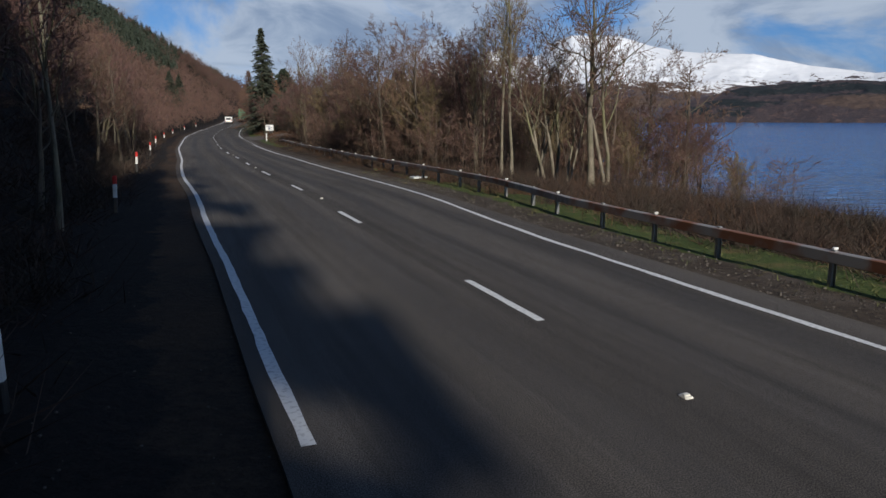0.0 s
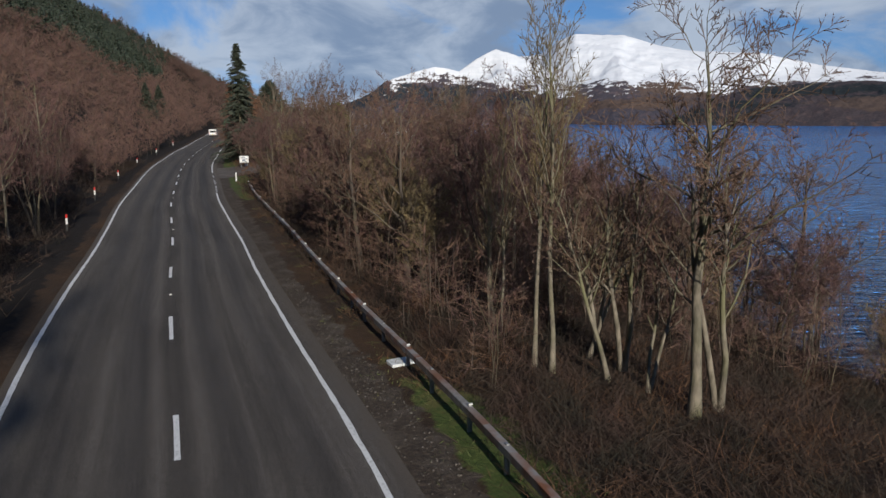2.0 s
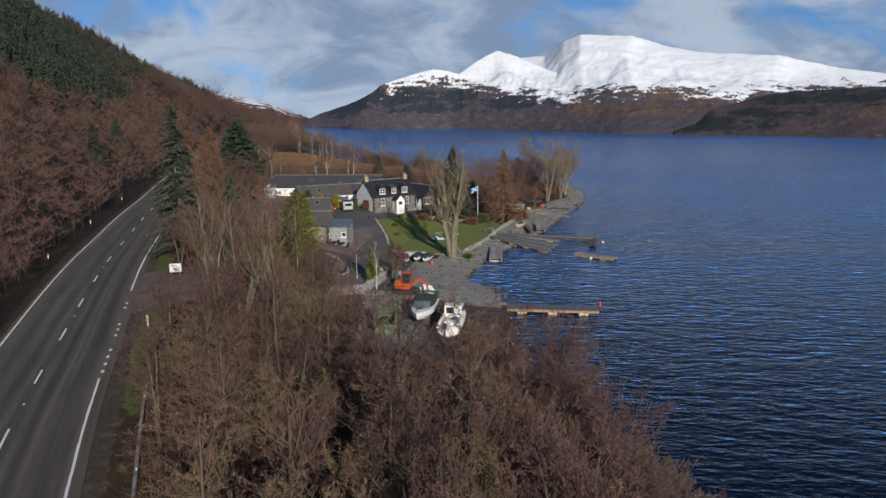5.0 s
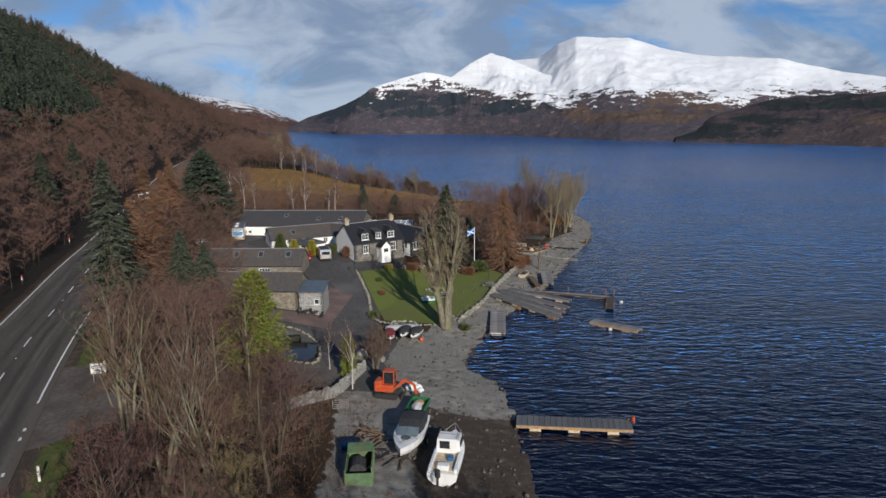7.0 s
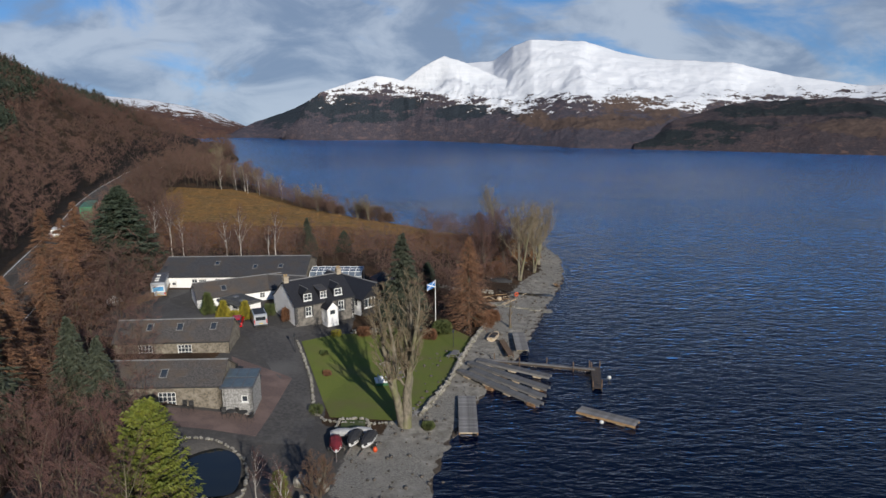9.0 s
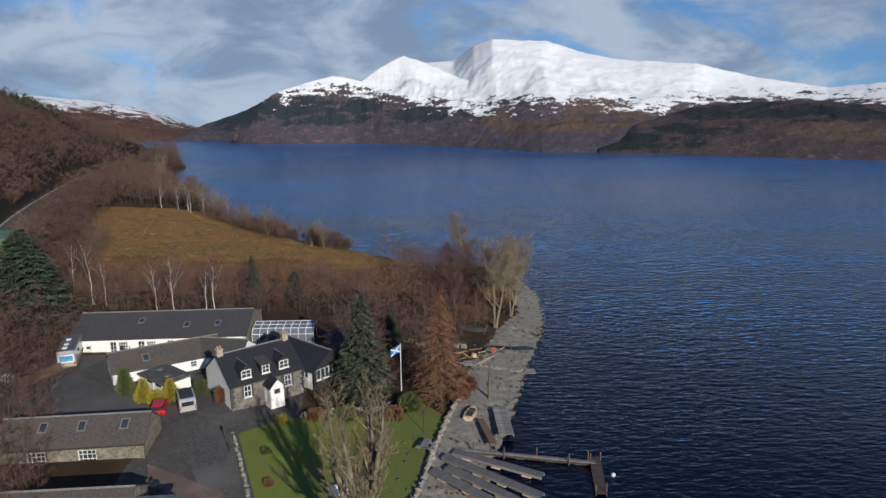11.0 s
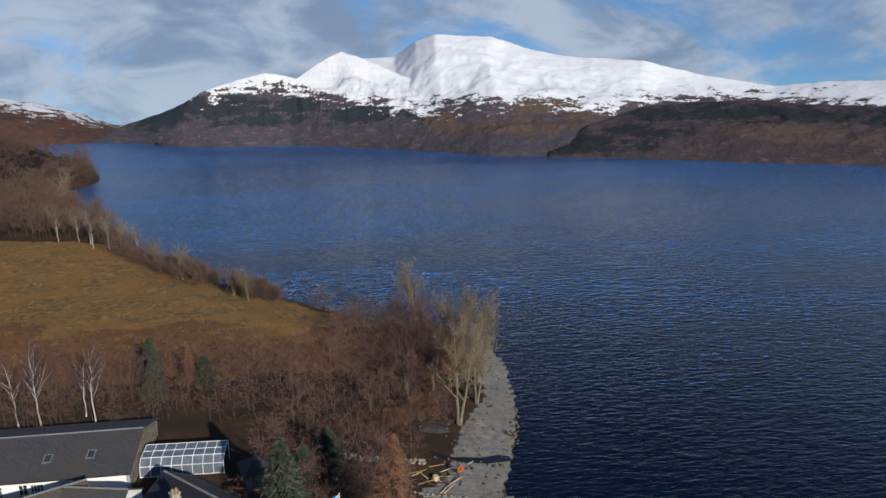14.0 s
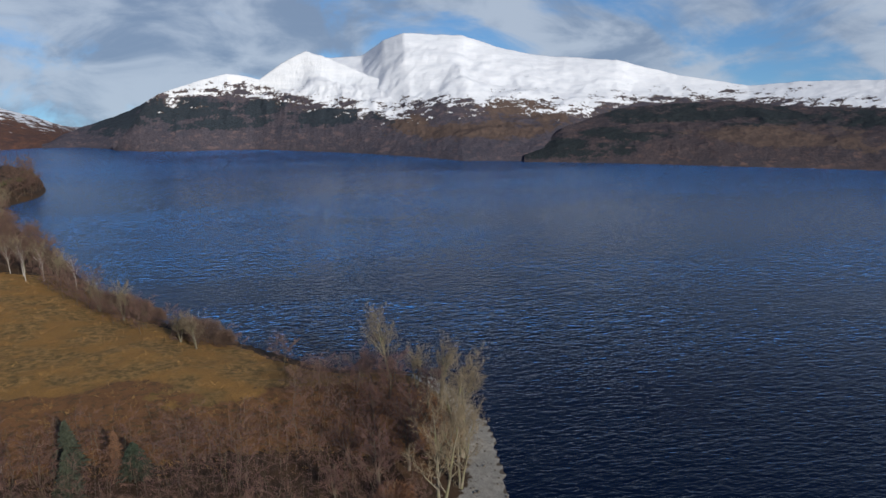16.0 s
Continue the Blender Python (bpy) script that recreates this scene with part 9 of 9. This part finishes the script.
    # covered boats on the hardstanding
    for k, (x, y, a, mt, nm) in enumerate(((-11.0, 112.3, 100, "canvas_red", "red"), (-9.6, 113.4, 80, "canvas_black", "black"), (-8.4, 113.2, 76, "canvas_black", "black"))):
        o = thing("covered_boat", f"small boat on a trailer under a {nm} cover", "boat", x, y, None, a - 180, "covered boats")
        boat_hull(o, 2.6, 1.05, 0.55).location = (0, 0, 0.3)
        part("cover", Shape().loft([[(xx, -0.55 * w, 0.75), (xx, -0.4 * w, 0.95 + hh), (xx, 0, 1.05 + hh), (xx, 0.4 * w, 0.95 + hh), (xx, 0.55 * w, 0.75)] for xx, w, hh in ((-1.25, 0.9, 0.0), (-0.6, 1, 0.18), (0.3, 1, 0.15), (1.2, 0.35, 0.0))]), mt, o, f"{nm} canvas cover")
        t = part("trailer", Shape().rod((-1.2, 0, 0.3), (2.1, 0, 0.28), 0.04).rod((-0.3, -0.6, 0.25), (-0.3, 0.6, 0.25), 0.04), "zinc", o)
        for yy in (-1, 1):
            wheel(t, -0.3, yy * 0.62, 0.22, 0.22, 0.14, yy)
    for k, (x, y, a) in enumerate(((-10.7, 114.6, 5), (-9.2, 114.9, 0))):
        o = thing("covered_boat", "dinghy under a pale grey crumpled cover", "boat", x, y, None, a, "covered boats")
        boat_hull(o, 2.2, 0.9, 0.4, "canvas_grey").location = (0, 0, 0.35)
        part("cover", Shape().ball(0, 0, 0.78, 1.05, 0.42, 0.22, 12, 6, 0.05, k), "canvas_grey", o)
    buoy = thing("buoy", "orange plastic fuel can beside the covered boats", "buoy", -7.7, 112.5, None, 0)
    part("buoy_body", Shape().ball(0, 0, 0.22, 0.2, 0.2, 0.26), "orange_buoy", buoy, soft=True)


M["float_rust"] = mat("float_rust", (0.34, 0.21, 0.11), 0.8, (0.20, 0.11, 0.055), 3, 6, 0.3, 20)


def jetties():
    zw = WATER
    planked_deck("jetty", "long grey planked pontoon with timber sides reaching into the loch", (1.6, 94.6), (10.6, 94.2), 1.75, zw, 0.55, "deck_grey", "deck_side", 0.45, [(4.3, 0.6, 0.8)])
    o = thing("lifebuoy", "orange lifebuoy hanging at the pontoon's end", "lifebuoy", 10.75, 94.5, zw + 0.55, 0)
    ring = [[(0.08 * math.sin(b), (0.24 + 0.08 * math.cos(b)) * math.cos(a), 0.3 + (0.24 + 0.08 * math.cos(b)) * math.sin(a)) for b in np.arange(8) * 0.785] for a in np.linspace(0, 2 * math.pi, 17)]
    part("ring", Shape().loft(ring, cap=False), "orange_buoy", o, soft=True)
    planked_deck("raft", "detached grey pontoon section floating off the shore", (11.2, 120.9), (16.0, 117.7), 1.35, zw, 0.38, "weathered_deck", "deck_side", 0.3)
    b = thing("mooring_buoy", "white plastic mooring buoy beside the raft", "buoy", 12.9, 118.6, zw, 0, "mooring buoys")
    part("buoy_body", Shape().ball(0, 0, 0.05, 0.22, 0.22, 0.2), "white_plastic", b, soft=True)
    copy_thing(b, pose(15.9, 128.6, zw + 0.2))
    for p, q, z, tl in (((-0.2, 129.7), (7.7, 121.9), 0.1, 2.5), ((1.2, 130.3), (8.2, 123.6), 0.05, 2.0), ((1.0, 132.1), (8.9, 125.4), 0.12, 1.5), ((2.0, 133.2), (9.6, 128.6), 0.02, 1.0)):
        planked_deck("jetty_section", "weathered pontoon section hauled up on the shore", p, q, 0.86, zw + z + 0.25, 0.34, "deck_grey", "weathered_deck", 0.35, group="laid-up pontoons", tilt=tl)
    for x, y in ((6.9, 122.5), (3.0, 126.4), (8.2, 126.2), (4.4, 128.9)):
        fl = thing("float_block", "rusty orange-brown float under a laid-up pontoon", "float", x, y, zw - 0.05, -42, "pontoon floats")
        part("float_body", Shape().box(0, 0, 0, 1.0, 0.75, 0.36, 0.06), "float_rust", fl)
        part("strap", Shape().box(0, 0, 0.02, 0.08, 0.78, 0.36, 0.02), "steel_dark", fl)
    planked_deck("jetty_section", "weathered planked raft lying at the water's edge", (0.45, 123.6), (0.35, 115.8), 1.75, zw + 0.12, 0.45, "weathered_deck", "deck_side", 0.28, group="laid-up pontoons")
    planked_deck("jetty_section", "pale planked pontoon stranded on the shingle", (7.5, 142.0), (7.4, 135.8), 1.5, zw + 0.35, 0.40, "weathered_deck", "weathered_deck", 0.3, group="laid-up pontoons")
    planked_deck("gangway", "narrow brown gangway leaning across the shingle", (5.2, 139.4), (5.9, 134.2), 0.7, zw + 0.45, 0.3, "timber", "timber", 0.3, group="laid-up pontoons")
    walkway = planked_deck("jetty", "narrow dark walkway on posts out to a moored platform", (1.6, 134.2), (14.8, 130.6), 0.45, zw + 0.25, 0.16, "weathered_deck", "steel_dark", 0.4,
                           [(-4.5, 0.3, 0.9), (-1.5, -0.3, 0.9), (1.5, 0.3, 0.9), (4.5, -0.3, 0.9), (6.2, 0.3, 1.0)])
    planked_deck("moored_platform", "dark moored platform with rails at the walkway's end", (15.0, 131.4), (14.0, 125.6), 1.0, zw, 0.36, "steel_dark", "steel_dark", 0.3, [(-2.6, 0.45, 1.2), (2.6, 0.45, 1.2), (-2.6, -0.45, 1.0), (2.6, -0.45, 1.0)])
    rb = thing("rowing_boat", "old rowing boat lying on the shingle", "boat", 4.4, 140.8, None, 70)
    boat_hull(rb, 2.8, 1.2, 0.5, "float_pale")
    part("thwart", Shape().box(0, 0, 0.48, 0.25, 1.0, 0.05, 0.01), "timber", rb)
    part("bilge", Shape().box(-0.2, 0, 0.46, 1.8, 0.7, 0.06, 0.02), "canvas_black", rb)
    lg = thing("driftwood", "tangled driftwood root at the water's edge", "driftwood", 16.0, 164.6, None, 0)
    rng = np.random.RandomState(6)
    for k in range(14):
        a = rng.rand() * 6.28
        part("root", Shape().rod((0, 0, 0.25), (1.1 * math.cos(a) * rng.rand(), 1.1 * math.sin(a) * rng.rand(), 0.2 + 0.6 * rng.rand()), 0.09, 0.03, 6), "deck_side" if k % 3 == 0 else "timber", lg)
    stone_row("shore_wall", "line of rough boulders across the shingle", [(-2.4, 160.8), (1.5, 160.4), (5.5, 159.6)], 0.6, 0.3, 21, 0.8, 2)
    stone_row("groyne", "low line of stones running down to the water", [(4.0, 154.6), (8.0, 153.5), (13.0, 153.0)], 0.45, 0.18, 22, 0.9)
    slip = Shape()
    for k in range(5):
        slip.box(5.6 + k * 1.75, 154.6 - k * 0.42, level_at(5.6 + k * 1.75, 154.6 - k * 0.42) - 0.22, 1.70, 1.5, 0.32, 0.03, None)
    tagged(new("slipway", mesh_from("slipway", slip.v, slip.f, M["rock"])), "pale concrete slipway slabs running down to the water", "slipway", kind="structure")
    sheet("inlet", [(6.2, 162.3), (8.6, 160.6), (11.6, 160.4), (13.6, 161.0), (15.2, 160.6), (15.0, 159.9), (12.2, 159.3), (9.6, 159.5), (7.2, 160.6)], 0.05, "pond_water", "shallow dark inlet of water across the shingle", "pool")
    buoy = thing("lifebuoy", "red and white lifebuoy on a post by the slipway", "lifebuoy", 8.8, 157.2, None, 20)
    part("post", Shape().rod((0, 0.06, -0.1), (0, 0.06, 1.0), 0.05, n=6), "timber", buoy)
    ring = [[((0.26 + 0.08 * math.cos(b)) * math.cos(a), 0.08 * math.sin(b) - 0.08, 0.8 + (0.26 + 0.08 * math.cos(b)) * math.sin(a)) for b in np.arange(8) * 0.785] for a in np.linspace(0, 2 * math.pi, 17)]
    part("ring", Shape().loft(ring, cap=False), "orange_buoy", buoy, soft=True)
    dish = thing("upturned_tub", "pale upturned plastic tub on the shingle", "tub", 6.3, 156.8, None, 0)
    part("tub_body", Shape().rod((0, 0, 0), (0, 0, 0.4), 0.38, 0.28, 14), "float_pale", dish)
    part("rim", Shape().rod((0, 0, 0), (0, 0, 0.05), 0.42, n=14), "float_pale", dish)
    heap = thing("driftwood_heap", "heap of broken timber and rubbish on the shingle", "driftwood", 6.8, 157.0, None, 0)
    for k in range(26):
        x, y, a, l = rng.randn() * 1.6, rng.randn() * 1.3, rng.rand() * 3.14, 0.6 + rng.rand() * 1.4
        part("branch", Shape().rod((x - math.cos(a) * l / 2, y - math.sin(a) * l / 2, 0.08), (x + math.cos(a) * l / 2, y + math.sin(a) * l / 2, 0.12 + 0.2 * rng.rand()), 0.05, 0.03, 6), ("timber", "deck_side", "float_pale")[k % 3], heap)
    heap2 = thing("driftwood_heap", "pile of brushwood beside the larch", "driftwood", 4.9, 148.6, None, 0)
    for k in range(22):
        x, y, a, l = rng.randn() * 0.7, rng.randn() * 0.6, rng.rand() * 3.14, 0.8 + rng.rand() * 1.0
        part("branch", Shape().rod((x - math.cos(a) * l / 2, y - math.sin(a) * l / 2, 0.1), (x + math.cos(a) * l / 2, y + math.sin(a) * l / 2, 0.2 + 0.5 * rng.rand()), 0.035, 0.02, 6), "timber", heap2)
    upt = thing("covered_boat", "upturned boat under black sheeting at the trees", "boat", 7.4, 166.4, None, -15)
    part("cover", Shape().loft([[(x, -0.6 * w, 0), (x, -0.5 * w, 0.5 * w), (x, 0, 0.65 * w), (x, 0.5 * w, 0.5 * w), (x, 0.6 * w, 0)] for x, w in ((-1.7, 0.6), (-0.8, 1), (0.6, 1), (1.7, 0.4))]), "canvas_black", upt)
    part("keel", Shape().rod((-1.7, 0, 0.42), (1.6, 0, 0.3), 0.05, n=6), "canvas_grey", upt)


def beach_stones():
    rng = np.random.RandomState(15)
    x, y = scatter(rng, 2600, -12, 22, 70, 200, lambda x, y, d, s: (s > -0.6) & (s < 9), 0)
    z = ground_level(x, y)
    tmpl = []
    for i in range(4):
        s = Shape().ball(0, 0, 0.2, 0.5, 0.42, 0.3, 6, 4, 0.15, i)
        v = np.array(s.v)
        t = np.array([(f[0], f[j], f[j + 1]) for f in s.f for j in range(1, len(f) - 1)])
        tmpl.append((v, t, np.zeros(len(t), int)))
    forest("shore_stones", tmpl, x, y, 0.08 + 0.40 * rng.rand(len(x)) ** 5, rng, [M["chipping"]], "scattered grey stones and cobbles along the shore", "stones", 0.0)


lawn_and_garden()
garden_things()
vehicles()
boatyard()
jetties()
beach_stones()
